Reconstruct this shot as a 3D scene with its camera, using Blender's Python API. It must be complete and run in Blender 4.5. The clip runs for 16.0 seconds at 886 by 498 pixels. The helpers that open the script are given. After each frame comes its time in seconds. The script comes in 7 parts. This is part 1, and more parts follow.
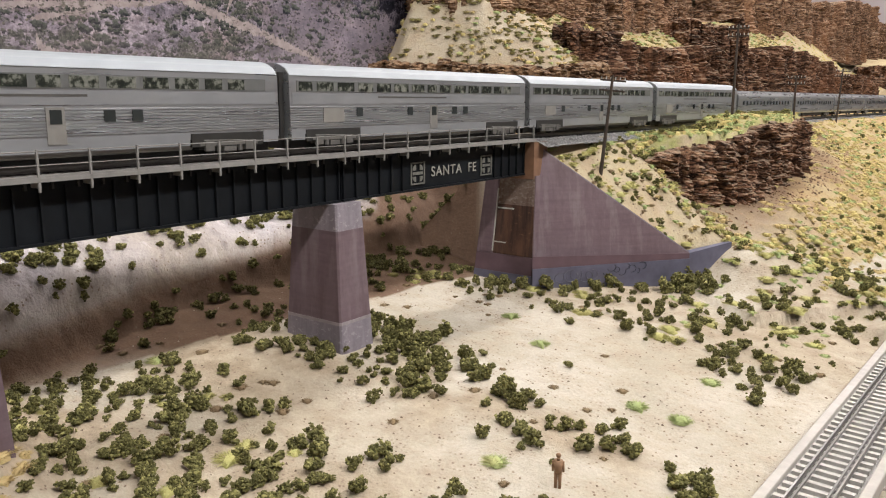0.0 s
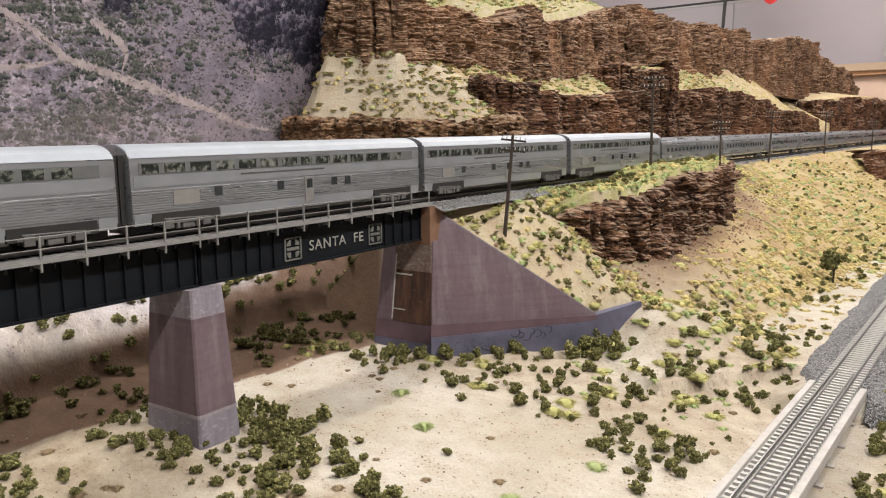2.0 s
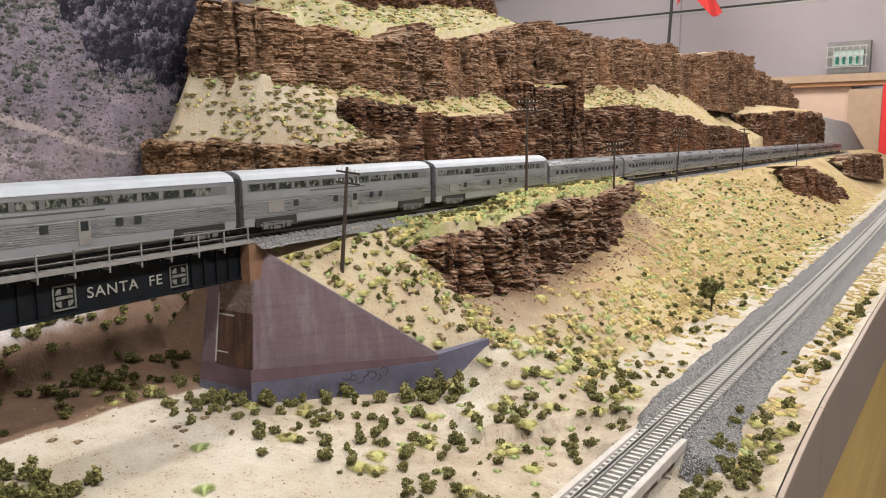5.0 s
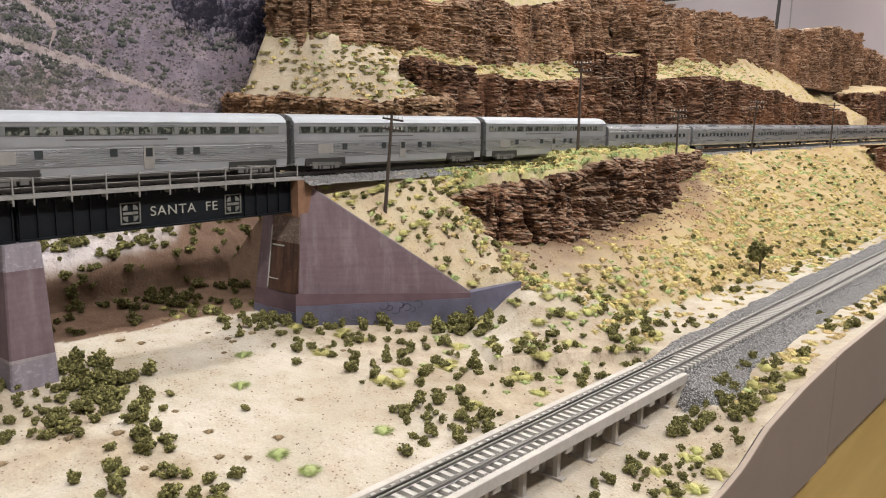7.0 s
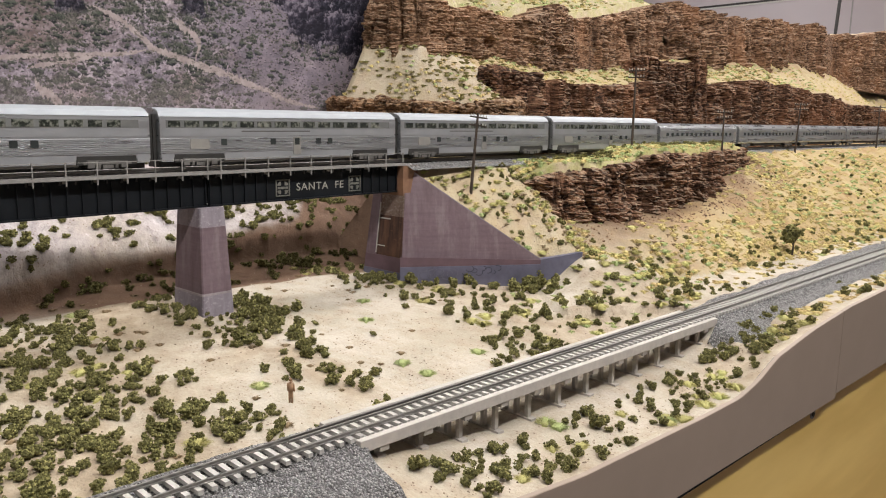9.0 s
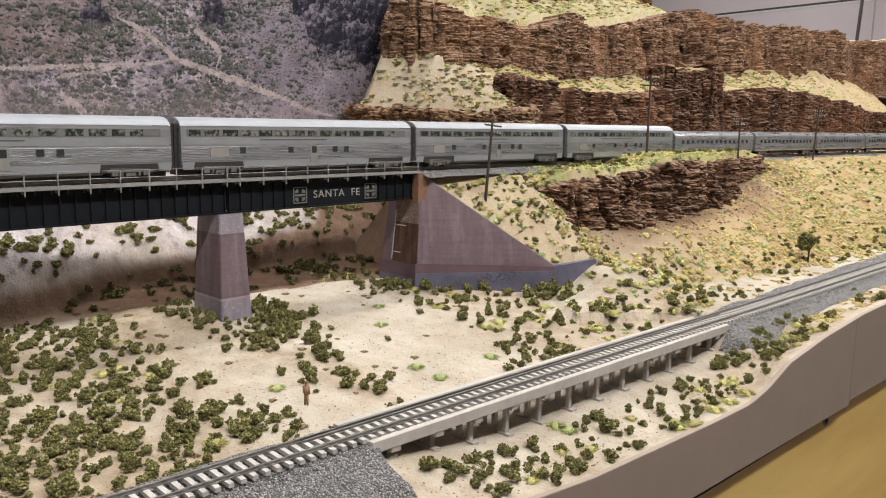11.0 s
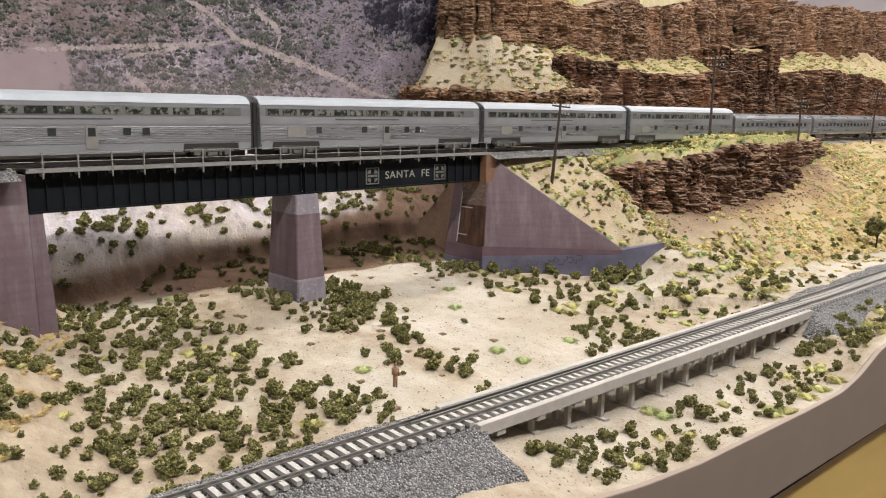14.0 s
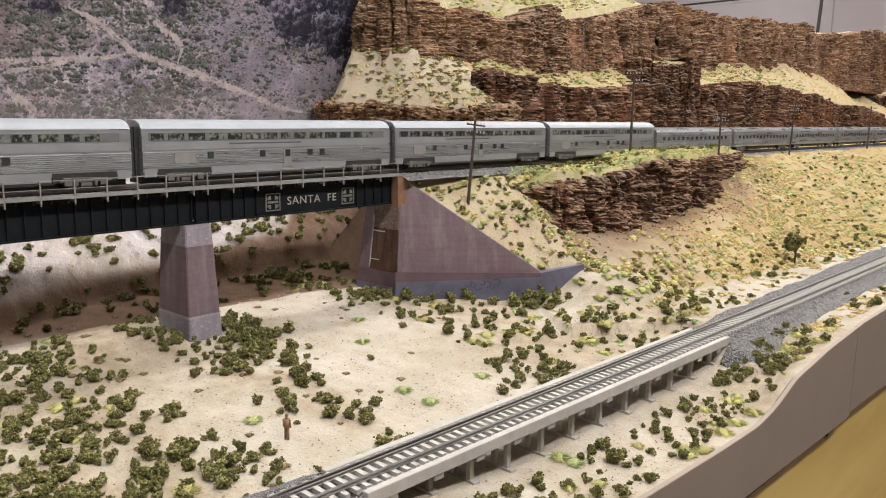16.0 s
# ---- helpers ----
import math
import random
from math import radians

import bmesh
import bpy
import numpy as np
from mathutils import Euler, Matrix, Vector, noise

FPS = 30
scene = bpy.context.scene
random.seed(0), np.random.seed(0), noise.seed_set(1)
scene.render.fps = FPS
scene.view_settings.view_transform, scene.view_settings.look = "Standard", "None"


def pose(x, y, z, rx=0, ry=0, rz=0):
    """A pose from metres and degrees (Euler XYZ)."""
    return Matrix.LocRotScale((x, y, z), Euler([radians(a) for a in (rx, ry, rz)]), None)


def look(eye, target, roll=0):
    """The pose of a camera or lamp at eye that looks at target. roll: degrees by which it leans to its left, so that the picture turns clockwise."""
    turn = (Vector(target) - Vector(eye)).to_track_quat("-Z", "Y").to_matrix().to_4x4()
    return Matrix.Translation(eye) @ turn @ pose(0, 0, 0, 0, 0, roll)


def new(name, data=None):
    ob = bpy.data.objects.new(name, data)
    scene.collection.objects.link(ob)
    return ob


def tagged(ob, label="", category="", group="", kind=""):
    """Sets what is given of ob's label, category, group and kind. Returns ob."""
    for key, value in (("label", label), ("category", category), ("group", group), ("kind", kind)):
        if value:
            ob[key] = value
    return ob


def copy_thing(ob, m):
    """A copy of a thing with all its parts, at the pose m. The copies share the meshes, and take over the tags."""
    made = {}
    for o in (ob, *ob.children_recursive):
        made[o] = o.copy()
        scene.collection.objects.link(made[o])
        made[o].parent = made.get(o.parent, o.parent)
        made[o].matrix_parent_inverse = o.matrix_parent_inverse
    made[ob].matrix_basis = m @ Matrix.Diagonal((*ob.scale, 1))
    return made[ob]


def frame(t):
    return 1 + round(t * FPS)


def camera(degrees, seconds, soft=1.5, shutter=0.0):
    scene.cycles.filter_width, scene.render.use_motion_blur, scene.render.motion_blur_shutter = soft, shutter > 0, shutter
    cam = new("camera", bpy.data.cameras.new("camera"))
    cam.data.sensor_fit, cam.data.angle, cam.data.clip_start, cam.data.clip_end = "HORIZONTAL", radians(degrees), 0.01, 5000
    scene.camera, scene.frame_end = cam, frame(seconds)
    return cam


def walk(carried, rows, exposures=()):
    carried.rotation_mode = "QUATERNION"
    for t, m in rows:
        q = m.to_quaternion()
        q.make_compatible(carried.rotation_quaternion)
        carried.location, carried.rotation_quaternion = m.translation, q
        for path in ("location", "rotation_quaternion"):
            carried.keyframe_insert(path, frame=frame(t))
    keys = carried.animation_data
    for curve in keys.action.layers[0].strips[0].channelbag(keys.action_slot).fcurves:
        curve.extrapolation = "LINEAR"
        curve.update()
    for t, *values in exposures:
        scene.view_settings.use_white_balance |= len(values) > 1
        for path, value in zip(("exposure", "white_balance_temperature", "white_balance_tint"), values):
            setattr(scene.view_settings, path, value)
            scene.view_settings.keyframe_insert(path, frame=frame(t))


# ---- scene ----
cam = camera(59.0, 16.0, 1.1)
PATH = [
    (0, (0.072, 0.076, 0.319), (-1.27, 1.51, -0.06), 0.3),
    (0.5, (0.08, 0.078, 0.322), (-1.246, 1.529, -0.045), 0.1),
    (1, (0.092, 0.091, 0.337), (-1.22, 1.56, -0.013), -0.1),
    (1.5, (0.094, 0.12, 0.345), (-1.203, 1.606, 0.014), -0.2),
    (2, (0.101, 0.147, 0.349), (-1.192, 1.642, 0.045), -0.4),
    (2.5, (0.11, 0.14, 0.366), (-1.178, 1.644, 0.089), -0.5),
    (3, (0.145, 0.188, 0.383), (-1.123, 1.712, 0.122), -0.4),
    (3.5, (0.177, 0.246, 0.384), (-1.065, 1.793, 0.128), -0.5),
    (4, (0.174, 0.256, 0.379), (-1.041, 1.823, 0.118), -0.5),
    (4.2, (0.168, 0.253, 0.38), (-1.042, 1.824, 0.113), -0.5),
    (6.3, (0.207, 0.272, 0.348), (-1.124, 1.727, 0.013), 0.9),
    (6.5, (0.217, 0.269, 0.346), (-1.139, 1.701, 0.011), 0.9),
    (7, (0.256, 0.257, 0.343), (-1.153, 1.636, 0.004), 1.0),
    (7.5, (0.301, 0.193, 0.345), (-1.146, 1.531, 0.005), 0.9),
    (8, (0.335, 0.155, 0.342), (-1.137, 1.466, 0.003), 0.9),
    (8.5, (0.35, 0.127, 0.34), (-1.137, 1.421, 0.003), 0.9),
    (9, (0.368, 0.111, 0.336), (-1.134, 1.39, 0.005), 1.0),
    (11.5, (0.381, 0.105, 0.339), (-1.157, 1.344, 0.025), 0.8),
    (12, (0.378, 0.101, 0.341), (-1.163, 1.335, 0.022), 0.7),
    (12.5, (0.373, 0.095, 0.34), (-1.174, 1.318, 0.011), 0.7),
    (13, (0.372, 0.089, 0.338), (-1.186, 1.296, -0.001), 0.8),
    (13.5, (0.355, 0.08, 0.327), (-1.212, 1.274, -0.02), 0.9),
    (14, (0.341, 0.071, 0.332), (-1.225, 1.264, -0.021), 1.0),
    (14.5, (0.336, 0.075, 0.338), (-1.216, 1.287, -0.014), 1.2),
    (15, (0.332, 0.081, 0.343), (-1.196, 1.324, -0.005), 1.2),
    (15.5, (0.332, 0.101, 0.345), (-1.167, 1.381, 0.002), 1.1),
    (16, (0.324, 0.125, 0.349), (-1.146, 1.438, 0.01), 0.9),
]
walk(cam, [(t, look(eye, target, roll)) for t, eye, target, roll in PATH])


# ---- light ----
def build_world():
    w = bpy.data.worlds.new("room_air")
    scene.world = w
    w.use_nodes = True
    bg = w.node_tree.nodes["Background"]
    bg.inputs[0].default_value = (1.0, 0.95, 0.92, 1)
    bg.inputs[1].default_value = 0.012


build_world()
scene.view_settings.exposure = 0.0


def area_lamp(name, eye, target, size_x, size_y, watts, colour):
    d = bpy.data.lights.new(name, "AREA")
    d.shape, d.size, d.size_y, d.energy, d.color = "RECTANGLE", size_x, size_y, watts, colour
    ob = new(name, d)
    ob.matrix_world = look(eye, target)
    return ob


# two rows of track spots, one over the layout's front and one high above the hills, and unseen lamps added near the
# hall's ceiling
for k in range(7):
    y = -0.60 + 0.65 * k
    area_lamp("front_spot", (0.25 - 0.123 * (y - 0.43), y, 1.05), (-0.36 - 0.123 * (y - 0.43), y + 0.05, 0.22), 0.06, 0.06, 2.7, (1.0, 0.970, 0.930))
    area_lamp("overhead_spot", (-0.72 - 0.123 * (y - 0.13), y + 0.3, 1.95), (-0.36 - 0.123 * (y - 0.13), y + 0.35, 0.15), 0.10, 0.10, 6.0, (1.0, 0.970, 0.940))
area_lamp("unseen_hall_lamp", (-0.6, 1.0, 2.35), (-0.6, 1.0, 0), 2.2, 3.0, 1.2, (1.0, 0.95, 0.93))
area_lamp("unseen_hall_lamp", (1.25, 0.85, 2.35), (0.0, 0.70, 0.1), 2.6, 0.16, 60, (1.0, 0.965, 0.93))
# these two are added to brighten the west and north walls
area_lamp("unseen_hall_lamp", (-3.6, 1.6, 2.30), (-6.0, 1.6, 0.3), 3.0, 0.6, 90, (1.0, 0.95, 0.94))
area_lamp("unseen_hall_lamp", (-1.6, 4.3, 2.35), (-1.6, 4.9, 0), 3.5, 1.2, 155, (1.0, 0.95, 0.94))


# ---- numbers ----
B0 = np.array([-0.355, 0.426])          # joint of the two girders, on their near face
BD = np.array([-0.122, 0.9925])         # along the bridge
BN = np.array([0.9925, 0.122])          # towards the aisle
Z_RAIL = 0.2845                         # upper rail top
CAR = 0.305                             # coupled car length


def upper_off(s):
    """Offset of the upper track's centre from the girder face line, towards the aisle."""
    s = np.asarray(s, float)
    return -0.015 + 0.048 * 0.1 * np.log1p(np.exp((s - 0.45) / 0.1))


def upper(s, off=0.0):
    o = upper_off(s) + off
    p = B0 + BD * s + BN * o
    return float(p[0]), float(p[1])


def upper_heading(s):
    a, b = upper(s - 0.01), upper(s + 0.01)
    return math.atan2(b[1] - a[1], b[0] - a[0])


def near_x(y):
    """Centre of the near track."""
    d = np.asarray(y, float) - 0.361
    return -0.0245 - 0.069 * d - 0.005 * d * np.abs(d)


def fascia_x(y):
    return 0.036 - 0.068 * (np.asarray(y, float) - 0.8)


# ---- noise on arrays ----
def hash2(ix, iy, seed):
    h = (ix.astype(np.int64) * 374761393 + iy.astype(np.int64) * 668265263 + seed * 1442695041) & 0xFFFFFFFF
    h = ((h ^ (h >> 13)) * 1274126177) & 0xFFFFFFFF
    h = h ^ (h >> 16)
    return (h & 0xFFFF) / 65535.0


def vnoise(x, y, seed=0):
    x, y = np.asarray(x, float), np.asarray(y, float)
    ix, iy = np.floor(x), np.floor(y)
    fx, fy = x - ix, y - iy
    fx, fy = fx * fx * (3 - 2 * fx), fy * fy * (3 - 2 * fy)
    a, b = hash2(ix, iy, seed), hash2(ix + 1, iy, seed)
    c, d = hash2(ix, iy + 1, seed), hash2(ix + 1, iy + 1, seed)
    return (a + (b - a) * fx) * (1 - fy) + (c + (d - c) * fx) * fy


def fbm(x, y, seed=0, octaves=4):
    out, amp, tot = 0.0, 1.0, 0.0
    for k in range(octaves):
        out = out + amp * vnoise(np.asarray(x) * 2 ** k, np.asarray(y) * 2 ** k, seed + k)
        tot += amp
        amp *= 0.5
    return out / tot - 0.5


def sstep(a, b, v):
    t = np.clip((np.asarray(v, float) - a) / (b - a), 0, 1)
    return t * t * (3 - 2 * t)


# ---- materials ----
def mat(name):
    m = bpy.data.materials.new(name)
    m.use_nodes = True
    nt = m.node_tree
    return m, nt, nt.nodes["Principled BSDF"]


def nd(nt, kind, **kw):
    n = nt.nodes.new(kind)
    for k, v in kw.items():
        if k in n.inputs:
            n.inputs[k].default_value = v
        else:
            setattr(n, k, v)
    return n


def coords(nt, scale=(1, 1, 1), object_space=False):
    if object_space:
        src = nt.nodes.new("ShaderNodeTexCoord").outputs["Object"]
    else:
        src = nt.nodes.new("ShaderNodeNewGeometry").outputs["Position"]
    m = nt.nodes.new("ShaderNodeMapping")
    m.inputs["Scale"].default_value = scale
    nt.links.new(src, m.inputs["Vector"])
    return m.outputs[0]


def noise_tex(nt, vec, scale, detail=4, rough=0.55):
    n = nd(nt, "ShaderNodeTexNoise", Scale=scale, Detail=detail, Roughness=rough)
    nt.links.new(vec, n.inputs["Vector"])
    return n.outputs["Fac"]


def voro(nt, vec, scale, feature="F1", rand=1.0):
    n = nd(nt, "ShaderNodeTexVoronoi", Scale=scale, Randomness=rand)
    n.feature = feature
    nt.links.new(vec, n.inputs["Vector"])
    return n


def ramp(nt, fac, stops):
    r = nt.nodes.new("ShaderNodeValToRGB")
    e = r.color_ramp.elements
    while len(e) < len(stops):
        e.new(0.5)
    for k, (p, c) in enumerate(stops):
        e[k].position = p
        e[k].color = (*c, 1)
    nt.links.new(fac, r.inputs[0])
    return r.outputs[0]


def mixc(nt, fac, a, b, blend="MIX"):
    m = nt.nodes.new("ShaderNodeMix")
    m.data_type, m.blend_type = "RGBA", blend
    for sock, v in ((m.inputs[0], fac), (m.inputs[6], a), (m.inputs[7], b)):
        if isinstance(v, (int, float)):
            sock.default_value = v
        elif isinstance(v, tuple):
            sock.default_value = (*v, 1)
        else:
            nt.links.new(v, sock)
    return m.outputs[2]


def step_node(nt, v, lo, hi):
    m = nd(nt, "ShaderNodeMapRange")
    m.inputs[1].default_value, m.inputs[2].default_value = lo, hi
    nt.links.new(v, m.inputs[0])
    return m.outputs[0]


def mathn(nt, op, a, b=0.0):
    m = nt.nodes.new("ShaderNodeMath")
    m.operation = op
    for sock, v in ((m.inputs[0], a), (m.inputs[1], b)):
        if isinstance(v, (int, float)):
            sock.default_value = v
        else:
            nt.links.new(v, sock)
    return m.outputs[0]


def bump(nt, bsdf, height, strength, distance):
    b = nd(nt, "ShaderNodeBump", Strength=strength, Distance=distance)
    nt.links.new(height, b.inputs["Height"])
    nt.links.new(b.outputs[0], bsdf.inputs["Normal"])


def rand_node(nt):
    return nt.nodes.new("ShaderNodeObjectInfo").outputs["Random"]


def plain(name, base, rough=0.6, metal=0.0, vary=0.12, scale=120.0, bump_d=0.0, object_space=True, spec=0.5):
    """One paint or metal with a little uneven wear."""
    m, nt, bs = mat(name)
    v = coords(nt, object_space=object_space)
    n = noise_tex(nt, v, scale, 5)
    n2 = noise_tex(nt, v, scale * 0.13, 3)
    f = mathn(nt, "ADD", mathn(nt, "MULTIPLY", n, 0.5), mathn(nt, "MULTIPLY", n2, 0.5))
    lo = tuple(c * (1 - vary * 1.6) for c in base)
    hi = tuple(min(1, c * (1 + vary * 1.6)) for c in base)
    nt.links.new(ramp(nt, f, [(0.25, lo), (0.75, hi)]), bs.inputs["Base Color"])
    bs.inputs["Roughness"].default_value = rough
    bs.inputs["Metallic"].default_value = metal
    bs.inputs["Specular IOR Level"].default_value = spec
    if bump_d:
        bump(nt, bs, n, 0.6, bump_d)
    return m


def sand_material():
    m, nt, bs = mat("desert_sand")
    v = coords(nt)
    pale, cream, tan, ochre = (0.530, 0.487, 0.418), (0.410, 0.362, 0.288), (0.385, 0.290, 0.175), (0.42, 0.325, 0.155)
    att = nt.nodes.new("ShaderNodeVertexColor")
    att.layer_name = "zone"
    sep = nt.nodes.new("ShaderNodeSeparateColor")
    nt.links.new(att.outputs["Color"], sep.inputs[0])
    big = noise_tex(nt, v, 9, 4)
    mid = noise_tex(nt, v, 55, 5, 0.6)
    fine = noise_tex(nt, v, 420, 4, 0.7)
    c = mixc(nt, step_node(nt, big, 0.35, 0.65), pale, cream)
    c = mixc(nt, mathn(nt, "MULTIPLY", step_node(nt, mid, 0.42, 0.68), 0.6), c, (0.40, 0.32, 0.235))
    hill = mixc(nt, step_node(nt, mid, 0.35, 0.65), tan, ochre)
    hill = mixc(nt, mathn(nt, "MULTIPLY", step_node(nt, big, 0.45, 0.6), 0.6), hill, (0.46, 0.385, 0.225))
    hill = mixc(nt, mathn(nt, "MULTIPLY", step_node(nt, noise_tex(nt, v, 17, 5, 0.62), 0.50, 0.62), 0.65), hill, (0.33, 0.205, 0.105))
    c = mixc(nt, sep.outputs[0], c, hill)                       # red: grown hillside
    dirt = nt.nodes.new("ShaderNodeAttribute")
    dirt.attribute_name = "soil"
    earth = mixc(nt, step_node(nt, mid, 0.36, 0.64), (0.435, 0.355, 0.262), (0.305, 0.240, 0.172))
    c = mixc(nt, mathn(nt, "MULTIPLY", dirt.outputs["Fac"], 0.92), c, earth)       # trodden soil under the bushes
    # green: pinkish bank, crusted and streaked down the slope
    crust = noise_tex(nt, coords(nt, (1.0, 1.0, 0.45)), 70, 7, 0.72)
    pink = mixc(nt, step_node(nt, big, 0.38, 0.62), (0.54, 0.50, 0.53), (0.49, 0.43, 0.39))
    pink = mixc(nt, step_node(nt, crust, 0.50, 0.66), pink, (0.31, 0.265, 0.27))
    pink = mixc(nt, mathn(nt, "MULTIPLY", step_node(nt, crust, 0.44, 0.34), 0.8), pink, (0.68, 0.62, 0.63))
    c = mixc(nt, sep.outputs[1], c, pink)
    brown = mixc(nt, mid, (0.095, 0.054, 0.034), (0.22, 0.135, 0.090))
    c = mixc(nt, mathn(nt, "MULTIPLY", att.outputs["Alpha"], 0.95), c, brown)         # alpha: raw brown soil of the cut bank, with the bridge's shadow put into its colour; scree too
    c = mixc(nt, mathn(nt, "MULTIPLY", sep.outputs[2], mathn(nt, "MULTIPLY", step_node(nt, mid, 0.35, 0.6), 0.8)), c, (0.32, 0.325, 0.13))   # blue: grassy tops
    peb = voro(nt, v, 260)
    c = mixc(nt, mathn(nt, "MULTIPLY", step_node(nt, peb.outputs["Distance"], 0.28, 0.12), step_node(nt, mid, 0.46, 0.58)), c, (0.22, 0.16, 0.12))
    c = mixc(nt, 0.45, c, mixc(nt, fine, (0.22, 0.22, 0.22), (0.78, 0.78, 0.78)), "OVERLAY")
    nt.links.new(c, bs.inputs["Base Color"])
    bs.inputs["Roughness"].default_value = 0.95
    bs.inputs["Specular IOR Level"].default_value = 0.15
    bump(nt, bs, mathn(nt, "ADD", mathn(nt, "ADD", fine, mathn(nt, "MULTIPLY", mid, 2.0)), mathn(nt, "MULTIPLY", mathn(nt, "MULTIPLY", crust, sep.outputs[1]), 5.0)), 0.8, 0.0013)
    return m


def rock_material(name, a, b, dark, grey, pale_end=None):
    m, nt, bs = mat(name)
    v = coords(nt)
    flat = coords(nt, (1.0, 1.0, 4.8))
    layers = noise_tex(nt, flat, 42, 5, 0.65)
    big = noise_tex(nt, v, 11, 3)
    fine = noise_tex(nt, v, 330, 4, 0.7)
    c = ramp(nt, mathn(nt, "ADD", mathn(nt, "MULTIPLY", layers, 0.7), mathn(nt, "MULTIPLY", fine, 0.3)), [(0.37, dark), (0.46, a), (0.55, b), (0.67, grey)] if pale_end else [(0.41, dark), (0.475, a), (0.545, b), (0.63, grey)])
    # near-black gaps round the chips: crevice shade put into the colour
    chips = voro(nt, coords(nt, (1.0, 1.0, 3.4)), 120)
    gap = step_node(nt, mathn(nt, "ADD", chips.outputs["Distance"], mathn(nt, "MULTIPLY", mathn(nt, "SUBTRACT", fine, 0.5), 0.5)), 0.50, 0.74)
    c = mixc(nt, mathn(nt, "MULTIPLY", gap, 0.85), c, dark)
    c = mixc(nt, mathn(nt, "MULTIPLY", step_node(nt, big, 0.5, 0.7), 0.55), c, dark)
    # broad rusty and dusty areas, and dark streaks running down
    rusty = noise_tex(nt, coords(nt, (1.0, 1.0, 0.6)), 7, 3)
    c = mixc(nt, mathn(nt, "MULTIPLY", step_node(nt, rusty, 0.50, 0.68), 0.38), c, (b[0] * 1.25, b[1] * 1.02, b[2] * 0.85))
    if pale_end:
        # bleached tan rock where the wall meets the corner of the layout
        where = nt.nodes.new("ShaderNodeSeparateXYZ")
        nt.links.new(nt.nodes.new("ShaderNodeNewGeometry").outputs["Position"], where.inputs[0])
        along = mathn(nt, "ADD", where.outputs[1], mathn(nt, "MULTIPLY", mathn(nt, "SUBTRACT", big, 0.5), 0.5))
        c = mixc(nt, mathn(nt, "MULTIPLY", step_node(nt, along, pale_end + 0.2, pale_end), 0.25), c, mixc(nt, layers, (0.19, 0.102, 0.054), (0.42, 0.265, 0.158)))
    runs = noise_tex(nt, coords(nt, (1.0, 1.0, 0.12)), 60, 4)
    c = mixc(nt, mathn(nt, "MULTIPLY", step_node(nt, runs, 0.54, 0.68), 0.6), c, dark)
    # upward faces paler: dust, plus the light on ledges put into the colour
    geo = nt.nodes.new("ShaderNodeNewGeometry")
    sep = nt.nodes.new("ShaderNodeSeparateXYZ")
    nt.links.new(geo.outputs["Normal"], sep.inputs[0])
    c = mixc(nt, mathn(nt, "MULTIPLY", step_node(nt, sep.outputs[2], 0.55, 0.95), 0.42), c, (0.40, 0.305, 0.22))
    c = mixc(nt, 0.4, c, mixc(nt, fine, (0.25, 0.25, 0.25), (0.75, 0.75, 0.75)), "OVERLAY")
    nt.links.new(c, bs.inputs["Base Color"])
    bs.inputs["Roughness"].default_value = 0.9
    bs.inputs["Specular IOR Level"].default_value = 0.2
    bump(nt, bs, mathn(nt, "SUBTRACT", mathn(nt, "ADD", fine, mathn(nt, "MULTIPLY", layers, 2.0)), mathn(nt, "MULTIPLY", gap, 1.0)), 0.8, 0.0014)
    return m


def concrete_material():
    m, nt, bs = mat("purple_grey_concrete")
    v = coords(nt)
    lines = coords(nt, (0.6, 0.6, 7.0))
    streak = noise_tex(nt, lines, 30, 4)
    big = noise_tex(nt, v, 14, 4)
    fine = noise_tex(nt, v, 260, 4)
    c = ramp(nt, streak, [(0.3, (0.116, 0.077, 0.092)), (0.7, (0.150, 0.102, 0.120))])
    c = mixc(nt, mathn(nt, "MULTIPLY", step_node(nt, big, 0.45, 0.7), 0.5), c, (0.185, 0.140, 0.160))
    runs = noise_tex(nt, coords(nt, (1.0, 1.0, 0.14)), 75, 5, 0.62)
    c = mixc(nt, mathn(nt, "MULTIPLY", step_node(nt, runs, 0.52, 0.66), 0.55), c, (0.215, 0.172, 0.186))
    c = mixc(nt, mathn(nt, "MULTIPLY", step_node(nt, runs, 0.46, 0.34), 0.45), c, (0.085, 0.053, 0.055))
    # board marks of the formwork
    boards = nd(nt, "ShaderNodeTexWave", Scale=34.0, Distortion=1.2, Detail=2.0)
    boards.bands_direction = "Z"
    nt.links.new(v, boards.inputs["Vector"])
    c = mixc(nt, mathn(nt, "MULTIPLY", step_node(nt, boards.outputs["Fac"], 0.25, 0.05), 0.14), c, (0.115, 0.078, 0.082))
    c = mixc(nt, 0.3, c, mixc(nt, fine, (0.25, 0.25, 0.25), (0.75, 0.75, 0.75)), "OVERLAY")
    nt.links.new(c, bs.inputs["Base Color"])
    bs.inputs["Roughness"].default_value = 0.75
    bump(nt, bs, mathn(nt, "ADD", fine, streak), 0.35, 0.0006)
    return m


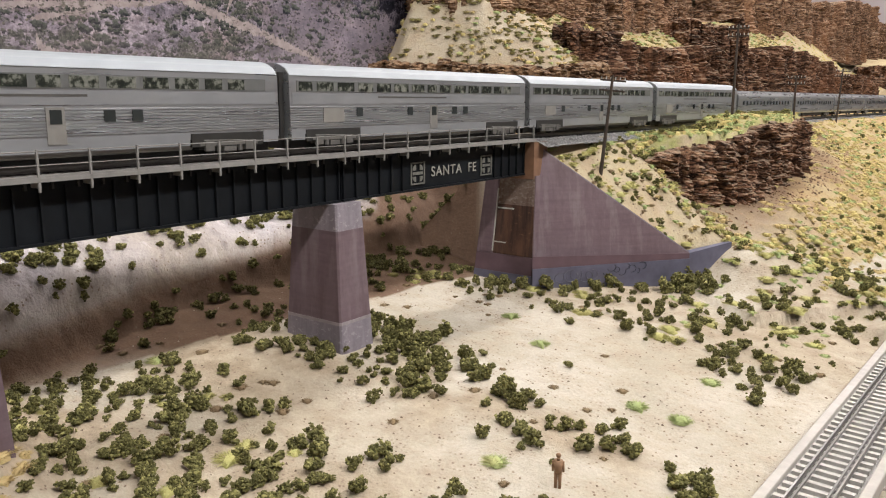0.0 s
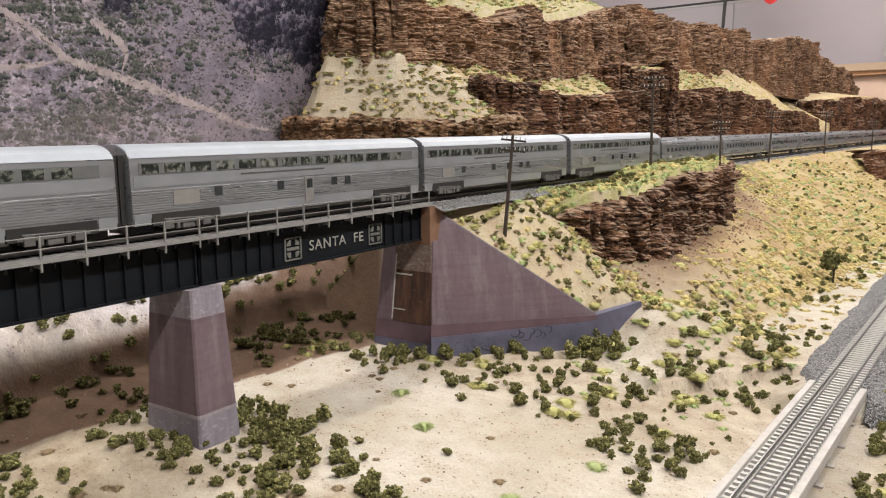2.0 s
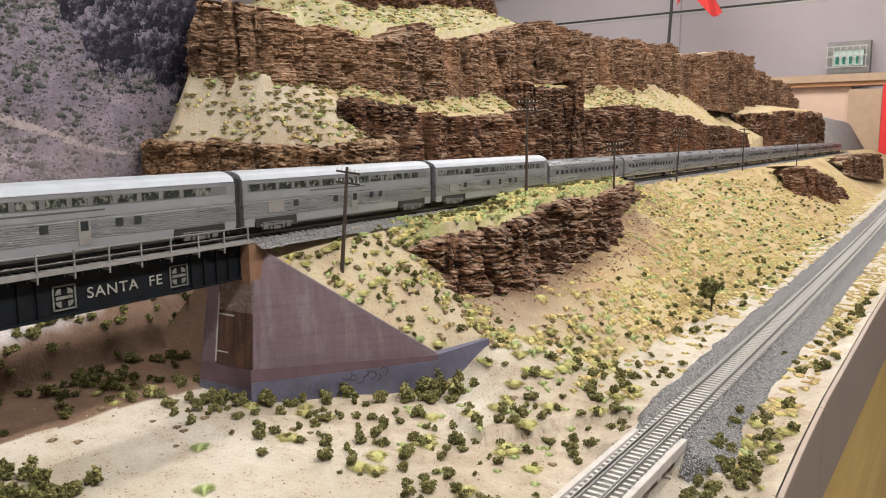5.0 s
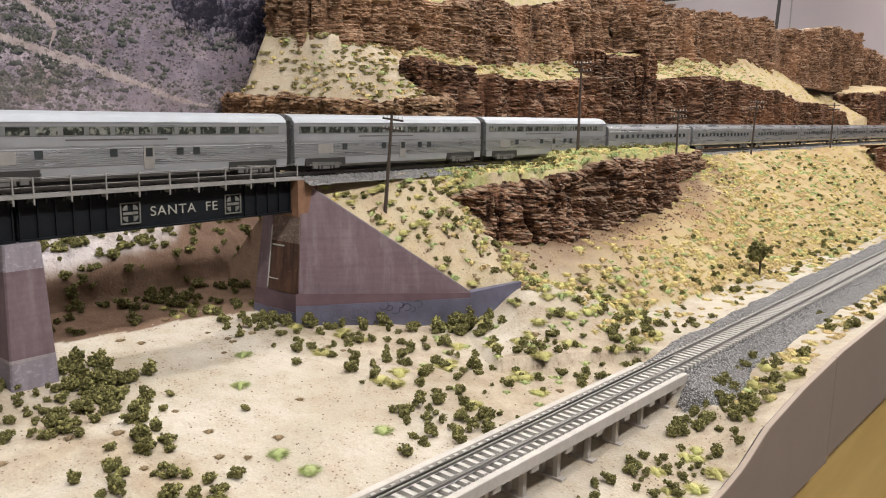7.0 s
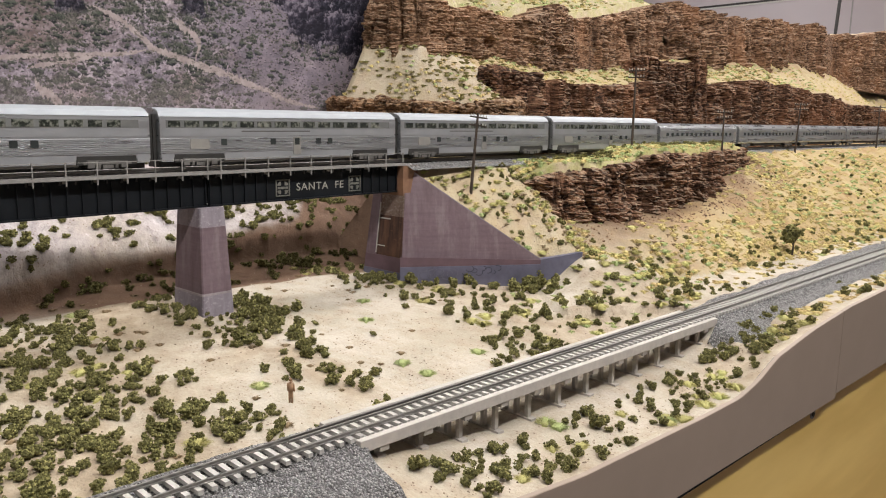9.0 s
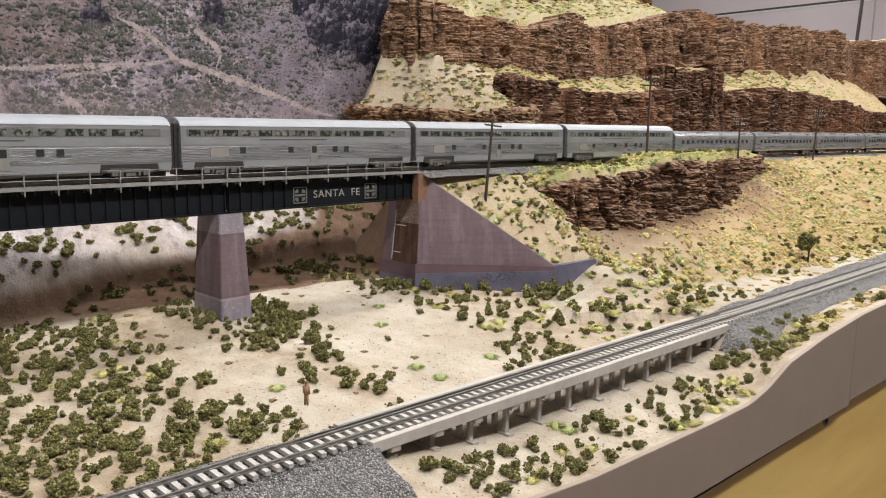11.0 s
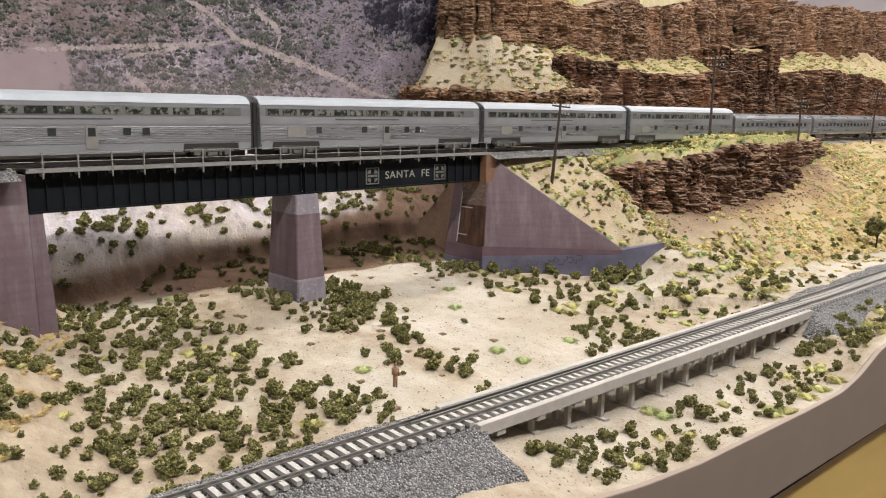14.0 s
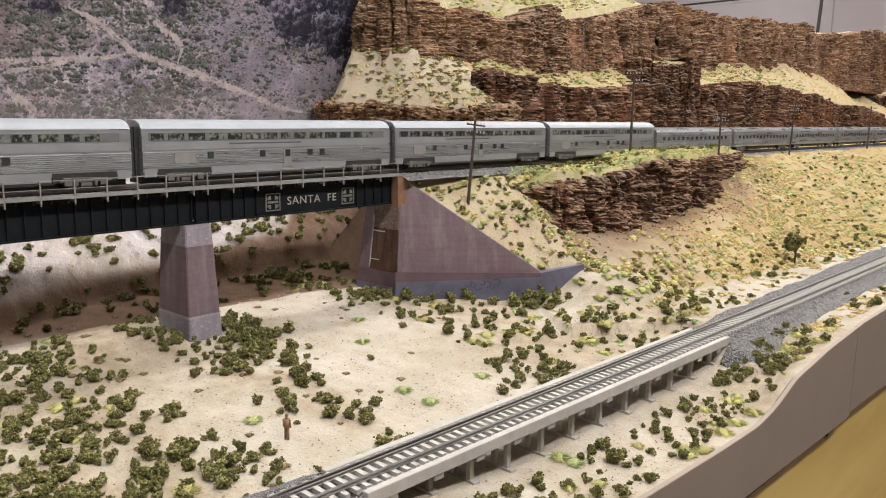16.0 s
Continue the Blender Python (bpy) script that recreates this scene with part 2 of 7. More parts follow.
def ballast_material():
    m, nt, bs = mat("grey_ballast")
    v = coords(nt)
    cells = voro(nt, v, 860)
    fine = noise_tex(nt, v, 900, 3)
    sep = nt.nodes.new("ShaderNodeSeparateColor")
    nt.links.new(cells.outputs["Color"], sep.inputs[0])
    c = ramp(nt, sep.outputs[0], [(0.0, (0.12, 0.118, 0.12)), (0.5, (0.27, 0.263, 0.266)), (1.0, (0.52, 0.505, 0.50))])
    # shade between the stones painted in as dark gaps
    c = mixc(nt, step_node(nt, cells.outputs["Distance"], 0.40, 0.85), c, (0.085, 0.082, 0.082))
    nt.links.new(c, bs.inputs["Base Color"])
    bs.inputs["Roughness"].default_value = 0.9
    bump(nt, bs, mathn(nt, "SUBTRACT", mathn(nt, "MULTIPLY", fine, 0.2), cells.outputs["Distance"]), 1.0, 0.0024)
    return m


def steel_material():
    m, nt, bs = mat("stainless_steel_sheet")
    v = coords(nt, (1.0, 0.05, 1.0), object_space=True)
    n = noise_tex(nt, v, 260, 4)
    n2 = noise_tex(nt, coords(nt, object_space=True), 25, 3)
    nt.links.new(ramp(nt, mathn(nt, "ADD", mathn(nt, "MULTIPLY", n, 0.4), mathn(nt, "MULTIPLY", n2, 0.6)),
                      [(0.3, (0.37, 0.38, 0.395)), (0.7, (0.45, 0.46, 0.48))]), bs.inputs["Base Color"])
    bs.inputs["Metallic"].default_value = 0.75
    nt.links.new(ramp(nt, n, [(0.3, (0.24,) * 3), (0.7, (0.36,) * 3)]), bs.inputs["Roughness"])
    return m


def foliage_material(name, a, b, c3, tufted=False):
    """Foam crumbs that differ one by one, or soft tufts whose tint drifts from tuft to tuft."""
    m, nt, bs = mat(name)
    geo = nt.nodes.new("ShaderNodeNewGeometry")
    oi = nt.nodes.new("ShaderNodeObjectInfo")
    f = mathn(nt, "FRACT", mathn(nt, "ADD", geo.outputs["Random Per Island"], mathn(nt, "MULTIPLY", oi.outputs["Random"], 0.35)))
    if tufted:
        f = step_node(nt, noise_tex(nt, coords(nt), 34, 2, 0.5), 0.30, 0.70)
    col = ramp(nt, f, [(0.0, a), (0.7, b), (1.0, c3)])
    n = noise_tex(nt, coords(nt), 700, 3)
    col = mixc(nt, 0.25 if tufted else 0.5, col, mixc(nt, n, (0.25, 0.25, 0.25), (0.75, 0.75, 0.75)), "OVERLAY")
    nt.links.new(col, bs.inputs["Base Color"])
    bs.inputs["Roughness"].default_value = 0.9
    bs.inputs["Specular IOR Level"].default_value = 0.15
    bump(nt, bs, n, 0.8, 0.0008)
    return m


def plywood_material():
    m, nt, bs = mat("varnished_plywood")
    v = coords(nt, (1.0, 1.0, 6.0))
    n = noise_tex(nt, v, 3.0, 5, 0.6)
    w = nd(nt, "ShaderNodeTexWave", Scale=2.0, Distortion=9.0, Detail=3.0)
    nt.links.new(v, w.inputs["Vector"])
    f = mathn(nt, "ADD", mathn(nt, "MULTIPLY", n, 0.7), mathn(nt, "MULTIPLY", w.outputs["Fac"], 0.3))
    nt.links.new(ramp(nt, f, [(0.3, (0.74, 0.49, 0.14)), (0.7, (0.88, 0.62, 0.21))]), bs.inputs["Base Color"])
    bs.inputs["Roughness"].default_value = 0.35
    return m


def backdrop_material():
    """The printed desert hillside: mauve scree, olive scrub, dark crags, a paler pink flat, a strip of sky."""
    m, nt, bs = mat("printed_hillside")
    v = coords(nt)
    sep = nt.nodes.new("ShaderNodeSeparateXYZ")
    nt.links.new(nt.nodes.new("ShaderNodeNewGeometry").outputs["Position"], sep.inputs[0])
    py, pz = sep.outputs[1], sep.outputs[2]
    big = noise_tex(nt, v, 7, 5, 0.6)
    mid = noise_tex(nt, v, 42, 6, 0.65)
    fine = noise_tex(nt, v, 300, 6, 0.8)
    field = noise_tex(nt, coords(nt, (1.0, 1.0, 1.8)), 13, 4, 0.6)
    # mauve scree and paler dust, in streaks along the slope
    slope = noise_tex(nt, coords(nt, (1.0, 1.0, 2.4)), 16, 7, 0.68)
    c = ramp(nt, slope, [(0.34, (0.115, 0.103, 0.123)), (0.46, (0.215, 0.185, 0.225)), (0.56, (0.30, 0.256, 0.295)), (0.68, (0.39, 0.328, 0.352))])
    rust = step_node(nt, noise_tex(nt, coords(nt, (1.0, 1.0, 2.0)), 8, 4, 0.6), 0.50, 0.64)
    c = mixc(nt, mathn(nt, "MULTIPLY", rust, 0.5), c, (0.215, 0.150, 0.128))
    c = mixc(nt, 0.55, c, ramp(nt, fine, [(0.37, (0.12,) * 3), (0.50, (0.50,) * 3), (0.63, (0.88,) * 3)]), "OVERLAY")

    def relief(scale, detail, rough, shift, gain):
        """Printed form: how much the slope turns to the light, from two shifted looks at one noise."""
        n = []
        for off in ((0.0, 0.0, 0.0), (0.0, 0.6 * shift, -shift)):
            place = nt.nodes.new("ShaderNodeMapping")
            place.inputs["Location"].default_value = off
            nt.links.new(v, place.inputs["Vector"])
            n.append(noise_tex(nt, place.outputs[0], scale, detail, rough))
        return mathn(nt, "ADD", mathn(nt, "MULTIPLY", mathn(nt, "SUBTRACT", n[0], n[1]), gain), 0.5)

    form = relief(26, 7, 0.62, 0.006, 2.6)
    c = mixc(nt, 0.6, c, ramp(nt, form, [(0.2, (0.14,) * 3), (0.5, (0.5,) * 3), (0.8, (0.84,) * 3)]), "OVERLAY")
    drift = nd(nt, "ShaderNodeTexNoise", Scale=120.0, Detail=4.0, Roughness=0.65)
    nt.links.new(v, drift.inputs["Vector"])

    def dots(scale, flat, keep, zone, lit, shade, weight, size):
        """Printed clumps with a lit upper and a dark lower side, each of its own size."""
        nonlocal c
        bend = nt.nodes.new("ShaderNodeVectorMath")
        bend.operation = "MULTIPLY_ADD"
        nt.links.new(drift.outputs["Color"], bend.inputs[0])
        bend.inputs[1].default_value = (1.3 / scale,) * 3
        nt.links.new(coords(nt, (1.0, 1.0, flat)), bend.inputs[2])
        vec = bend.outputs[0]
        cell = voro(nt, vec, scale)
        pick = nt.nodes.new("ShaderNodeSeparateColor")
        nt.links.new(cell.outputs["Color"], pick.inputs[0])
        off = nt.nodes.new("ShaderNodeVectorMath")
        off.operation = "SUBTRACT"
        nt.links.new(vec, off.inputs[0])
        nt.links.new(cell.outputs["Position"], off.inputs[1])
        part_of = nt.nodes.new("ShaderNodeSeparateXYZ")
        nt.links.new(off.outputs[0], part_of.inputs[0])
        up = mathn(nt, "ADD", mathn(nt, "MULTIPLY", part_of.outputs[2], scale), mathn(nt, "MULTIPLY", mathn(nt, "SUBTRACT", fine, 0.5), 1.6))
        torn = mathn(nt, "ADD", cell.outputs["Distance"], mathn(nt, "MULTIPLY", mathn(nt, "SUBTRACT", fine, 0.5), 1.1))
        reach = mathn(nt, "ADD", size, mathn(nt, "MULTIPLY", pick.outputs[1], 0.28))
        inside = step_node(nt, mathn(nt, "SUBTRACT", reach, torn), 0.0, 0.10)
        chosen = step_node(nt, mathn(nt, "ADD", mathn(nt, "ADD", pick.outputs[0], zone), mathn(nt, "MULTIPLY", mathn(nt, "SUBTRACT", field, 0.5), 2.6)), keep, keep + 0.04)
        tone = mixc(nt, step_node(nt, up, -0.22, 0.26), shade, lit)
        c = mixc(nt, mathn(nt, "MULTIPLY", mathn(nt, "MULTIPLY", inside, chosen), weight), c, tone)

    right = step_node(nt, mathn(nt, "ADD", py, mathn(nt, "MULTIPLY", mathn(nt, "SUBTRACT", big, 0.5), 0.25)), 0.56, 0.68)
    c = mixc(nt, mathn(nt, "MULTIPLY", right, 0.65), c, mixc(nt, slope, (0.120, 0.104, 0.132), (0.245, 0.210, 0.252)))    # purple-grey boulder slope
    left = mathn(nt, "MULTIPLY", step_node(nt, py, 0.50, 0.40), step_node(nt, pz, 0.405, 0.425))
    c = mixc(nt, mathn(nt, "MULTIPLY", left, 0.5), c, mixc(nt, mid, (0.15, 0.105, 0.090), (0.25, 0.185, 0.165)))           # rusty upper slope
    none = mathn(nt, "MULTIPLY", py, 0.0)
    belt = mathn(nt, "MULTIPLY", step_node(nt, mathn(nt, "ADD", py, mathn(nt, "MULTIPLY", mathn(nt, "SUBTRACT", mid, 0.5), 0.3)), 0.70, 0.60), 0.42)
    dots(190, 1.3, 0.55, mathn(nt, "MULTIPLY", right, 0.30), (0.36, 0.31, 0.35), (0.035, 0.030, 0.042), 0.9, 0.20)    # boulders
    dots(110, 1.3, 0.72, mathn(nt, "MULTIPLY", right, 0.25), (0.30, 0.26, 0.30), (0.022, 0.019, 0.028), 0.9, 0.22)
    dots(240, 1.2, 0.48, none, (0.17, 0.150, 0.122), (0.034, 0.034, 0.034), 0.85, 0.24)                              # fine brush
    dots(125, 1.5, 0.62, belt, (0.115, 0.120, 0.092), (0.016, 0.019, 0.021), 0.92, 0.31)                             # scrub
    dots(70, 1.8, 0.66, belt, (0.095, 0.108, 0.088), (0.012, 0.016, 0.020), 0.92, 0.38)
    # ragged thickets between the single clumps
    clump = noise_tex(nt, coords(nt, (1.0, 1.0, 1.7)), 40, 9, 0.74)
    thick = step_node(nt, mathn(nt, "ADD", mathn(nt, "ADD", clump, mathn(nt, "MULTIPLY", belt, 0.16)), mathn(nt, "MULTIPLY", mathn(nt, "SUBTRACT", field, 0.5), 0.35)), 0.585, 0.620)
    c = mixc(nt, mathn(nt, "MULTIPLY", thick, 0.72), c, mixc(nt, step_node(nt, fine, 0.42, 0.60), (0.024, 0.029, 0.028), (0.135, 0.138, 0.110)))
    grit = fine
    # dark basalt crag towards the cliff
    wob = mathn(nt, "MULTIPLY", mathn(nt, "SUBTRACT", noise_tex(nt, v, 20, 5, 0.7), 0.5), 0.42)
    def blocks(scale):
        """Broken rock faces, light towards the upper left of each block."""
        bend = nt.nodes.new("ShaderNodeVectorMath")
        bend.operation = "MULTIPLY_ADD"
        nt.links.new(drift.outputs["Color"], bend.inputs[0])
        bend.inputs[1].default_value = (1.6 / scale,) * 3
        nt.links.new(v, bend.inputs[2])
        cell = voro(nt, bend.outputs[0], scale)
        off = nt.nodes.new("ShaderNodeVectorMath")
        off.operation = "SUBTRACT"
        nt.links.new(bend.outputs[0], off.inputs[0])
        nt.links.new(cell.outputs["Position"], off.inputs[1])
        axes = nt.nodes.new("ShaderNodeSeparateXYZ")
        nt.links.new(off.outputs[0], axes.inputs[0])
        return mathn(nt, "MULTIPLY", mathn(nt, "SUBTRACT", axes.outputs[2], mathn(nt, "MULTIPLY", axes.outputs[1], 0.6)), scale)

    shape = mathn(nt, "ADD", mathn(nt, "MULTIPLY", blocks(26), 0.30), mathn(nt, "MULTIPLY", blocks(80), 0.32))
    shape = mathn(nt, "ADD", mathn(nt, "ADD", shape, mathn(nt, "MULTIPLY", mathn(nt, "SUBTRACT", grit, 0.5), 0.55)), 0.46)
    crag = ramp(nt, shape, [(0.30, (0.010, 0.010, 0.017)), (0.48, (0.028, 0.026, 0.040)), (0.62, (0.080, 0.072, 0.098)), (0.82, (0.22, 0.195, 0.24))])
    torn = mathn(nt, "MULTIPLY", mathn(nt, "SUBTRACT", noise_tex(nt, v, 38, 6, 0.7), 0.5), 0.16)
    rise = mathn(nt, "SUBTRACT", mathn(nt, "ADD", pz, torn), mathn(nt, "MULTIPLY", mathn(nt, "MAXIMUM", mathn(nt, "SUBTRACT", 0.76, py), 0.0), 1.6))
    rise = mathn(nt, "ADD", rise, mathn(nt, "MULTIPLY", mathn(nt, "MAXIMUM", mathn(nt, "SUBTRACT", py, 0.84), 0.0), 1.1))
    c = mixc(nt, mathn(nt, "MULTIPLY", step_node(nt, rise, 0.445, 0.453), 0.95), c, crag)
    # two dark rock stacks on the skyline side of the road
    jag = mathn(nt, "MULTIPLY", mathn(nt, "SUBTRACT", noise_tex(nt, coords(nt, (1.0, 1.0, 0.7)), 55, 6, 0.7), 0.5), 0.050)
    for mid_y, foot_z, wide in ((0.414, 0.463, 0.020), (0.585, 0.474, 0.024)):
        far = mathn(nt, "ABSOLUTE", mathn(nt, "SUBTRACT", mathn(nt, "ADD", py, jag), mid_y))
        grow = mathn(nt, "SUBTRACT", wide, mathn(nt, "MULTIPLY", mathn(nt, "SUBTRACT", pz, foot_z), 0.45))
        inside = step_node(nt, mathn(nt, "SUBTRACT", grow, far), -0.0005, 0.001)
        above = step_node(nt, mathn(nt, "ADD", pz, mathn(nt, "MULTIPLY", jag, 0.5)), foot_z - 0.004, foot_z + 0.003)
        c = mixc(nt, mathn(nt, "MULTIPLY", mathn(nt, "MULTIPLY", inside, above), 0.92), c, crag)
    # pink flat ground on the low left
    flat = mathn(nt, "ADD", mathn(nt, "SUBTRACT", 0.31, py), mathn(nt, "MULTIPLY", wob, 0.2))
    low = mathn(nt, "MULTIPLY", step_node(nt, mathn(nt, "ADD", flat, mathn(nt, "MULTIPLY", mathn(nt, "SUBTRACT", mid, 0.5), 0.12)), 0.0, 0.02), step_node(nt, mathn(nt, "ADD", pz, mathn(nt, "MULTIPLY", mathn(nt, "SUBTRACT", slope, 0.5), 0.10)), 0.398, 0.388))
    c = mixc(nt, low, c, mixc(nt, mid, (0.26, 0.20, 0.215), (0.34, 0.27, 0.285)))
    haze = mathn(nt, "MULTIPLY", step_node(nt, pz, 0.40, 0.30), 0.4)
    c = mixc(nt, haze, c, (0.31, 0.26, 0.265))
    ridge = mathn(nt, "MULTIPLY", mathn(nt, "MAXIMUM", mathn(nt, "SUBTRACT", py, 0.735), 0.0), 0.62)
    sky = step_node(nt, mathn(nt, "SUBTRACT", mathn(nt, "ADD", pz, mathn(nt, "MULTIPLY", wob, 0.04)), ridge), 0.531, 0.534)
    c = mixc(nt, sky, c, (0.20, 0.30, 0.62))
    nt.links.new(c, bs.inputs["Base Color"])
    bs.inputs["Roughness"].default_value = 0.85
    bs.inputs["Specular IOR Level"].default_value = 0.1
    return m


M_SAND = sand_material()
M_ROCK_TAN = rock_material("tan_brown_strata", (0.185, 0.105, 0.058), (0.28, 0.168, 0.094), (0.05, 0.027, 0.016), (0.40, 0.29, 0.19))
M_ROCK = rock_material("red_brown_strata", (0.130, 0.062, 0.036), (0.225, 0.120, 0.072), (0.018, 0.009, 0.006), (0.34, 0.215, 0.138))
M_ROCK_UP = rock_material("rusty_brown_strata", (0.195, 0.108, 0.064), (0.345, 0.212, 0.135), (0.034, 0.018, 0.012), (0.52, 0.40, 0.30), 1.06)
M_CONC = concrete_material()
M_BALLAST = ballast_material()
M_STEEL = steel_material()
M_BLACK = plain("black_girder_paint", (0.007, 0.0085, 0.011), 0.6, 0.0, 0.3, 90, 0.0002, spec=0.15)
M_DARK = plain("dark_underframe", (0.02, 0.019, 0.018), 0.6, 0.0, 0.3, 200)
M_RUST = plain("rust_brown_concrete", (0.165, 0.088, 0.052), 0.8, 0.0, 0.3, 130, 0.0003)
M_GREYP = plain("weathered_grey_paint", (0.22, 0.212, 0.205), 0.6, 0.0, 0.15, 200)
M_TIE = plain("pale_concrete_tie", (0.43, 0.415, 0.39), 0.85, 0.0, 0.2, 300, 0.0002)
M_RAIL = plain("nickel_rail", (0.23, 0.22, 0.21), 0.33, 0.8, 0.12, 300)
M_TREST = plain("pale_concrete_trestle", (0.43, 0.40, 0.37), 0.8, 0.0, 0.14, 160, 0.0002)
M_GLASS = plain("tinted_window_glass", (0.03, 0.035, 0.035), 0.12, 0.0, 0.3, 60)
M_SILVER = plain("silver_roof_paint", (0.31, 0.33, 0.36), 0.48, 0.15, 0.08, 60)
M_SHEET = plain("smooth_steel_sheet", (0.41, 0.425, 0.45), 0.30, 0.6, 0.10, 60)
M_FASCIA = plain("taupe_fascia_paint", (0.285, 0.222, 0.180), 0.55, 0.0, 0.05, 30)
M_PLY = plywood_material()
M_BACK = backdrop_material()
M_WALL = plain("mauve_grey_wall_paint", (0.36, 0.325, 0.335), 0.8, 0.0, 0.03, 6, object_space=False)
M_WHITE = plain("dull_white_lettering", (0.42, 0.42, 0.39), 0.7, 0.0, 0.12, 300)
M_BUSH = foliage_material("olive_foam_foliage", (0.064, 0.060, 0.023), (0.152, 0.143, 0.055), (0.32, 0.300, 0.120))
M_TUFT_A = foliage_material("olive_brown_tuft", (0.145, 0.122, 0.046), (0.20, 0.170, 0.066), (0.25, 0.20, 0.085), True)
M_TUFT_L = foliage_material("yellow_green_grass", (0.30, 0.275, 0.110), (0.48, 0.45, 0.19), (0.40, 0.415, 0.155), True)
M_TUFT_Y = foliage_material("straw_yellow_grass", (0.43, 0.36, 0.155), (0.57, 0.47, 0.21), (0.46, 0.43, 0.185), True)
M_TUFT_G = foliage_material("lime_green_grass", (0.30, 0.355, 0.165), (0.38, 0.43, 0.19), (0.45, 0.45, 0.205), True)
M_TUFT_O = foliage_material("dry_orange_grass", (0.42, 0.315, 0.155), (0.50, 0.385, 0.19), (0.34, 0.265, 0.13), True)
M_POLE = plain("dark_brown_pole", (0.05, 0.035, 0.026), 0.8, 0.0, 0.3, 200)


# ---- mesh tools ----
def grid_mesh(name, V, nu, nv, material, smooth=True):
    me = bpy.data.meshes.new(name)
    idx = np.arange(nu * nv).reshape(nu, nv)
    f = np.stack([idx[:-1, :-1], idx[1:, :-1], idx[1:, 1:], idx[:-1, 1:]], -1).reshape(-1, 4)
    return fill_mesh(me, V, f, material, smooth)


def fill_mesh(me, V, f, material, smooth=False):
    V, f = np.asarray(V, np.float32), np.asarray(f, np.int32)
    k = f.shape[1]
    me.vertices.add(len(V))
    me.vertices.foreach_set("co", V.ravel())
    me.loops.add(f.size)
    me.loops.foreach_set("vertex_index", f.ravel())
    me.polygons.add(len(f))
    me.polygons.foreach_set("loop_start", np.arange(0, f.size, k, dtype=np.int32))
    me.polygons.foreach_set("use_smooth", np.full(len(f), smooth))
    me.update(calc_edges=True)
    me.materials.append(material)
    return me


def add_box(bm, lo, hi, m=None):
    x0, y0, z0 = lo
    x1, y1, z1 = hi
    vs = [bm.verts.new(c) for c in ((x0, y0, z0), (x1, y0, z0), (x1, y1, z0), (x0, y1, z0), (x0, y0, z1), (x1, y0, z1), (x1, y1, z1), (x0, y1, z1))]
    if m is not None:
        for v in vs:
            v.co = m @ v.co
    for q in ((3, 2, 1, 0), (4, 5, 6, 7), (0, 1, 5, 4), (1, 2, 6, 5), (2, 3, 7, 6), (3, 0, 4, 7)):
        bm.faces.new([vs[i] for i in q])
    return vs


def add_cyl(bm, a, b, r0, r1=None, n=8):
    a, b = Vector(a), Vector(b)
    r1 = r0 if r1 is None else r1
    q = (b - a).to_track_quat("Z", "Y")
    ra = [bm.verts.new(a + q @ Vector((r0 * math.cos(6.2832 * k / n), r0 * math.sin(6.2832 * k / n), 0))) for k in range(n)]
    rb = [bm.verts.new(b + q @ Vector((r1 * math.cos(6.2832 * k / n), r1 * math.sin(6.2832 * k / n), 0))) for k in range(n)]
    for k in range(n):
        bm.faces.new((ra[k], ra[(k + 1) % n], rb[(k + 1) % n], rb[k]))
    bm.faces.new(list(reversed(ra)))
    bm.faces.new(rb)


def add_prism(bm, bottom, top):
    """A closed solid between two loops of the same count."""
    a = [bm.verts.new(p) for p in bottom]
    b = [bm.verts.new(p) for p in top]
    n = len(a)
    for k in range(n):
        bm.faces.new((a[k], a[(k + 1) % n], b[(k + 1) % n], b[k]))
    bm.faces.new(list(reversed(a)))
    bm.faces.new(b)


def mesh_of(name, bm, material, bevel=0.0, smooth=False):
    if bevel:
        bmesh.ops.bevel(bm, geom=list(bm.edges), offset=bevel, segments=1, affect="EDGES", clamp_overlap=True)
    bmesh.ops.recalc_face_normals(bm, faces=bm.faces)
    me = bpy.data.meshes.new(name)
    bm.to_mesh(me)
    bm.free()
    me.materials.append(material)
    if smooth:
        me.polygons.foreach_set("use_smooth", [True] * len(me.polygons))
    return me


def part(name, bm, material, parent, label="", bevel=0.0, smooth=False):
    ob = new(name, mesh_of(name, bm, material, bevel, smooth))
    ob.parent = parent
    if label:
        tagged(ob, label)
    return ob


def thing(name, m=None, **tags):
    ob = new(name)
    if m is not None:
        ob.matrix_world = m
    return tagged(ob, **tags)


def box_part(name, lo, hi, material, parent, label="", bevel=0.0, m=None):
    bm = bmesh.new()
    add_box(bm, lo, hi, m)
    return part(name, bm, material, parent, label, bevel)


def track_pose(s, off=0.0, z=0.0):
    """x across (towards the aisle), y along the upper track."""
    x, y = upper(s, off)
    return pose(x, y, z, 0, 0, math.degrees(upper_heading(s)) - 90)


BRIDGE = pose(B0[0], B0[1], 0, 0, 0, math.degrees(math.atan2(BD[1], BD[0])) - 90)

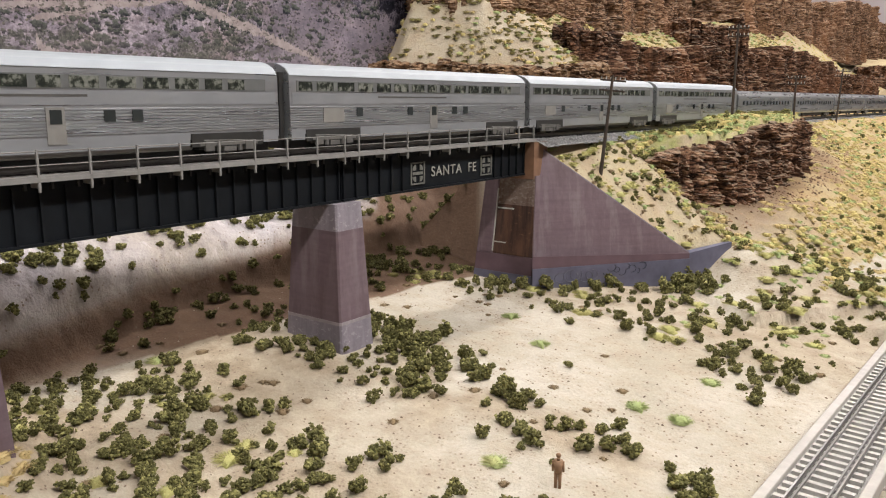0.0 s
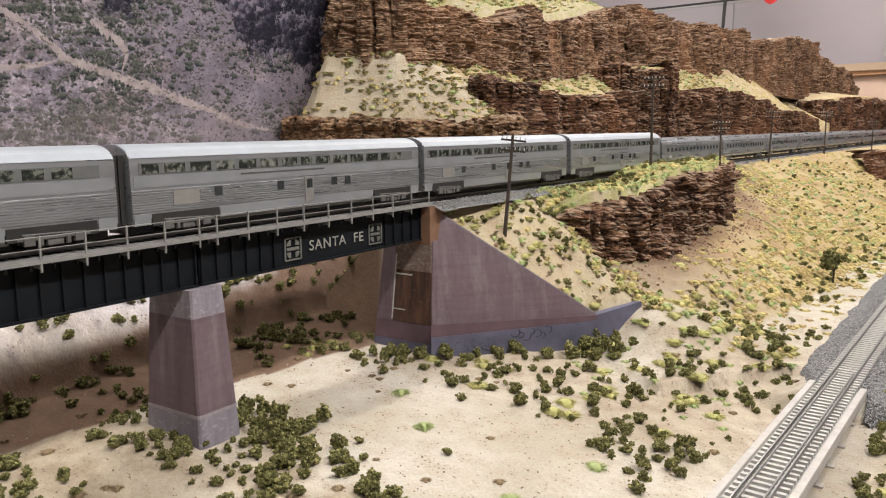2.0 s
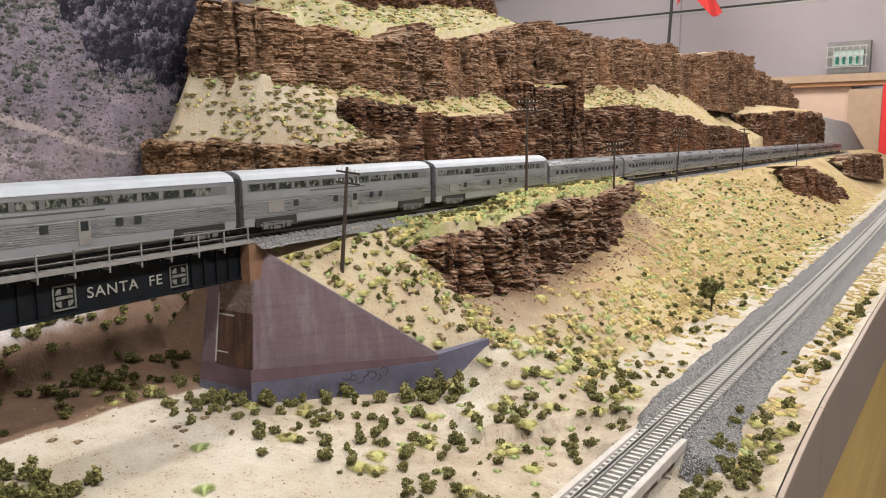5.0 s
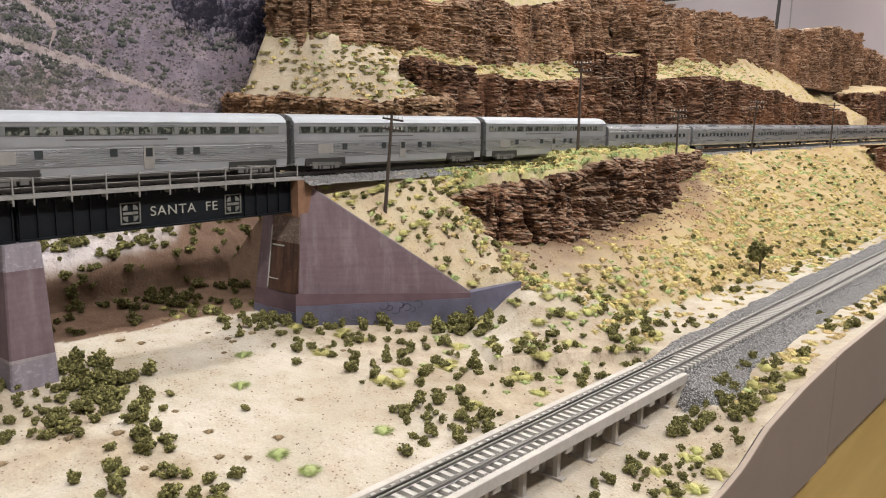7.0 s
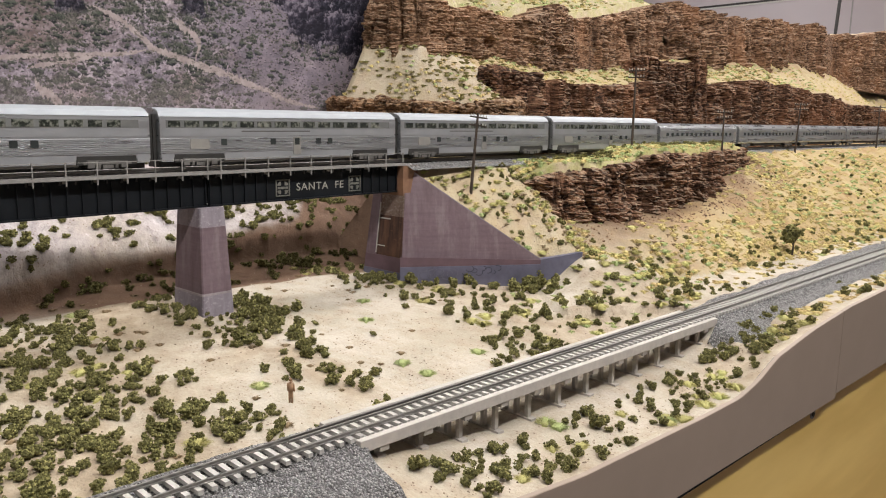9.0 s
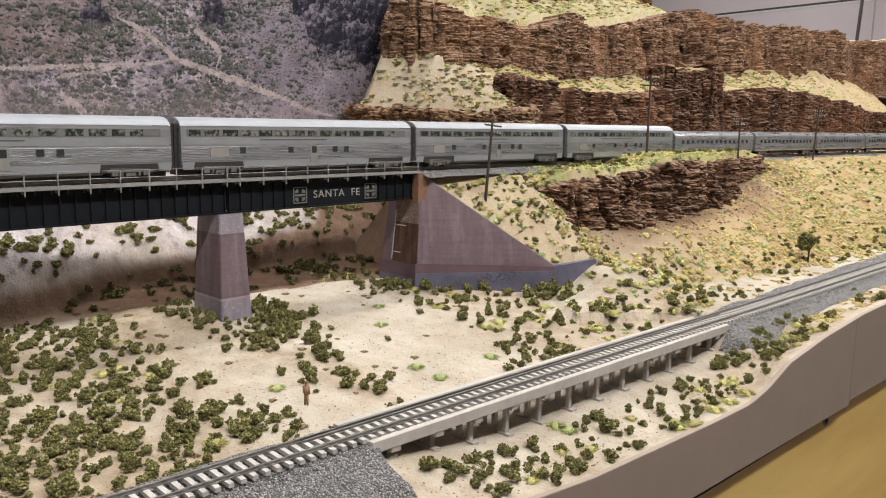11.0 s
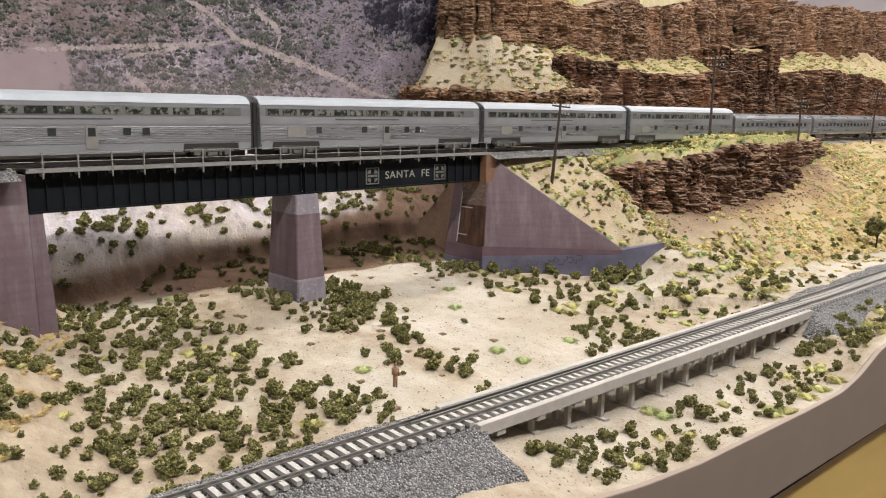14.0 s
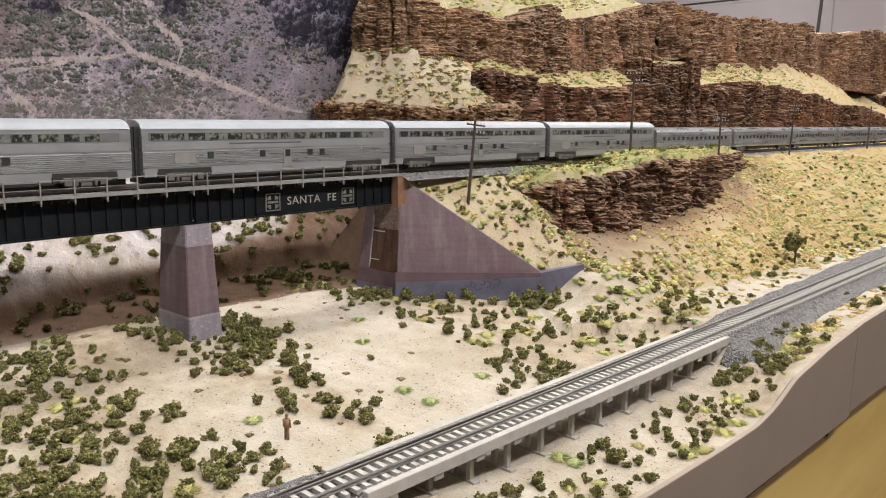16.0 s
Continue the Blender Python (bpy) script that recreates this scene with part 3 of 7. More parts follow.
# ---- ground ----
def poly_dist(x, y, P):
    """Signed distance to a line in plan (positive on its left, away from the aisle), with the rim and foot heights beside it."""
    best = np.full(x.shape, 9.0)
    sd, top, foot = np.zeros_like(x), np.zeros_like(x), np.zeros_like(x)
    for a, b in zip(P[:-1], P[1:]):
        dx, dy = b[0] - a[0], b[1] - a[1]
        L = math.hypot(dx, dy)
        t = np.clip(((x - a[0]) * dx + (y - a[1]) * dy) / L ** 2, 0, 1)
        ex, ey = x - a[0] - t * dx, y - a[1] - t * dy
        d = np.hypot(ex, ey)
        side = np.sign(dx * (y - a[1]) - dy * (x - a[0]))
        k = d < best
        best = np.where(k, d, best)
        sd = np.where(k, d * side, sd)
        top = np.where(k, a[2] + (b[2] - a[2]) * t, top)
        foot = np.where(k, a[3] + (b[3] - a[3]) * t, foot)
    return sd, top, foot


# cliff lines: x, y, rim height, foot height
LOW_A = [(-0.84, 0.875, 0.360, 0.265), (-0.765, 0.815, 0.368, 0.268), (-0.708, 0.787, 0.370, 0.270), (-0.60, 0.85, 0.362, 0.272), (-0.505, 0.915, 0.359, 0.274), (-0.485, 0.985, 0.365, 0.276), (-0.52, 1.04, 0.365, 0.276)]
LOW_B = [(-0.575, 0.985, 0.417, 0.33), (-0.515, 1.005, 0.413, 0.276), (-0.508, 1.03, 0.410, 0.276), (-0.535, 1.10, 0.405, 0.276), (-0.548, 1.19, 0.396, 0.276), (-0.585, 1.40, 0.408, 0.276), (-0.60, 1.52, 0.412, 0.276),
         (-0.590, 1.72, 0.416, 0.276), (-0.600, 1.90, 0.432, 0.278), (-0.616, 2.01, 0.434, 0.278), (-0.70, 2.62, 0.411, 0.278), (-0.725, 3.08, 0.372, 0.278), (-0.76, 3.28, 0.31, 0.278)]
BLOCK = [(-0.70, 1.50, 0.462, 0.40), (-0.640, 1.535, 0.466, 0.36), (-0.567, 1.60, 0.467, 0.33), (-0.573, 1.66, 0.462, 0.33), (-0.70, 1.72, 0.462, 0.40)]
UP = [(-0.84, 0.975, 0.545, 0.42), (-0.765, 0.890, 0.548, 0.443), (-0.718, 0.860, 0.546, 0.455), (-0.640, 0.910, 0.528, 0.454), (-0.625, 0.99, 0.517, 0.448), (-0.645, 1.10, 0.511, 0.445), (-0.660, 1.19, 0.516, 0.445),
      (-0.668, 1.25, 0.546, 0.440), (-0.675, 1.31, 0.550, 0.436), (-0.683, 1.36, 0.538, 0.440), (-0.70, 1.50, 0.558, 0.450), (-0.73, 1.70, 0.602, 0.470), (-0.77, 2.0, 0.610, 0.493), (-0.835, 2.30, 0.628, 0.513), (-0.87, 2.70, 0.653, 0.530),
      (-0.93, 3.2, 0.655, 0.495), (-0.97, 3.60, 0.710, 0.492), (-0.98, 3.94, 0.705, 0.505), (-1.0, 4.02, 0.67, 0.505), (-1.04, 4.79, 0.618, 0.50), (-1.12, 5.3, 0.56, 0.46)]
FAR_ROCK = [(-0.95, 3.62, 0.45, 0.34), (-0.79, 3.66, 0.455, 0.30), (-0.76, 4.05, 0.47, 0.276), (-0.78, 4.52, 0.475, 0.276), (-0.98, 4.68, 0.47, 0.30)]
KNOB = [(-1.08, 1.25, 0.665, 0.595), (-0.95, 1.26, 0.665, 0.60), (-0.895, 1.34, 0.705, 0.60), (-0.89, 1.50, 0.735, 0.615), (-0.90, 1.74, 0.735, 0.645), (-0.94, 1.86, 0.72, 0.66), (-1.10, 1.90, 0.71, 0.66)]
OUTCROP = [(-0.40, 0.868, 0.250, 0.240), (-0.352, 0.878, 0.258, 0.230), (-0.325, 0.905, 0.269, 0.203), (-0.305, 0.945, 0.270, 0.200), (-0.300, 1.0, 0.273, 0.197), (-0.315, 1.07, 0.274, 0.202), (-0.318, 1.11, 0.283, 0.198),
           (-0.32, 1.17, 0.285, 0.202), (-0.325, 1.27, 0.285, 0.214), (-0.36, 1.36, 0.285, 0.228), (-0.395, 1.47, 0.285, 0.240), (-0.415, 1.57, 0.285, 0.256), (-0.45, 1.60, 0.287, 0.278)]
WING_A, WING_B, WING_C = (-0.366, 0.669), (-0.282, 0.824), (-0.262, 0.880)
BED = 0.2785


def lerp_table(v, xs, ys):
    return np.interp(v, xs, ys)


def ground_height(x, y, zones=False):
    x, y = np.asarray(x, float), np.asarray(y, float)
    s = (x - B0[0]) * BD[0] + (y - B0[1]) * BD[1]
    n = (x - B0[0]) * BN[0] + (y - B0[1]) * BN[1]
    m = n - upper_off(s)
    q = x - near_x(y)
    rough = fbm(x * 14, y * 14, 3, 4)
    small = fbm(x * 90, y * 90, 9, 3)
    # wash
    z = np.where(x > -0.25, 0.127 - 0.105 * (x + 0.25), 0.127 + 0.09 * (-0.25 - x))
    right = sstep(0.785, 0.875, y - 0.05 * sstep(-0.09, -0.05, q))
    z = z + (np.clip(0.1315 + 0.012 * np.clip(y - 0.8, 0, 1.2) - z, 0, 1)) * right
    z = z + rough * 0.010 + small * 0.0015
    under = np.interp(y, [0.33, 0.36, 0.41, 0.46, 0.50, 0.75, 0.80, 0.83], [0.132, 0.128, 0.121, 0.113, 0.109, 0.110, 0.117, 0.124]) - 0.20 * np.clip(q - 0.022, 0, 1) + rough * 0.003 + small * 0.0008
    z = np.where((q > -0.05) & (y < 0.9), np.maximum(z, under - 0.35 * np.clip(-0.02 - q, 0, 1)), z)
    # mound at the near end of the big bridge
    mound = 0.64 * np.clip(0.215 - y + rough * 0.05 - 0.26 * np.clip(x + 0.34, 0, 1), 0, 0.2)
    z = z + mound * sstep(-0.02, -0.10, q)
    # embankment of the near track
    gap = np.minimum(np.clip(y - 0.366, 0, 9), np.clip(0.815 - y, 0, 9))
    emb = 0.1355 - np.clip(np.abs(q) - 0.020, 0, 9) * 0.5 - gap * 1.1
    track_zone = emb > z
    z = np.maximum(z, emb)
    # the ground stays under the near track's bed
    z = np.where((y > 0.8) & (np.abs(q) < 0.10), np.minimum(z, 0.1353 + np.clip(np.abs(q) - 0.030, 0, 1) * 0.35), z)
    # far bank of the wash
    xf = lerp_table(y, [-0.3, 0.17, 0.243, 0.307, 0.38, 0.466, 0.60, 0.73, 0.9], [-0.36, -0.415, -0.438, -0.468, -0.497, -0.510, -0.520, -0.545, -0.57]) + rough * 0.02
    up = np.clip(xf - x, 0, 9)
    bank = 0.14 + np.minimum(up * 2.4, 0.040 + up * 0.72) + (rough * 0.012 + fbm(x * 60, y * 60, 41, 4) * 0.012 + np.clip(fbm(x * 26, y * 26, 43, 4) - 0.05, 0, 1) * 0.030) * sstep(0, 0.05, up)
    bank = np.minimum(bank, 0.30)
    in_bank = (x < xf) & (y < 0.80)
    z = np.where(in_bank, np.maximum(z, bank), z)
    end = 0.14 + 1.1 * (y - 0.70) + rough * 0.03
    z = np.where((x < -0.43) & (y > 0.70) & (m < 0.02), np.maximum(z, np.minimum(end, BED)), z)
    # hillside of the upper line
    slope = lerp_table(y, [0.70, 0.80, 0.885, 4], [0.95, 0.85, 0.60, 0.58])
    foot = lerp_table(y, [0.70, 0.80, 0.88, 0.957, 1.04, 1.23, 1.6, 2.0, 2.6, 3.5, 4.5], [-0.25, -0.235, -0.205, -0.185, -0.165, -0.168, -0.195, -0.222, -0.27, -0.355, -0.46])
    hill = 0.134 + slope * np.clip(foot - x, -0.02, 9) + rough * 0.022 * sstep(0, 0.06, foot - x)
    edge = -0.355 - 0.122 * (y - 0.43) + upper_off(y - 0.40) + 0.036
    even = 0.134 + (BED - 0.136) * np.clip((foot - x) / np.maximum(foot - edge, 0.05), -0.1, 1.2) + rough * 0.022 * sstep(0, 0.06, foot - x)
    hill = hill + (even - hill) * sstep(0.95, 1.2, y)
    hill = np.minimum(hill, BED - 0.002)
    wx, wy = WING_B[0] - WING_A[0], WING_B[1] - WING_A[1]
    L = math.hypot(wx, wy)
    back = ((x - WING_A[0]) * -wy + (y - WING_A[1]) * wx) / L
    along = ((x - WING_A[0]) * wx + (y - WING_A[1]) * wy) / L
    wall_top = np.interp(along, [0.0, 0.03, L, L + 0.07], [0.274, 0.262, 0.160, 0.166]) - 0.0015
    thr = 0.007 + 0.2 * (wall_top - 0.15) + 0.0045 * sstep(0, 0.05, along - L)
    behind = (back > thr) & (along > 0.004)
    tail = sstep(0.80, 0.93, y) * (~behind)
    lip = wall_top + 1.05 * (back - thr) + 0.3 * np.clip(along - L, 0, 9)
    hill = np.where(behind & (along < L + 0.05), np.minimum(np.maximum(hill, wall_top), lip), hill)
    z = np.where(behind & (s > 0.25), np.maximum(z, hill), z)
    z = np.where(tail > 0, z + np.clip(hill - z, 0, 1) * tail, z)
    grown = np.where(behind, (hill > 0.139) * 1.0, sstep(0.82, 1.0, y) * (hill > 0.139))
    wedge = 0.130 + 0.037 * sstep(L, L + 0.066, along) * sstep(-0.10, 0.005, back) * sstep(L + 0.22, L + 0.09, along)
    z = np.where(~behind & (along > L - 0.01) & (along < L + 0.23) & (back > -0.12), np.maximum(z, wedge + rough * 0.006), z)
    # sand heaped round the pier
    z = z + 0.008 * sstep(0.080, 0.030, np.hypot(x + 0.365, y - 0.424) + rough * 0.02) * (z < 0.15)
    # low rises of browner soil under the bushes in the wash
    isle = np.zeros_like(x)
    for cx, cy, cr in ((-0.350, 0.395, 0.050), (-0.305, 0.430, 0.050), (-0.262, 0.405, 0.045), (-0.225, 0.440, 0.040), (-0.180, 0.450, 0.035), (-0.140, 0.458, 0.028)):
        isle = np.maximum(isle, 0.95 * sstep(1.15, 0.55, np.hypot(x - cx, y - cy) / cr + rough * 0.9))
    # trodden browner soil among the bushes and on the mound
    soil = np.maximum(sstep(0.41, 0.33, y + 0.25 * (x + 0.25) + rough * 0.06) + 0.5 * sstep(0.138, 0.150, z) * (y < 0.3), np.maximum(sstep(0.58, 0.72, y) * sstep(0.97, 0.87, y) * sstep(0.165, 0.145, z) * 0.75, isle)) * (x > -0.46) * sstep(-0.30, 0.15, rough)
    soil = soil * (x > -0.44) * (x < near_x(y) - 0.03)
    strip = 0.75 * sstep(0.030, 0.045, q) * sstep(-0.25, 0.1, rough)
    soil = np.maximum(soil, strip * (y < 1.0))
    # fill under the upper track
    bed = BED - np.clip(np.abs(m) - 0.024, 0, 9) * 0.9
    bed = np.where(behind & (along < L + 0.05), np.minimum(bed, lip), bed)
    bed = np.where((m > 0) & (s > 0) & ~(behind | (y > 0.95)), 0.0, bed)
    bed = np.where((s < 0) & (m > 0.006), 0.0, bed)
    ends = (s > 0.262) | (s < -0.27)
    z = np.where(ends, np.maximum(z, np.where(m < 0, np.maximum(bed * (y > 0.70), np.minimum(end, BED - 0.003)), bed)), z)
    # rock terraces
    d, top, ft = poly_dist(x, y, OUTCROP)
    at_face = (d > -0.07) & (d <= 0.03) & (y > 0.90) & (y < 1.58) & (m > 0.02)
    z = np.where(at_face, np.minimum(z, ft - 0.25 * np.clip(-d, 0, 1) + rough * 0.008 + 0.5 * np.clip(-d - 0.04, 0, 1)), z)
    ledge = np.maximum(top + 0.001 + 0.010 * sstep(0.01, 0.035, d) * sstep(1.0, 1.1, y), BED) + rough * 0.010
    ledge = ledge + (BED - 0.001 - ledge) * sstep(0.045, 0.022, m)
    ledge = hill + (ledge - hill) * sstep(0.872, 0.925, y)
    on_out = (d > 0.022) & (d < 0.14) & (m > 0.012) & (x > -0.47) & (y > 0.865) & (y < 1.61)
    z = np.where(on_out, np.maximum(z, ledge), z)
    grass = (on_out & (m > 0.02)) * 1.2
    ua, utop, ufoot = poly_dist(x, y, UP)
    for line, rise in ((LOW_A, 0.86), (LOW_B, 0.45)):
        d, top, ft = poly_dist(x, y, line)
        ok = (d > (0.026 if line is LOW_A else 0.040)) & (m < -0.03)
        if line is LOW_A:
            ok &= (y < 1.06)
        else:
            ok &= (y > 0.99)
        # the terrace climbs from this rim to the foot of the wall behind
        t = np.clip((d - 0.026) / np.maximum(d - 0.026 - np.minimum(ua, 0), 1e-4), 0, 1)
        terr = top - 0.006 + (np.maximum(ufoot, top) - top) * t + rough * 0.02 * sstep(0, 0.05, d)
        if line is LOW_B:
            cut = 0.281 + 0.55 * np.clip(-m - 0.05, 0, 1)
            terr = np.where(y > 3.0, np.minimum(terr, cut + np.clip(3.25 - y, 0, 1) * 0.6), terr)
        z = np.where(ok, np.maximum(z, terr), z)
        grown = np.where(ok, 0.35 if line is LOW_A else 0.8, grown)
    d, top, ft = poly_dist(x, y, FAR_ROCK)
    z = np.where((d > 0.03) & (y > 3.68) & (y < 4.66) & (x < -0.79) & (ua < 0), np.maximum(z, top + d * 0.15), z)
    d, top, ft = poly_dist(x, y, BLOCK)
    z = np.where((d > 0.024) & (d < 0.14) & (x < -0.58) & (y > 1.5) & (y < 1.74) & (ua < 0.02), np.maximum(z, top - 0.002), z)
    plateau = utop - 0.006 + np.clip(ua - 0.03, 0, 0.24) * (0.10 + 0.32 * sstep(1.08, 1.3, y) - 0.36 * sstep(1.7, 2.0, y)) + rough * 0.03 * sstep(0.03, 0.12, ua)
    z = np.where(ua > 0.066, np.maximum(z, plateau), z)
    d, top, ft = poly_dist(x, y, KNOB)
    z = np.where((d > 0.03) & (y > 1.24) & (y < 1.92) & (x < -0.88) & (x > -1.06), np.maximum(z, top), z)
    grass = np.where((ua > 0.01) & (y < 2.2), 0.75, grass)
    grass = np.where((ua < 0.0) & (m < -0.05) & (y > 1.02) & (y < 1.5), 0.5, grass)
    grown = np.where(ua > 0.0, 0.5, grown)
    lip_z = np.interp(y, [-0.5, 0.15, 0.36, 0.437, 0.5, 0.66, 0.725, 0.76, 0.80, 0.88, 0.98, 1.3, 3.0], [0.15, 0.14, 0.118, 0.107, 0.102, 0.0995, 0.100, 0.107, 0.122, 0.133, 0.141, 0.149, 0.16]) - 0.0006
    z = z + (lip_z - z) * sstep(0.034, 0.004, fascia_x(y) - x)
    # top of the brown bank colour, laid along the bridge shadow's edge
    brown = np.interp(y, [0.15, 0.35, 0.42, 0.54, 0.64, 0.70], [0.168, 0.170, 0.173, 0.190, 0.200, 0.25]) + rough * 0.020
    od = poly_dist(x, y, OUTCROP)[0]
    apron = poly_dist(x, y, LOW_A)[0]
    scree = 0.32 * sstep(-0.05, 0.2, rough) * (apron > 0.03) * (ua < 0.0) * (y > 0.87) * (y < 1.1) * (m < -0.05) + 0.9 * sstep(-0.085, -0.010, od) * (od < 0.02) * (y > 0.9) * sstep(0.14, 0.16, z) * sstep(-0.4, 0.1, rough)
    if zones:
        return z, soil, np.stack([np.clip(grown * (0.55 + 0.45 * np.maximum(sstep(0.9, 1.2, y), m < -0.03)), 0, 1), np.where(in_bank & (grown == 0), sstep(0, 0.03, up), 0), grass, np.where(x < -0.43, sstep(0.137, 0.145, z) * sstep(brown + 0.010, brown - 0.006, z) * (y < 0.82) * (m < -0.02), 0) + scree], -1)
    return z


def build_ground():
    y = np.concatenate([np.arange(-0.95, 0.0, 0.012), np.arange(0.0, 1.35, 0.0036), np.arange(1.35, 2.2, 0.006), np.arange(2.2, 5.5, 0.014)])
    u = np.concatenate([np.arange(0.002, 0.80, 0.0036), np.arange(0.80, 1.5, 0.02)])
    Y, U = np.meshgrid(y, u, indexing="ij")
    X = fascia_x(Y) - U
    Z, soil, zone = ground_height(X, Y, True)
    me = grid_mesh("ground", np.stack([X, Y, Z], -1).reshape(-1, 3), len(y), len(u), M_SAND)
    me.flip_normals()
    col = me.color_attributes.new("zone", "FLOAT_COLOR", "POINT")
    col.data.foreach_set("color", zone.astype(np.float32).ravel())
    dirt = me.attributes.new("soil", "FLOAT", "POINT")
    dirt.data.foreach_set("value", soil.astype(np.float32).ravel())
    ob = new("ground", me)
    tagged(ob, "pale sandy desert wash and dry grassy hillsides of a model layout", "ground", kind="structure")


build_ground()


def ground_z(x, y):
    return float(ground_height(np.array([x]), np.array([y]))[0])


# ---- rock walls ----
def flat_stone(seed):
    """A flat broken slab, about 15 mm long, with uneven corners."""
    rnd = random.Random(seed)
    bm = bmesh.new()
    ring = [(math.cos(a), math.sin(a)) for a in [6.2832 * (k + rnd.uniform(-0.3, 0.3)) / 7 for k in range(7)]]
    lo = [(u * 0.0085 * rnd.uniform(0.7, 1.1), w * 0.0055 * rnd.uniform(0.7, 1.1), rnd.uniform(-0.0028, -0.0016)) for u, w in ring]
    hi = [(p[0] * rnd.uniform(0.8, 1.0), p[1] * rnd.uniform(0.8, 1.0), rnd.uniform(0.0006, 0.0020)) for p in lo]
    add_prism(bm, lo, hi)
    return mesh_of("rim_stone", bm, M_ROCK)


STONES = [flat_stone(300 + k) for k in range(6)]


def build_cliff(name, label, P, seed, du=0.003, dv=0.0028, column=0.028, jut=0.016, layer=0.0058, lean=0.018, material=None, deep=1.0, bed=1.0, hollows=0.9, flake=0.0036, steps=0.016):
    pts = np.array(P)
    seg = np.hypot(*np.diff(pts[:, :2], axis=0).T)
    cum = np.concatenate([[0], np.cumsum(seg)])
    n = int(cum[-1] / du) + 2
    t = np.linspace(0, cum[-1], n)
    line = np.stack([np.interp(t, cum, pts[:, k]) for k in range(4)], -1)
    # soften the corners of the plan
    ker = np.hanning(int(0.03 / du) | 1)
    ker /= ker.sum()
    pad = len(ker) // 2
    for k in range(4):
        line[:, k] = np.convolve(np.pad(line[:, k], pad, mode="edge"), ker, "valid")
    tan = np.gradient(line[:, :2], axis=0)
    tan /= np.linalg.norm(tan, axis=1)[:, None] + 1e-9
    out = np.stack([tan[:, 1], -tan[:, 0]], -1)
    hmax = float((line[:, 2] - line[:, 3]).max()) + 0.02
    nv = int(hmax / dv) + 2
    v = np.linspace(0, 1, nv)
    T, V = np.meshgrid(t, v, indexing="ij")
    warp = T + (vnoise(T * 30, V * 2, seed) - 0.5) * 0.010 + (vnoise(T * 16, V * 0 + 3, seed + 1) - 0.5) * 2.2 * column + (vnoise(T * 55, V * 3, seed + 19) - 0.5) * 0.5 * column
    cid = np.floor(warp / column)
    cf = warp / column - cid
    edge = np.minimum(cf, 1 - cf) * column
    colr = hash2(cid, np.zeros_like(cid), seed + 2)
    rim = line[:, 2][:, None] + (colr - 0.5) * steps + (vnoise(T * 160, T * 0, seed + 3) - 0.5) * 0.004
    base = line[:, 3][:, None] - 0.034
    Z = base + (rim - base) * V
    ph = hash2(cid, cid * 0 + 5, seed + 15)
    strat = fbm(T * 30 + ph * 9, Z * (0.9 / layer) + ph * 0.7 + 1.7 * vnoise(T * 22, Z * 20, seed + 16), seed + 17, 4)
    lz = Z / layer + hash2(cid, cid * 0 + 5, seed + 15) * 2.0 + 1.5 * vnoise(Z * 70, T * 4, seed + 4) + (vnoise(T * 26, Z * 12, seed + 5) - 0.5) * 2.6
    lid = np.floor(lz)
    lf = lz - lid
    ledge = vnoise(T * 34 + lid * 17.3, lid * 3.7, seed + 6) * 0.6 + vnoise(T * 120 + lid * 7.1, lid * 1.9, seed + 10) * 0.4
    ledge = sstep(0.25, 0.75, ledge)
    split = hash2(cid, cid * 0 + 1, seed + 13) < 0.62
    # blocks: each column is broken into beds of uneven height that stand in or out as one
    gid = np.floor(warp / (column * 3.3) + 0.35)
    grp = hash2(gid, gid * 0 + 9, seed + 21)
    bz = Z / (layer * 2.6) + colr * 3.0 + 1.4 * vnoise(Z * 45, cid * 1.7, seed + 23) + (vnoise(T * 20, Z * 9, seed + 24) - 0.5) * 0.9
    bid = np.floor(bz)
    bf = bz - bid
    block = hash2(cid, bid, seed + 25)
    seam = np.minimum(bf, 1 - bf)
    part_way = sstep(0.35, 0.6, vnoise(T * 14, Z * 30, seed + 22))
    D = (colr - 0.5) * jut * 0.75 * deep + (grp - 0.5) * jut * 1.25 + (block - 0.5) * jut * 0.42 * bed
    D += (ledge - 0.5) * jut * 0.20 + strat * jut * 0.17
    D += fbm(T * 13, V * 0.6, seed + 7, 3) * jut * 2.0 + fbm(T * 40, Z * 36, seed + 14, 3) * jut * 0.75
    D -= np.where(split, min(0.95 * deep * jut, 0.024), 0.2 * deep * jut) * np.exp(-(edge / (0.0014 + 0.0013 * deep)) ** 2) * (0.40 + 0.60 * part_way)
    D -= 0.0026 * bed * np.exp(-(seam / 0.085) ** 2) * (block > 0.35)
    D -= 0.0015 * np.exp(-(np.minimum(lf, 1 - lf) / 0.15) ** 2) * sstep(0.3, 0.7, ledge)
    D += fbm(T * 170, Z * 240, seed + 12, 3) * 0.0078
    # broken beds like shingles: each stands out along its upper edge and is undercut below
    fz = Z / (0.0072 + 0.0022 * ph) + ph * 3.1 + (vnoise(T * 20, Z * 34, seed + 41) - 0.5) * 4.4 + (vnoise(T * 70, Z * 90, seed + 42) - 0.5) * 1.5
    fid = np.floor(fz)
    ff = fz - fid
    piece = vnoise(T * 48 + fid * 11.7, fid * 2.3, seed + 43)
    D += flake * (ff ** 1.6 - 0.4) * sstep(0.34, 0.66, piece) + flake * 0.9 * (hash2(np.floor(T * 62 + fid * 0.37 + ph * 5), fid, seed + 44) - 0.5)
    # deep clefts running down, uneven in width
    cleft = np.abs(fbm(T * 15 + 0.25 * fbm(T * 8, Z * 22, seed + 46, 3), Z * 2.2, seed + 45, 3))
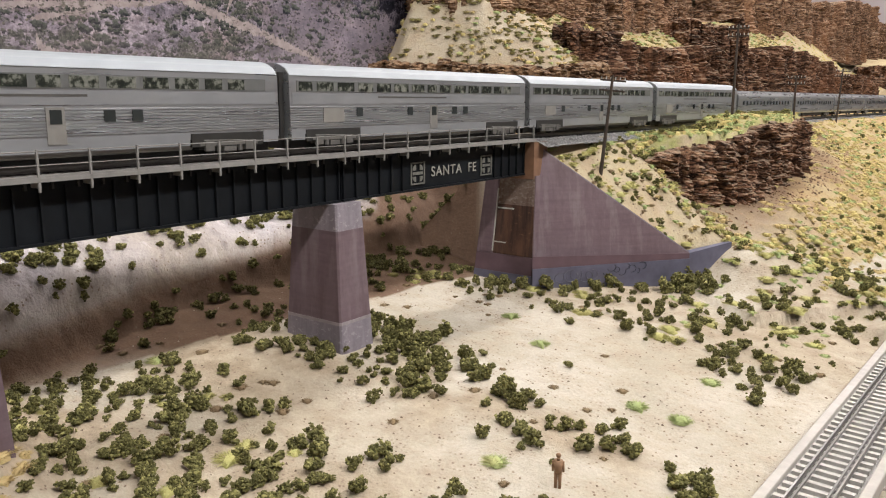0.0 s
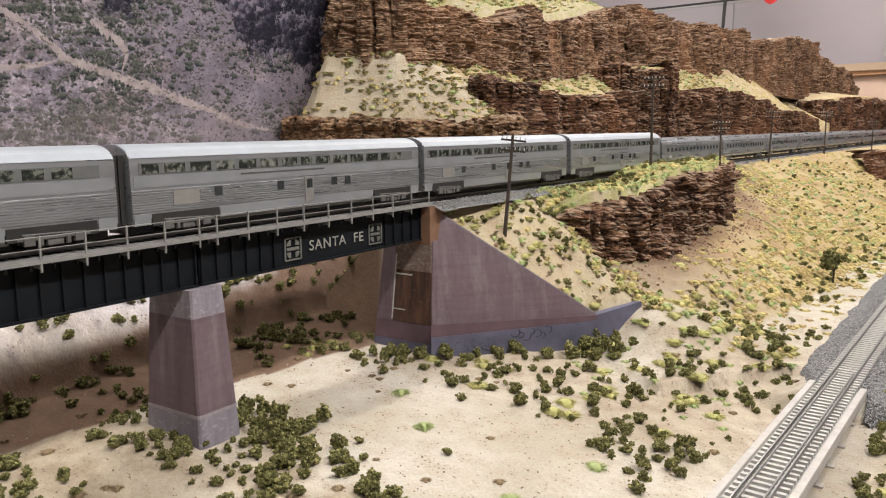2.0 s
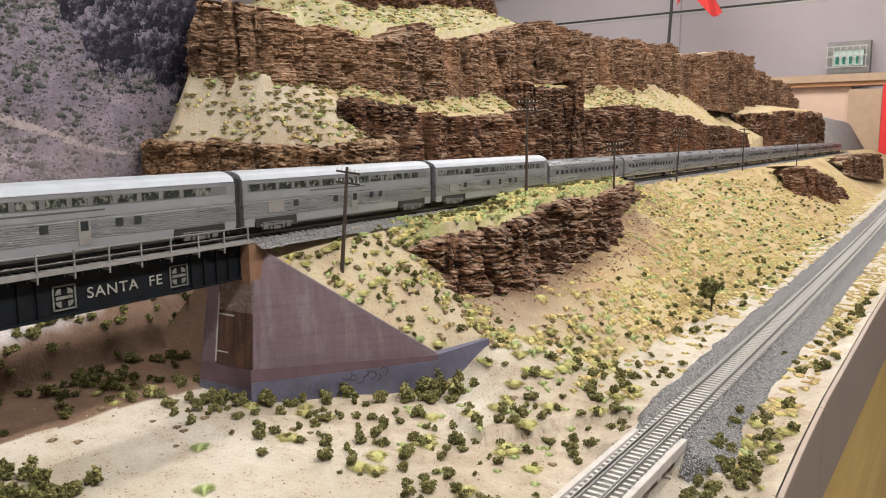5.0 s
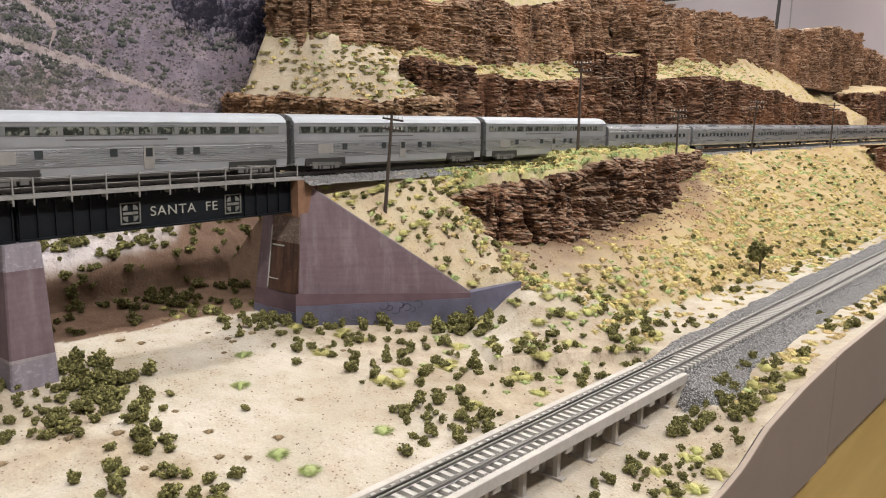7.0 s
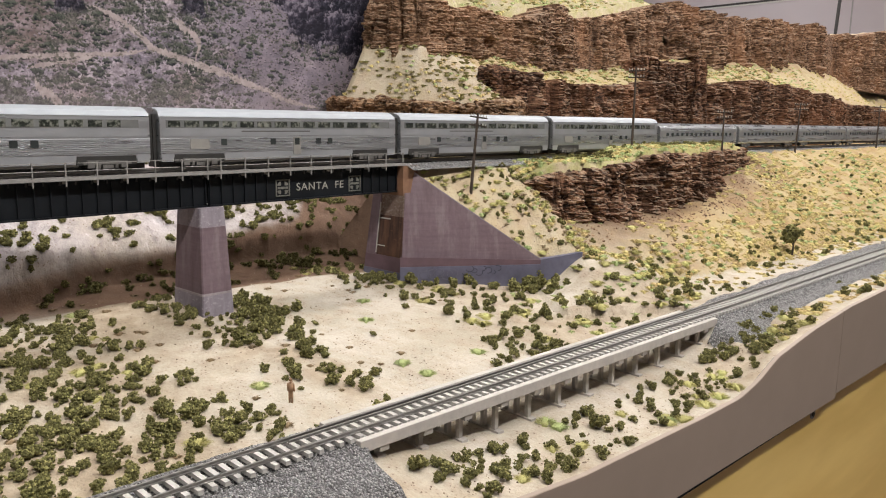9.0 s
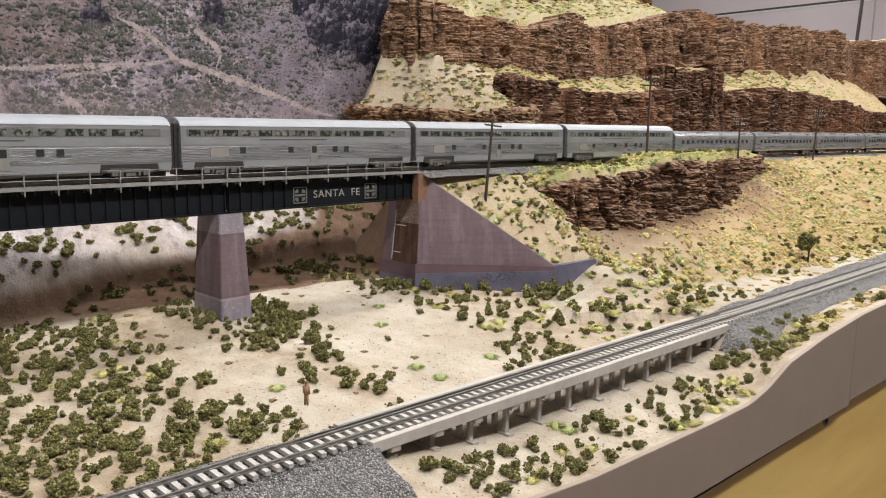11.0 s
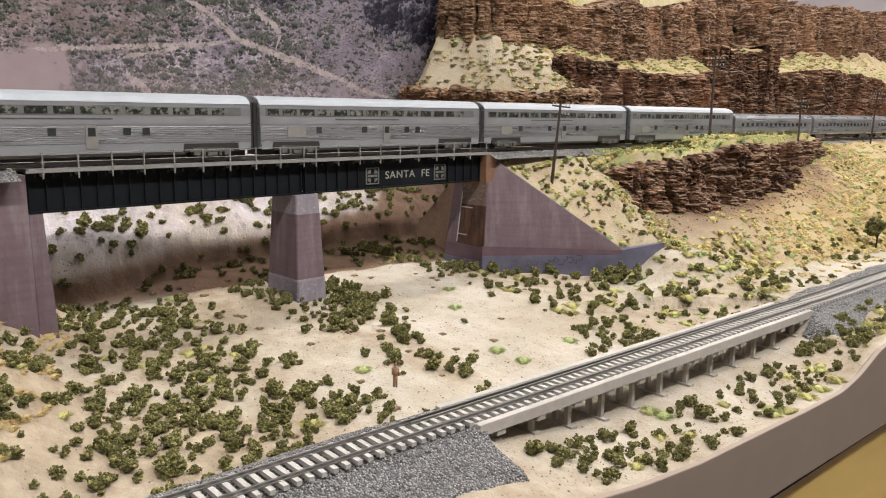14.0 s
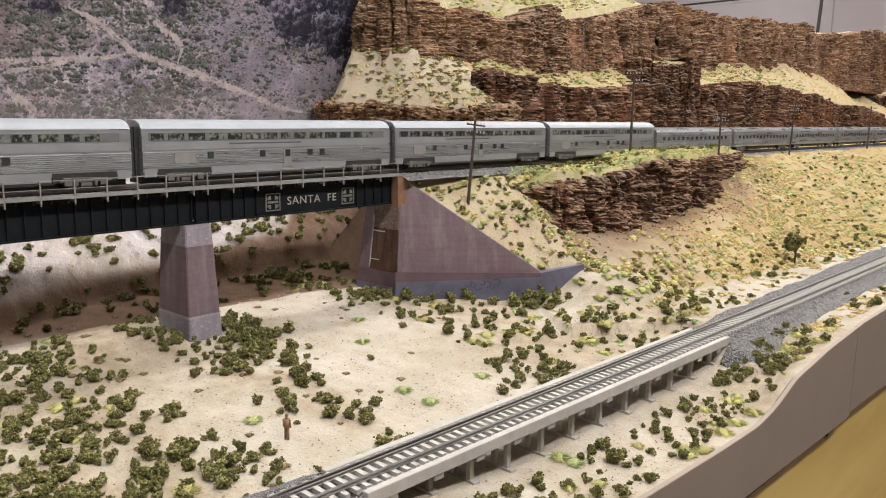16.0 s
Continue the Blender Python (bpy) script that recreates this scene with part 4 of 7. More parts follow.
    D -= jut * 1.1 * np.exp(-(cleft / 0.030) ** 2) * sstep(0.0, 0.15, V)
    # hollows weathered out below the harder beds
    hollow = sstep(0.60, 0.80, vnoise(T * 24, Z * 26 + 4, seed + 33)) * sstep(0.02, 0.2, V) * sstep(1.0, 0.8, V)
    D -= hollow * jut * hollows
    D = np.maximum(D, -0.019) + (1 - V) * lean
    D -= np.clip((V - 0.93) / 0.07, 0, 1) ** 2 * 0.006
    X = line[:, 0][:, None] + out[:, 0][:, None] * D
    Yc = line[:, 1][:, None] + out[:, 1][:, None] * D
    # a last row laid back over the ledge
    back = 0.09
    X = np.concatenate([X, X[:, -1:] - out[:, 0][:, None] * back], 1)
    Yc = np.concatenate([Yc, Yc[:, -1:] - out[:, 1][:, None] * back], 1)
    Z = np.concatenate([Z, Z[:, -1:] - 0.006], 1)
    me = grid_mesh(name, np.stack([X, Yc, Z], -1).reshape(-1, 3), n, nv + 1, material or M_ROCK, smooth=False)
    ob = new(name, me)
    tagged(ob, label, "rock cliff")
    # loose flat stones along the rim, parts of the wall
    rnd = random.Random(seed)
    for i in range(rnd.randrange(3, 9), n - 6, max(5, int(0.024 / du))):
        if rnd.random() < 0.35:
            continue
        k = min(n - 1, i + rnd.randrange(-3, 4))
        st = new("rim_stone", STONES[rnd.randrange(len(STONES))])
        st.parent = ob
        c = rnd.uniform(0.55, 1.15) * min(1.0, 0.6 + jut * 30)
        st.matrix_world = pose(X[k, -2] - out[k, 0] * 0.003, Yc[k, -2] - out[k, 1] * 0.003, Z[k, -2] - 0.0006, rnd.uniform(-9, 9), rnd.uniform(-9, 9), math.degrees(math.atan2(tan[k, 1], tan[k, 0])) + rnd.uniform(-25, 25)) @ Matrix.Diagonal((c, c, c * rnd.uniform(0.8, 1.5), 1))
    return ob


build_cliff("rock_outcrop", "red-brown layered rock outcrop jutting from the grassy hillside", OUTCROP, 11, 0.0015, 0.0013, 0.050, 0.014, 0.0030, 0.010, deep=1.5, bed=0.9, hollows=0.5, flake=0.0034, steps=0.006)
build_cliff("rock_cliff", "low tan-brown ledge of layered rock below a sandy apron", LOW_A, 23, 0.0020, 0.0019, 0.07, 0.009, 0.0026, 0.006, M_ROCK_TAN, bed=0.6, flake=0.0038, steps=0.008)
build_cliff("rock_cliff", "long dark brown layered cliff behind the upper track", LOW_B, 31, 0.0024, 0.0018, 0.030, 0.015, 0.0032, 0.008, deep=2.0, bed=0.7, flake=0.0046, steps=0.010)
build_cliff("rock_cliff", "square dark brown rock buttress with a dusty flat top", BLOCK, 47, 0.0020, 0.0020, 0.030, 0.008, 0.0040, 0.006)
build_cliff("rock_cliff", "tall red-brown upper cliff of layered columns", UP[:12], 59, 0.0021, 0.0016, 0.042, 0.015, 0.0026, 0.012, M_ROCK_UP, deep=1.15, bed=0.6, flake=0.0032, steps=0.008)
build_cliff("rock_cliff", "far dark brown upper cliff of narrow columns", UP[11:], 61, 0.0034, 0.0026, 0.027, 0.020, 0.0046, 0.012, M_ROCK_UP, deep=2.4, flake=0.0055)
build_cliff("rock_cliff", "weathered brown rock knob on the grassy plateau", KNOB, 67, 0.004, 0.004, 0.04, 0.022, 0.0075, 0.020)
build_cliff("rock_cliff", "far brown rock shoulder beside the main line", FAR_ROCK, 79, 0.006, 0.005, 0.05, 0.03, 0.010, 0.02)
build_cliff("rock_outcrop", "small dark rock outcrop on the far yellow hillside", [(-0.43, 2.51, 0.268, 0.25), (-0.400, 2.53, 0.283, 0.225), (-0.378, 2.62, 0.277, 0.205), (-0.362, 2.74, 0.250, 0.195), (-0.36, 2.95, 0.198, 0.175)], 71, 0.004, 0.004, 0.03, 0.012, 0.007)
build_cliff("rock_outcrop", "small dark rock outcrop on the far yellow hillside", [(-0.50, 3.55, 0.265, 0.25), (-0.455, 3.60, 0.285, 0.235), (-0.445, 3.9, 0.285, 0.215), (-0.48, 4.2, 0.275, 0.21)], 73, 0.005, 0.005, 0.03, 0.012, 0.008)


# ---- backdrop and hall ----
def back_x(y):
    return -0.745 - 0.11 * (y - 0.6)


def build_backdrop():
    bm = bmesh.new()
    ys = np.linspace(-0.9, 1.05, 118)
    tops = []
    for y in ys:
        crag = max(0.0, 1 - abs(y - 0.86) / 0.09)
        tops.append(0.545 + 0.028 * min(1, crag * 2.2) + 0.012 * (noise.noise((y * 22, 0, 0))) * (1 if crag > 0 else 0.1))
    front = [[bm.verts.new((back_x(y), y, z)) for z in (0.20, t)] for y, t in zip(ys, tops)]
    rear = [[bm.verts.new((back_x(y) - 0.004, y, z)) for z in (0.20, t)] for y, t in zip(ys, tops)]
    for a, b, c, d in zip(front[:-1], front[1:], rear[:-1], rear[1:]):
        bm.faces.new((a[0], b[0], b[1], a[1]))
        bm.faces.new((c[0], c[1], d[1], d[0]))
        bm.faces.new((a[1], b[1], d[1], c[1]))
    ob = new("backdrop", mesh_of("backdrop", bm, M_BACK))
    tagged(ob, "printed photo backdrop of a mauve desert hillside with scrub", "backdrop", kind="structure")
    return ob


backdrop = build_backdrop()
PATHS = (((0.438, 0.473), (0.463, 0.463), (0.487, 0.451), (0.505, 0.435), (0.514, 0.426), (0.534, 0.419), (0.568, 0.410), (0.593, 0.404), (0.615, 0.398), (0.662, 0.384), (0.702, 0.372), (0.745, 0.357), (0.805, 0.347)),
         ((0.550, 0.464), (0.570, 0.455), (0.584, 0.444), (0.594, 0.435), (0.587, 0.421), (0.583, 0.410)), ((0.250, 0.392), (0.328, 0.399), (0.381, 0.404), (0.439, 0.409), (0.488, 0.414), (0.514, 0.421)),
         ((0.356, 0.387), (0.386, 0.395), (0.421, 0.402), (0.445, 0.408)), ((0.365, 0.372), (0.376, 0.360), (0.385, 0.352), (0.397, 0.345)))


def printed_path(pts, width):
    """A pale dirt road printed on the backdrop, uneven in width."""
    bm = bmesh.new()
    P = np.array(pts)
    cum = np.concatenate([[0], np.cumsum(np.hypot(*np.diff(P, axis=0).T))])
    t = np.linspace(0, cum[-1], 700)
    y, z = np.interp(t, cum, P[:, 0]), np.interp(t, cum, P[:, 1])
    ker = np.ones(61) / 61
    y, z = (np.convolve(np.pad(a, 30, mode="edge"), ker, "valid") for a in (y, z))
    rows = []
    for k in range(len(t)):
        taper = min(1.0, 6 * k / len(t), 6 * (len(t) - 1 - k) / len(t)) ** 0.5 + 0.1
        w = [width * taper * (0.85 + 0.9 * noise.noise((t[k] * 60, width * 900, q)) + 0.75 * noise.noise((t[k] * 260, 7 * q, 1)) + 0.6 * noise.noise((t[k] * 900, 3 * q, 4))) for q in (1, 2)]
        rows.append([bm.verts.new((back_x(y[k]) + 0.0006, y[k], z[k] + max(0.05 * width, u) * q)) for q, u in zip((-0.5, 0.5), w)])
    for a, b in zip(rows[:-1], rows[1:]):
        bm.faces.new((a[0], b[0], b[1], a[1]))
    part("printed_path", bm, M_PATH, backdrop)


def path_material():
    """Pale trodden dirt, with scrub creeping over it."""
    m, nt, bs = mat("printed_pale_dirt")
    v = coords(nt)
    c = mixc(nt, step_node(nt, noise_tex(nt, v, 90, 5, 0.65), 0.36, 0.64), (0.29, 0.238, 0.238), (0.43, 0.365, 0.36))
    weed = step_node(nt, noise_tex(nt, coords(nt, (1.0, 1.0, 1.6)), 110, 6, 0.7), 0.555, 0.60)
    c = mixc(nt, mathn(nt, "MULTIPLY", weed, 0.8), c, mixc(nt, noise_tex(nt, v, 500, 3), (0.05, 0.05, 0.04), (0.17, 0.155, 0.125)))
    nt.links.new(c, bs.inputs["Base Color"])
    bs.inputs["Roughness"].default_value = 0.85
    bs.inputs["Specular IOR Level"].default_value = 0.1
    return m


M_PATH = path_material()
for k, p in enumerate(PATHS):
    printed_path(p, (0.0095, 0.0120, 0.0065, 0.0050, 0.015)[k])


def slab(name, lo, hi, material, label, category):
    bm = bmesh.new()
    add_box(bm, lo, hi)
    ob = new(name, mesh_of(name, bm, material))
    return tagged(ob, label, category, kind="structure")


slab("wall_north", (-6.0, 6.0, -1.0), (3.0, 6.1, 2.4), M_WALL, "mauve-grey painted panel wall with dark joints", "wall")
slab("wall_west", (-6.1, -3.0, -1.0), (-6.0, 6.0, 2.4), M_WALL, "plain mauve-grey painted hall wall", "wall")
slab("wall_south", (-6.0, -3.1, -1.0), (3.0, -3.0, 2.4), M_WALL, "plain mauve-grey painted hall wall", "wall")
slab("wall_east", (3.0, -3.0, -1.0), (3.1, 6.0, 2.4), M_WALL, "plain mauve-grey painted hall wall", "wall")
slab("ceiling", (-6.0, -3.0, 2.4), (3.0, 6.0, 2.5), plain("white_ceiling_paint", (0.75, 0.74, 0.72), 0.9, 0, 0.03, 4, object_space=False), "plain white hall ceiling", "ceiling")
slab("floor", (-6.0, -3.0, -1.05), (3.0, 6.0, -1.0), plain("grey_carpet", (0.12, 0.11, 0.11), 0.95, 0, 0.2, 300, object_space=False), "dark grey carpet floor of the hall", "floor")


# ---- edge of the layout ----
def fascia_top(y):
    return float(np.interp(y, [-0.5, 0.15, 0.36, 0.437, 0.5, 0.66, 0.725, 0.76, 0.80, 0.88, 0.98, 1.3, 3.0], [0.15, 0.14, 0.118, 0.107, 0.102, 0.0995, 0.100, 0.107, 0.122, 0.133, 0.141, 0.149, 0.16]))


def build_fascia():
    root = thing("layout_fascia", label="taupe-painted fascia panels along the layout's edge", category="fascia")
    for a, b in ((-0.95, 0.9585), (0.9595, 2.1), (2.101, 3.3), (3.301, 4.65)):
        bm = bmesh.new()
        ys = np.linspace(a, b, 160)
        rows, low = [], 0.045 if a < 0 else 0.050
        for y in ys:
            x, t = float(fascia_x(y)), fascia_top(y) + 0.002
            rows.append([bm.verts.new(c) for c in ((x, y, low), (x + 0.004, y, low), (x + 0.004, y, t - 0.0005), (x + 0.0035, y, t), (x, y, t))])
        for r0, r1 in zip(rows[:-1], rows[1:]):
            for k in range(5):
                bm.faces.new((r0[k], r1[k], r1[(k + 1) % 5], r0[(k + 1) % 5]))
        bm.faces.new(rows[0])
        bm.faces.new(list(reversed(rows[-1])))
        part("panel", bm, M_FASCIA, root)
    bm = bmesh.new()
    ys = np.linspace(-0.95, 4.65, 20)
    rows = [[bm.verts.new(c) for c in ((float(fascia_x(y)) - 0.024, y, -0.9), (float(fascia_x(y)) - 0.009, y, -0.9), (float(fascia_x(y)) - 0.009, y, 0.056), (float(fascia_x(y)) - 0.024, y, 0.056))] for y in ys]
    for r0, r1 in zip(rows[:-1], rows[1:]):
        for k in range(4):
            bm.faces.new((r0[k], r1[k], r1[(k + 1) % 4], r0[(k + 1) % 4]))
    base = thing("layout_cabinet", label="varnished yellow plywood base panel under the fascia", category="cabinet")
    part("plywood_panel", bm, M_PLY, base)
    # tapering black strip added to draw the dark shadow gap under the fascia
    bm = bmesh.new()
    rows = []
    for y in np.linspace(-0.30, 0.95, 24):
        x, d = float(fascia_x(y)), 0.0008 + 0.0062 * min(1.0, (0.95 - y) / 0.75)
        rows.append([bm.verts.new(c) for c in ((x - 0.0085, y, 0.0448 - d), (x + 0.0028, y, 0.0448 - d), (x + 0.0028, y, 0.0448), (x - 0.0085, y, 0.0448))])
    for r0, r1 in zip(rows[:-1], rows[1:]):
        for k in range(4):
            bm.faces.new((r0[k], r1[k], r1[(k + 1) % 4], r0[(k + 1) % 4]))
    part("shadow_gap_strip", bm, M_BLACK, root, "thin black strip in place of the shadow gap below the panel")
    for y in (-0.95, 4.63):
        bm = bmesh.new()
        x = float(fascia_x(y))
        add_box(bm, (x - 1.46, y, -0.9), (x - 0.018, y + 0.014, 0.05))
        part("end_panel", bm, M_PLY, base)
    bm = bmesh.new()
    lo = [(float(fascia_x(y)) - d, y, -0.9) for y, d in ((-0.93, 1.46), (4.62, 1.46), (4.62, 1.474), (-0.93, 1.474))]
    add_prism(bm, lo, [(a, b, 0.05) for a, b, c in lo])
    part("back_panel", bm, M_PLY, base)


build_fascia()

# ---- near track ----
def build_near_ballast():
    for y0, y1 in ((-0.40, 0.372), (0.800, 3.6)):
        fine = 0.0024 if y0 < 0 else 0.0032
        y = np.arange(y0, min(y1, 1.7), fine)
        if y1 > 1.7:
            y = np.concatenate([y, np.arange(1.7, y1, 0.008)])
        q = np.linspace(-0.062, 0.062, 52)
        Y, Q = np.meshgrid(y, q, indexing="ij")
        X = near_x(Y) + Q
        wob = fbm(X * 40, Y * 40, 5, 3) * 0.009
        Z = 0.1388 - 0.0013 * sstep(0.018, 0.014, np.abs(Q)) - np.clip(np.abs(Q) - 0.021, 0, 9) * 0.42 + (np.random.rand(*Y.shape) - 0.5) * 0.0026
        far = np.abs(Q) + wob - (0.056 if y0 < 0 else np.where(Q > 0, 0.024 + 0.020 * sstep(0.798, 0.825, Y), 0.022 + 0.018 * sstep(0.83, 0.90, Y)) - 9.0 * ((Y < 0.819) & (Q < 0.0215)))
        G = ground_height(X, Y)
        Z = np.maximum(np.minimum(Z, G + 0.0040 + np.clip(0.024 - np.abs(Q), 0, 1)), G + 0.0014) - np.clip(far, 0, 9) * 0.8
        me = grid_mesh("ballast", np.stack([X, Y, Z], -1).reshape(-1, 3), len(y), len(q), M_BALLAST, smooth=False)
        me.flip_normals()
        tagged(new("ballast", me), "grey stone ballast bank under the near track", "ballast", kind="stuff")


build_near_ballast()
Z_NEAR = 0.1445


def rail_profile(w=0.0006, h=0.0026):
    return [(-w * 1.2, -h), (w * 1.2, -h), (w * 1.2, -h * 0.82), (w * 0.35, -h * 0.7), (w * 0.35, -h * 0.35), (w, -h * 0.28), (w, -h * 0.06), (w * 0.8, 0), (-w * 0.8, 0), (-w, -h * 0.06), (-w, -h * 0.28), (-w * 0.35, -h * 0.35), (-w * 0.35, -h * 0.7), (-w * 1.2, -h * 0.82)]


def build_rail(points, z, parent, material):
    bm = bmesh.new()
    prof = rail_profile()
    rings = []
    for k, (x, y) in enumerate(points):
        a, b = points[max(0, k - 1)], points[min(len(points) - 1, k + 1)]
        tx, ty = b[0] - a[0], b[1] - a[1]
        L = math.hypot(tx, ty)
        nx, ny = ty / L, -tx / L
        rings.append([bm.verts.new((x + nx * u, y + ny * u, z + w)) for u, w in prof])
    n = len(prof)
    for r0, r1 in zip(rings[:-1], rings[1:]):
        for k in range(n):
            bm.faces.new((r0[k], r0[(k + 1) % n], r1[(k + 1) % n], r1[k]))
    bm.faces.new(rings[0])
    bm.faces.new(list(reversed(rings[-1])))
    return part("rail", bm, material, parent)


def near_at(y, off):
    d = 0.01
    x0, x1 = float(near_x(y - d)), float(near_x(y + d))
    L = math.hypot(x1 - x0, 2 * d)
    return float(near_x(y)) + off * 2 * d / L, y - off * (x1 - x0) / L


M_GUARD = plain("dull_grey_guard_rail", (0.20, 0.19, 0.18), 0.5, 0.5, 0.2, 300)
near_track = thing("railway_track", label="bare nickel rails on pale concrete ties, near the layout's edge", category="railway track")
for off in (-0.00875, 0.00875):
    build_rail([near_at(y, off) for y in np.linspace(-0.42, 3.6, 150)], Z_NEAR, near_track, M_RAIL)
# guard rails on the trestle
for off in (-0.0062, 0.0062):
    build_rail([near_at(y, off) for y in np.linspace(0.33, 0.85, 20)], Z_NEAR - 0.0008, near_track, M_GUARD)

# ---- low trestle ----
T_A, T_B = 0.363, 0.818


M_DECK = plain("dark_grey_deck", (0.30, 0.29, 0.275), 0.85, 0.0, 0.3, 200)


def build_trestle():
    root = thing("low_trestle", label="low pale concrete trestle carrying the near track over the wash", category="trestle")
    x0, x1 = float(near_x(T_A)), float(near_x(T_B))
    L = math.hypot(x1 - x0, T_B - T_A)
    M = pose(x0, T_A, 0, 0, 0, math.degrees(math.atan2(T_B - T_A, x1 - x0)) - 90)
    root.matrix_world = M
    box_part("deck", (-0.0163, 0.002, 0.1345), (0.0163, L - 0.002, 0.1392), M_DECK, root)
    for sx, nm in ((1, "curb_beam"), (-1, "curb_beam")):
        a, b = sorted((sx * 0.0165, sx * 0.0214))
        box_part(nm, (a, 0, 0.1338), (b, L, 0.1418), M_TREST, root, bevel=0.0004)
    bents = 12
    for k in range(bents):
        y = 0.020 + (L - 0.04) * k / (bents - 1)
        gx, gy, gz = M @ Vector((0, y, 0))
        bot = min(ground_z(gx + 0.018, gy), ground_z(gx - 0.014, gy)) - 0.004
        bot = min(bot, 0.124)
        bm = bmesh.new()
        add_box(bm, (-0.0205, y - 0.0040, 0.1300), (0.0205, y + 0.0040, 0.1337))
        bent = part("bent_cap", bm, M_TREST, root, bevel=0.0004)
        for px in (0.0112, 0.0, -0.0112):
            bm = bmesh.new()
            add_box(bm, (px - 0.0017, y - 0.0018, bot), (px + 0.0017, y + 0.0018, 0.1300))
            part("post", bm, M_TREST, bent)
        bm = bmesh.new()
        add_box(bm, (-0.0140, y - 0.0030, bot - 0.003), (0.0175, y + 0.0030, bot + 0.0058))
        part("footing", bm, M_TREST, bent)


build_trestle()


# ---- big bridge ----
G_TOP, G_BOT = 0.2775, 0.2472
S0, S1 = -0.250, 0.253


def build_bridge():
    root = thing("railway_bridge", BRIDGE, label="black plate-girder railway bridge with white lettering and a pale handrail", category="railway bridge")
    for a, b in ((S0, -0.0012), (0.0012, S1)):
        for near in (True, False):
            x1 = 0.0 if near else -0.028
            sx = 1 if near else -1
            bm = bmesh.new()
            add_box(bm, (x1 - 0.0016, a, G_BOT), (x1, b, G_TOP))
            g = part("girder", bm, M_BLACK, root)
            bm = bmesh.new()
            add_box(bm, (x1 - 0.0034, a, G_TOP - 0.0014), (x1 + 0.0024, b, G_TOP + 0.0002))
            part("top_flange", bm, M_BLACK, g)
            bm = bmesh.new()
            add_box(bm, (x1 - 0.0034, a, G_BOT - 0.0003), (x1 + 0.0024, b, G_BOT + 0.0012))
            part("bottom_flange", bm, M_BLACK, g)
            n = 19
            for k in range(n + 1):
                y = a + 0.0012 + (b - a - 0.0024) * k / n
                if near and a > 0 and 0.076 < y < 0.197:
                    continue
                bm = bmesh.new()
                xa, xb = sorted((x1 + (0.0002 if near else -0.0018), x1 + (0.0020 if near else -0.0036)))
                add_box(bm, (xa, y - 0.0005, G_BOT + 0.0012), (xb, y + 0.0005, G_TOP - 0.0014))
                part("stiffener", bm, M_BLACK, g)
    # ties
    n = 78
    bm = bmesh.new()
    for k in range(n):
        y = S0 + 0.003 + (S1 - S0 - 0.006) * k / (n - 1)
        add_box(bm, (-0.029, y - 0.0013, G_TOP + 0.0003), (0.0015, y + 0.0013, G_TOP + 0.0034))
    tagged(part("tie_deck", bm, M_DARK, root), kind="stuff")
    # walkway and handrail on outriggers
    box_part("walkway", (0.0016, S0, G_TOP + 0.0032), (0.0095, S1 + 0.006, G_TOP + 0.0042), M_GREYP, root)
    box_part("walkway_edge", (0.0086, S0 - 0.002, G_TOP + 0.0012), (0.0100, S1 + 0.008, G_TOP + 0.0032), M_GREYP, root)
    ys = [S0 + 0.010 + 0.0262 * k for k in range(10)] + [0.010 + 0.0272 * k for k in range(10)]
    for y in ys:
        bm = bmesh.new()
        add_box(bm, (0.0089, y - 0.0005, G_TOP - 0.0035), (0.0100, y + 0.0005, G_TOP + 0.0165))
        post = part("railing_post", bm, M_GREYP, root)
        bm = bmesh.new()
        add_box(bm, (0.0024, y - 0.0007, G_TOP - 0.0016), (0.0098, y + 0.0007, G_TOP + 0.0010))
        part("outrigger", bm, M_GREYP, post)
    for z, t in ((0.0158, 0.0007), (0.0092, 0.0006)):
        bm = bmesh.new()
        add_cyl(bm, (0.0095, S0 + 0.008, G_TOP + z), (0.0095, S1 + 0.002, G_TOP + z), t * 0.5, n=6)
        part("handrail", bm, M_GREYP, root)
    for k in range(38):
        y = S0 + 0.006 + (S1 - S0 - 0.012) * k / 37
        bm = bmesh.new()
        add_box(bm, (0.0014, y - 0.0006, G_TOP - 0.0030), (0.0034, y + 0.0006, G_TOP + 0.0006))
        part("tie_end", bm, M_DARK, root)
    return root


bridge = build_bridge()


M_REDB = plain("dull_red_purple_paint", (0.125, 0.076, 0.092), 0.8, 0.0, 0.25, 60, 0.0002)
M_LETTER = plain("weathered_white_lettering", (0.27, 0.265, 0.24), 0.8, 0.0, 0.4, 260)
M_EMBLEM = plain("faded_white_paint", (0.13, 0.13, 0.118), 0.8, 0.0, 0.4, 260)


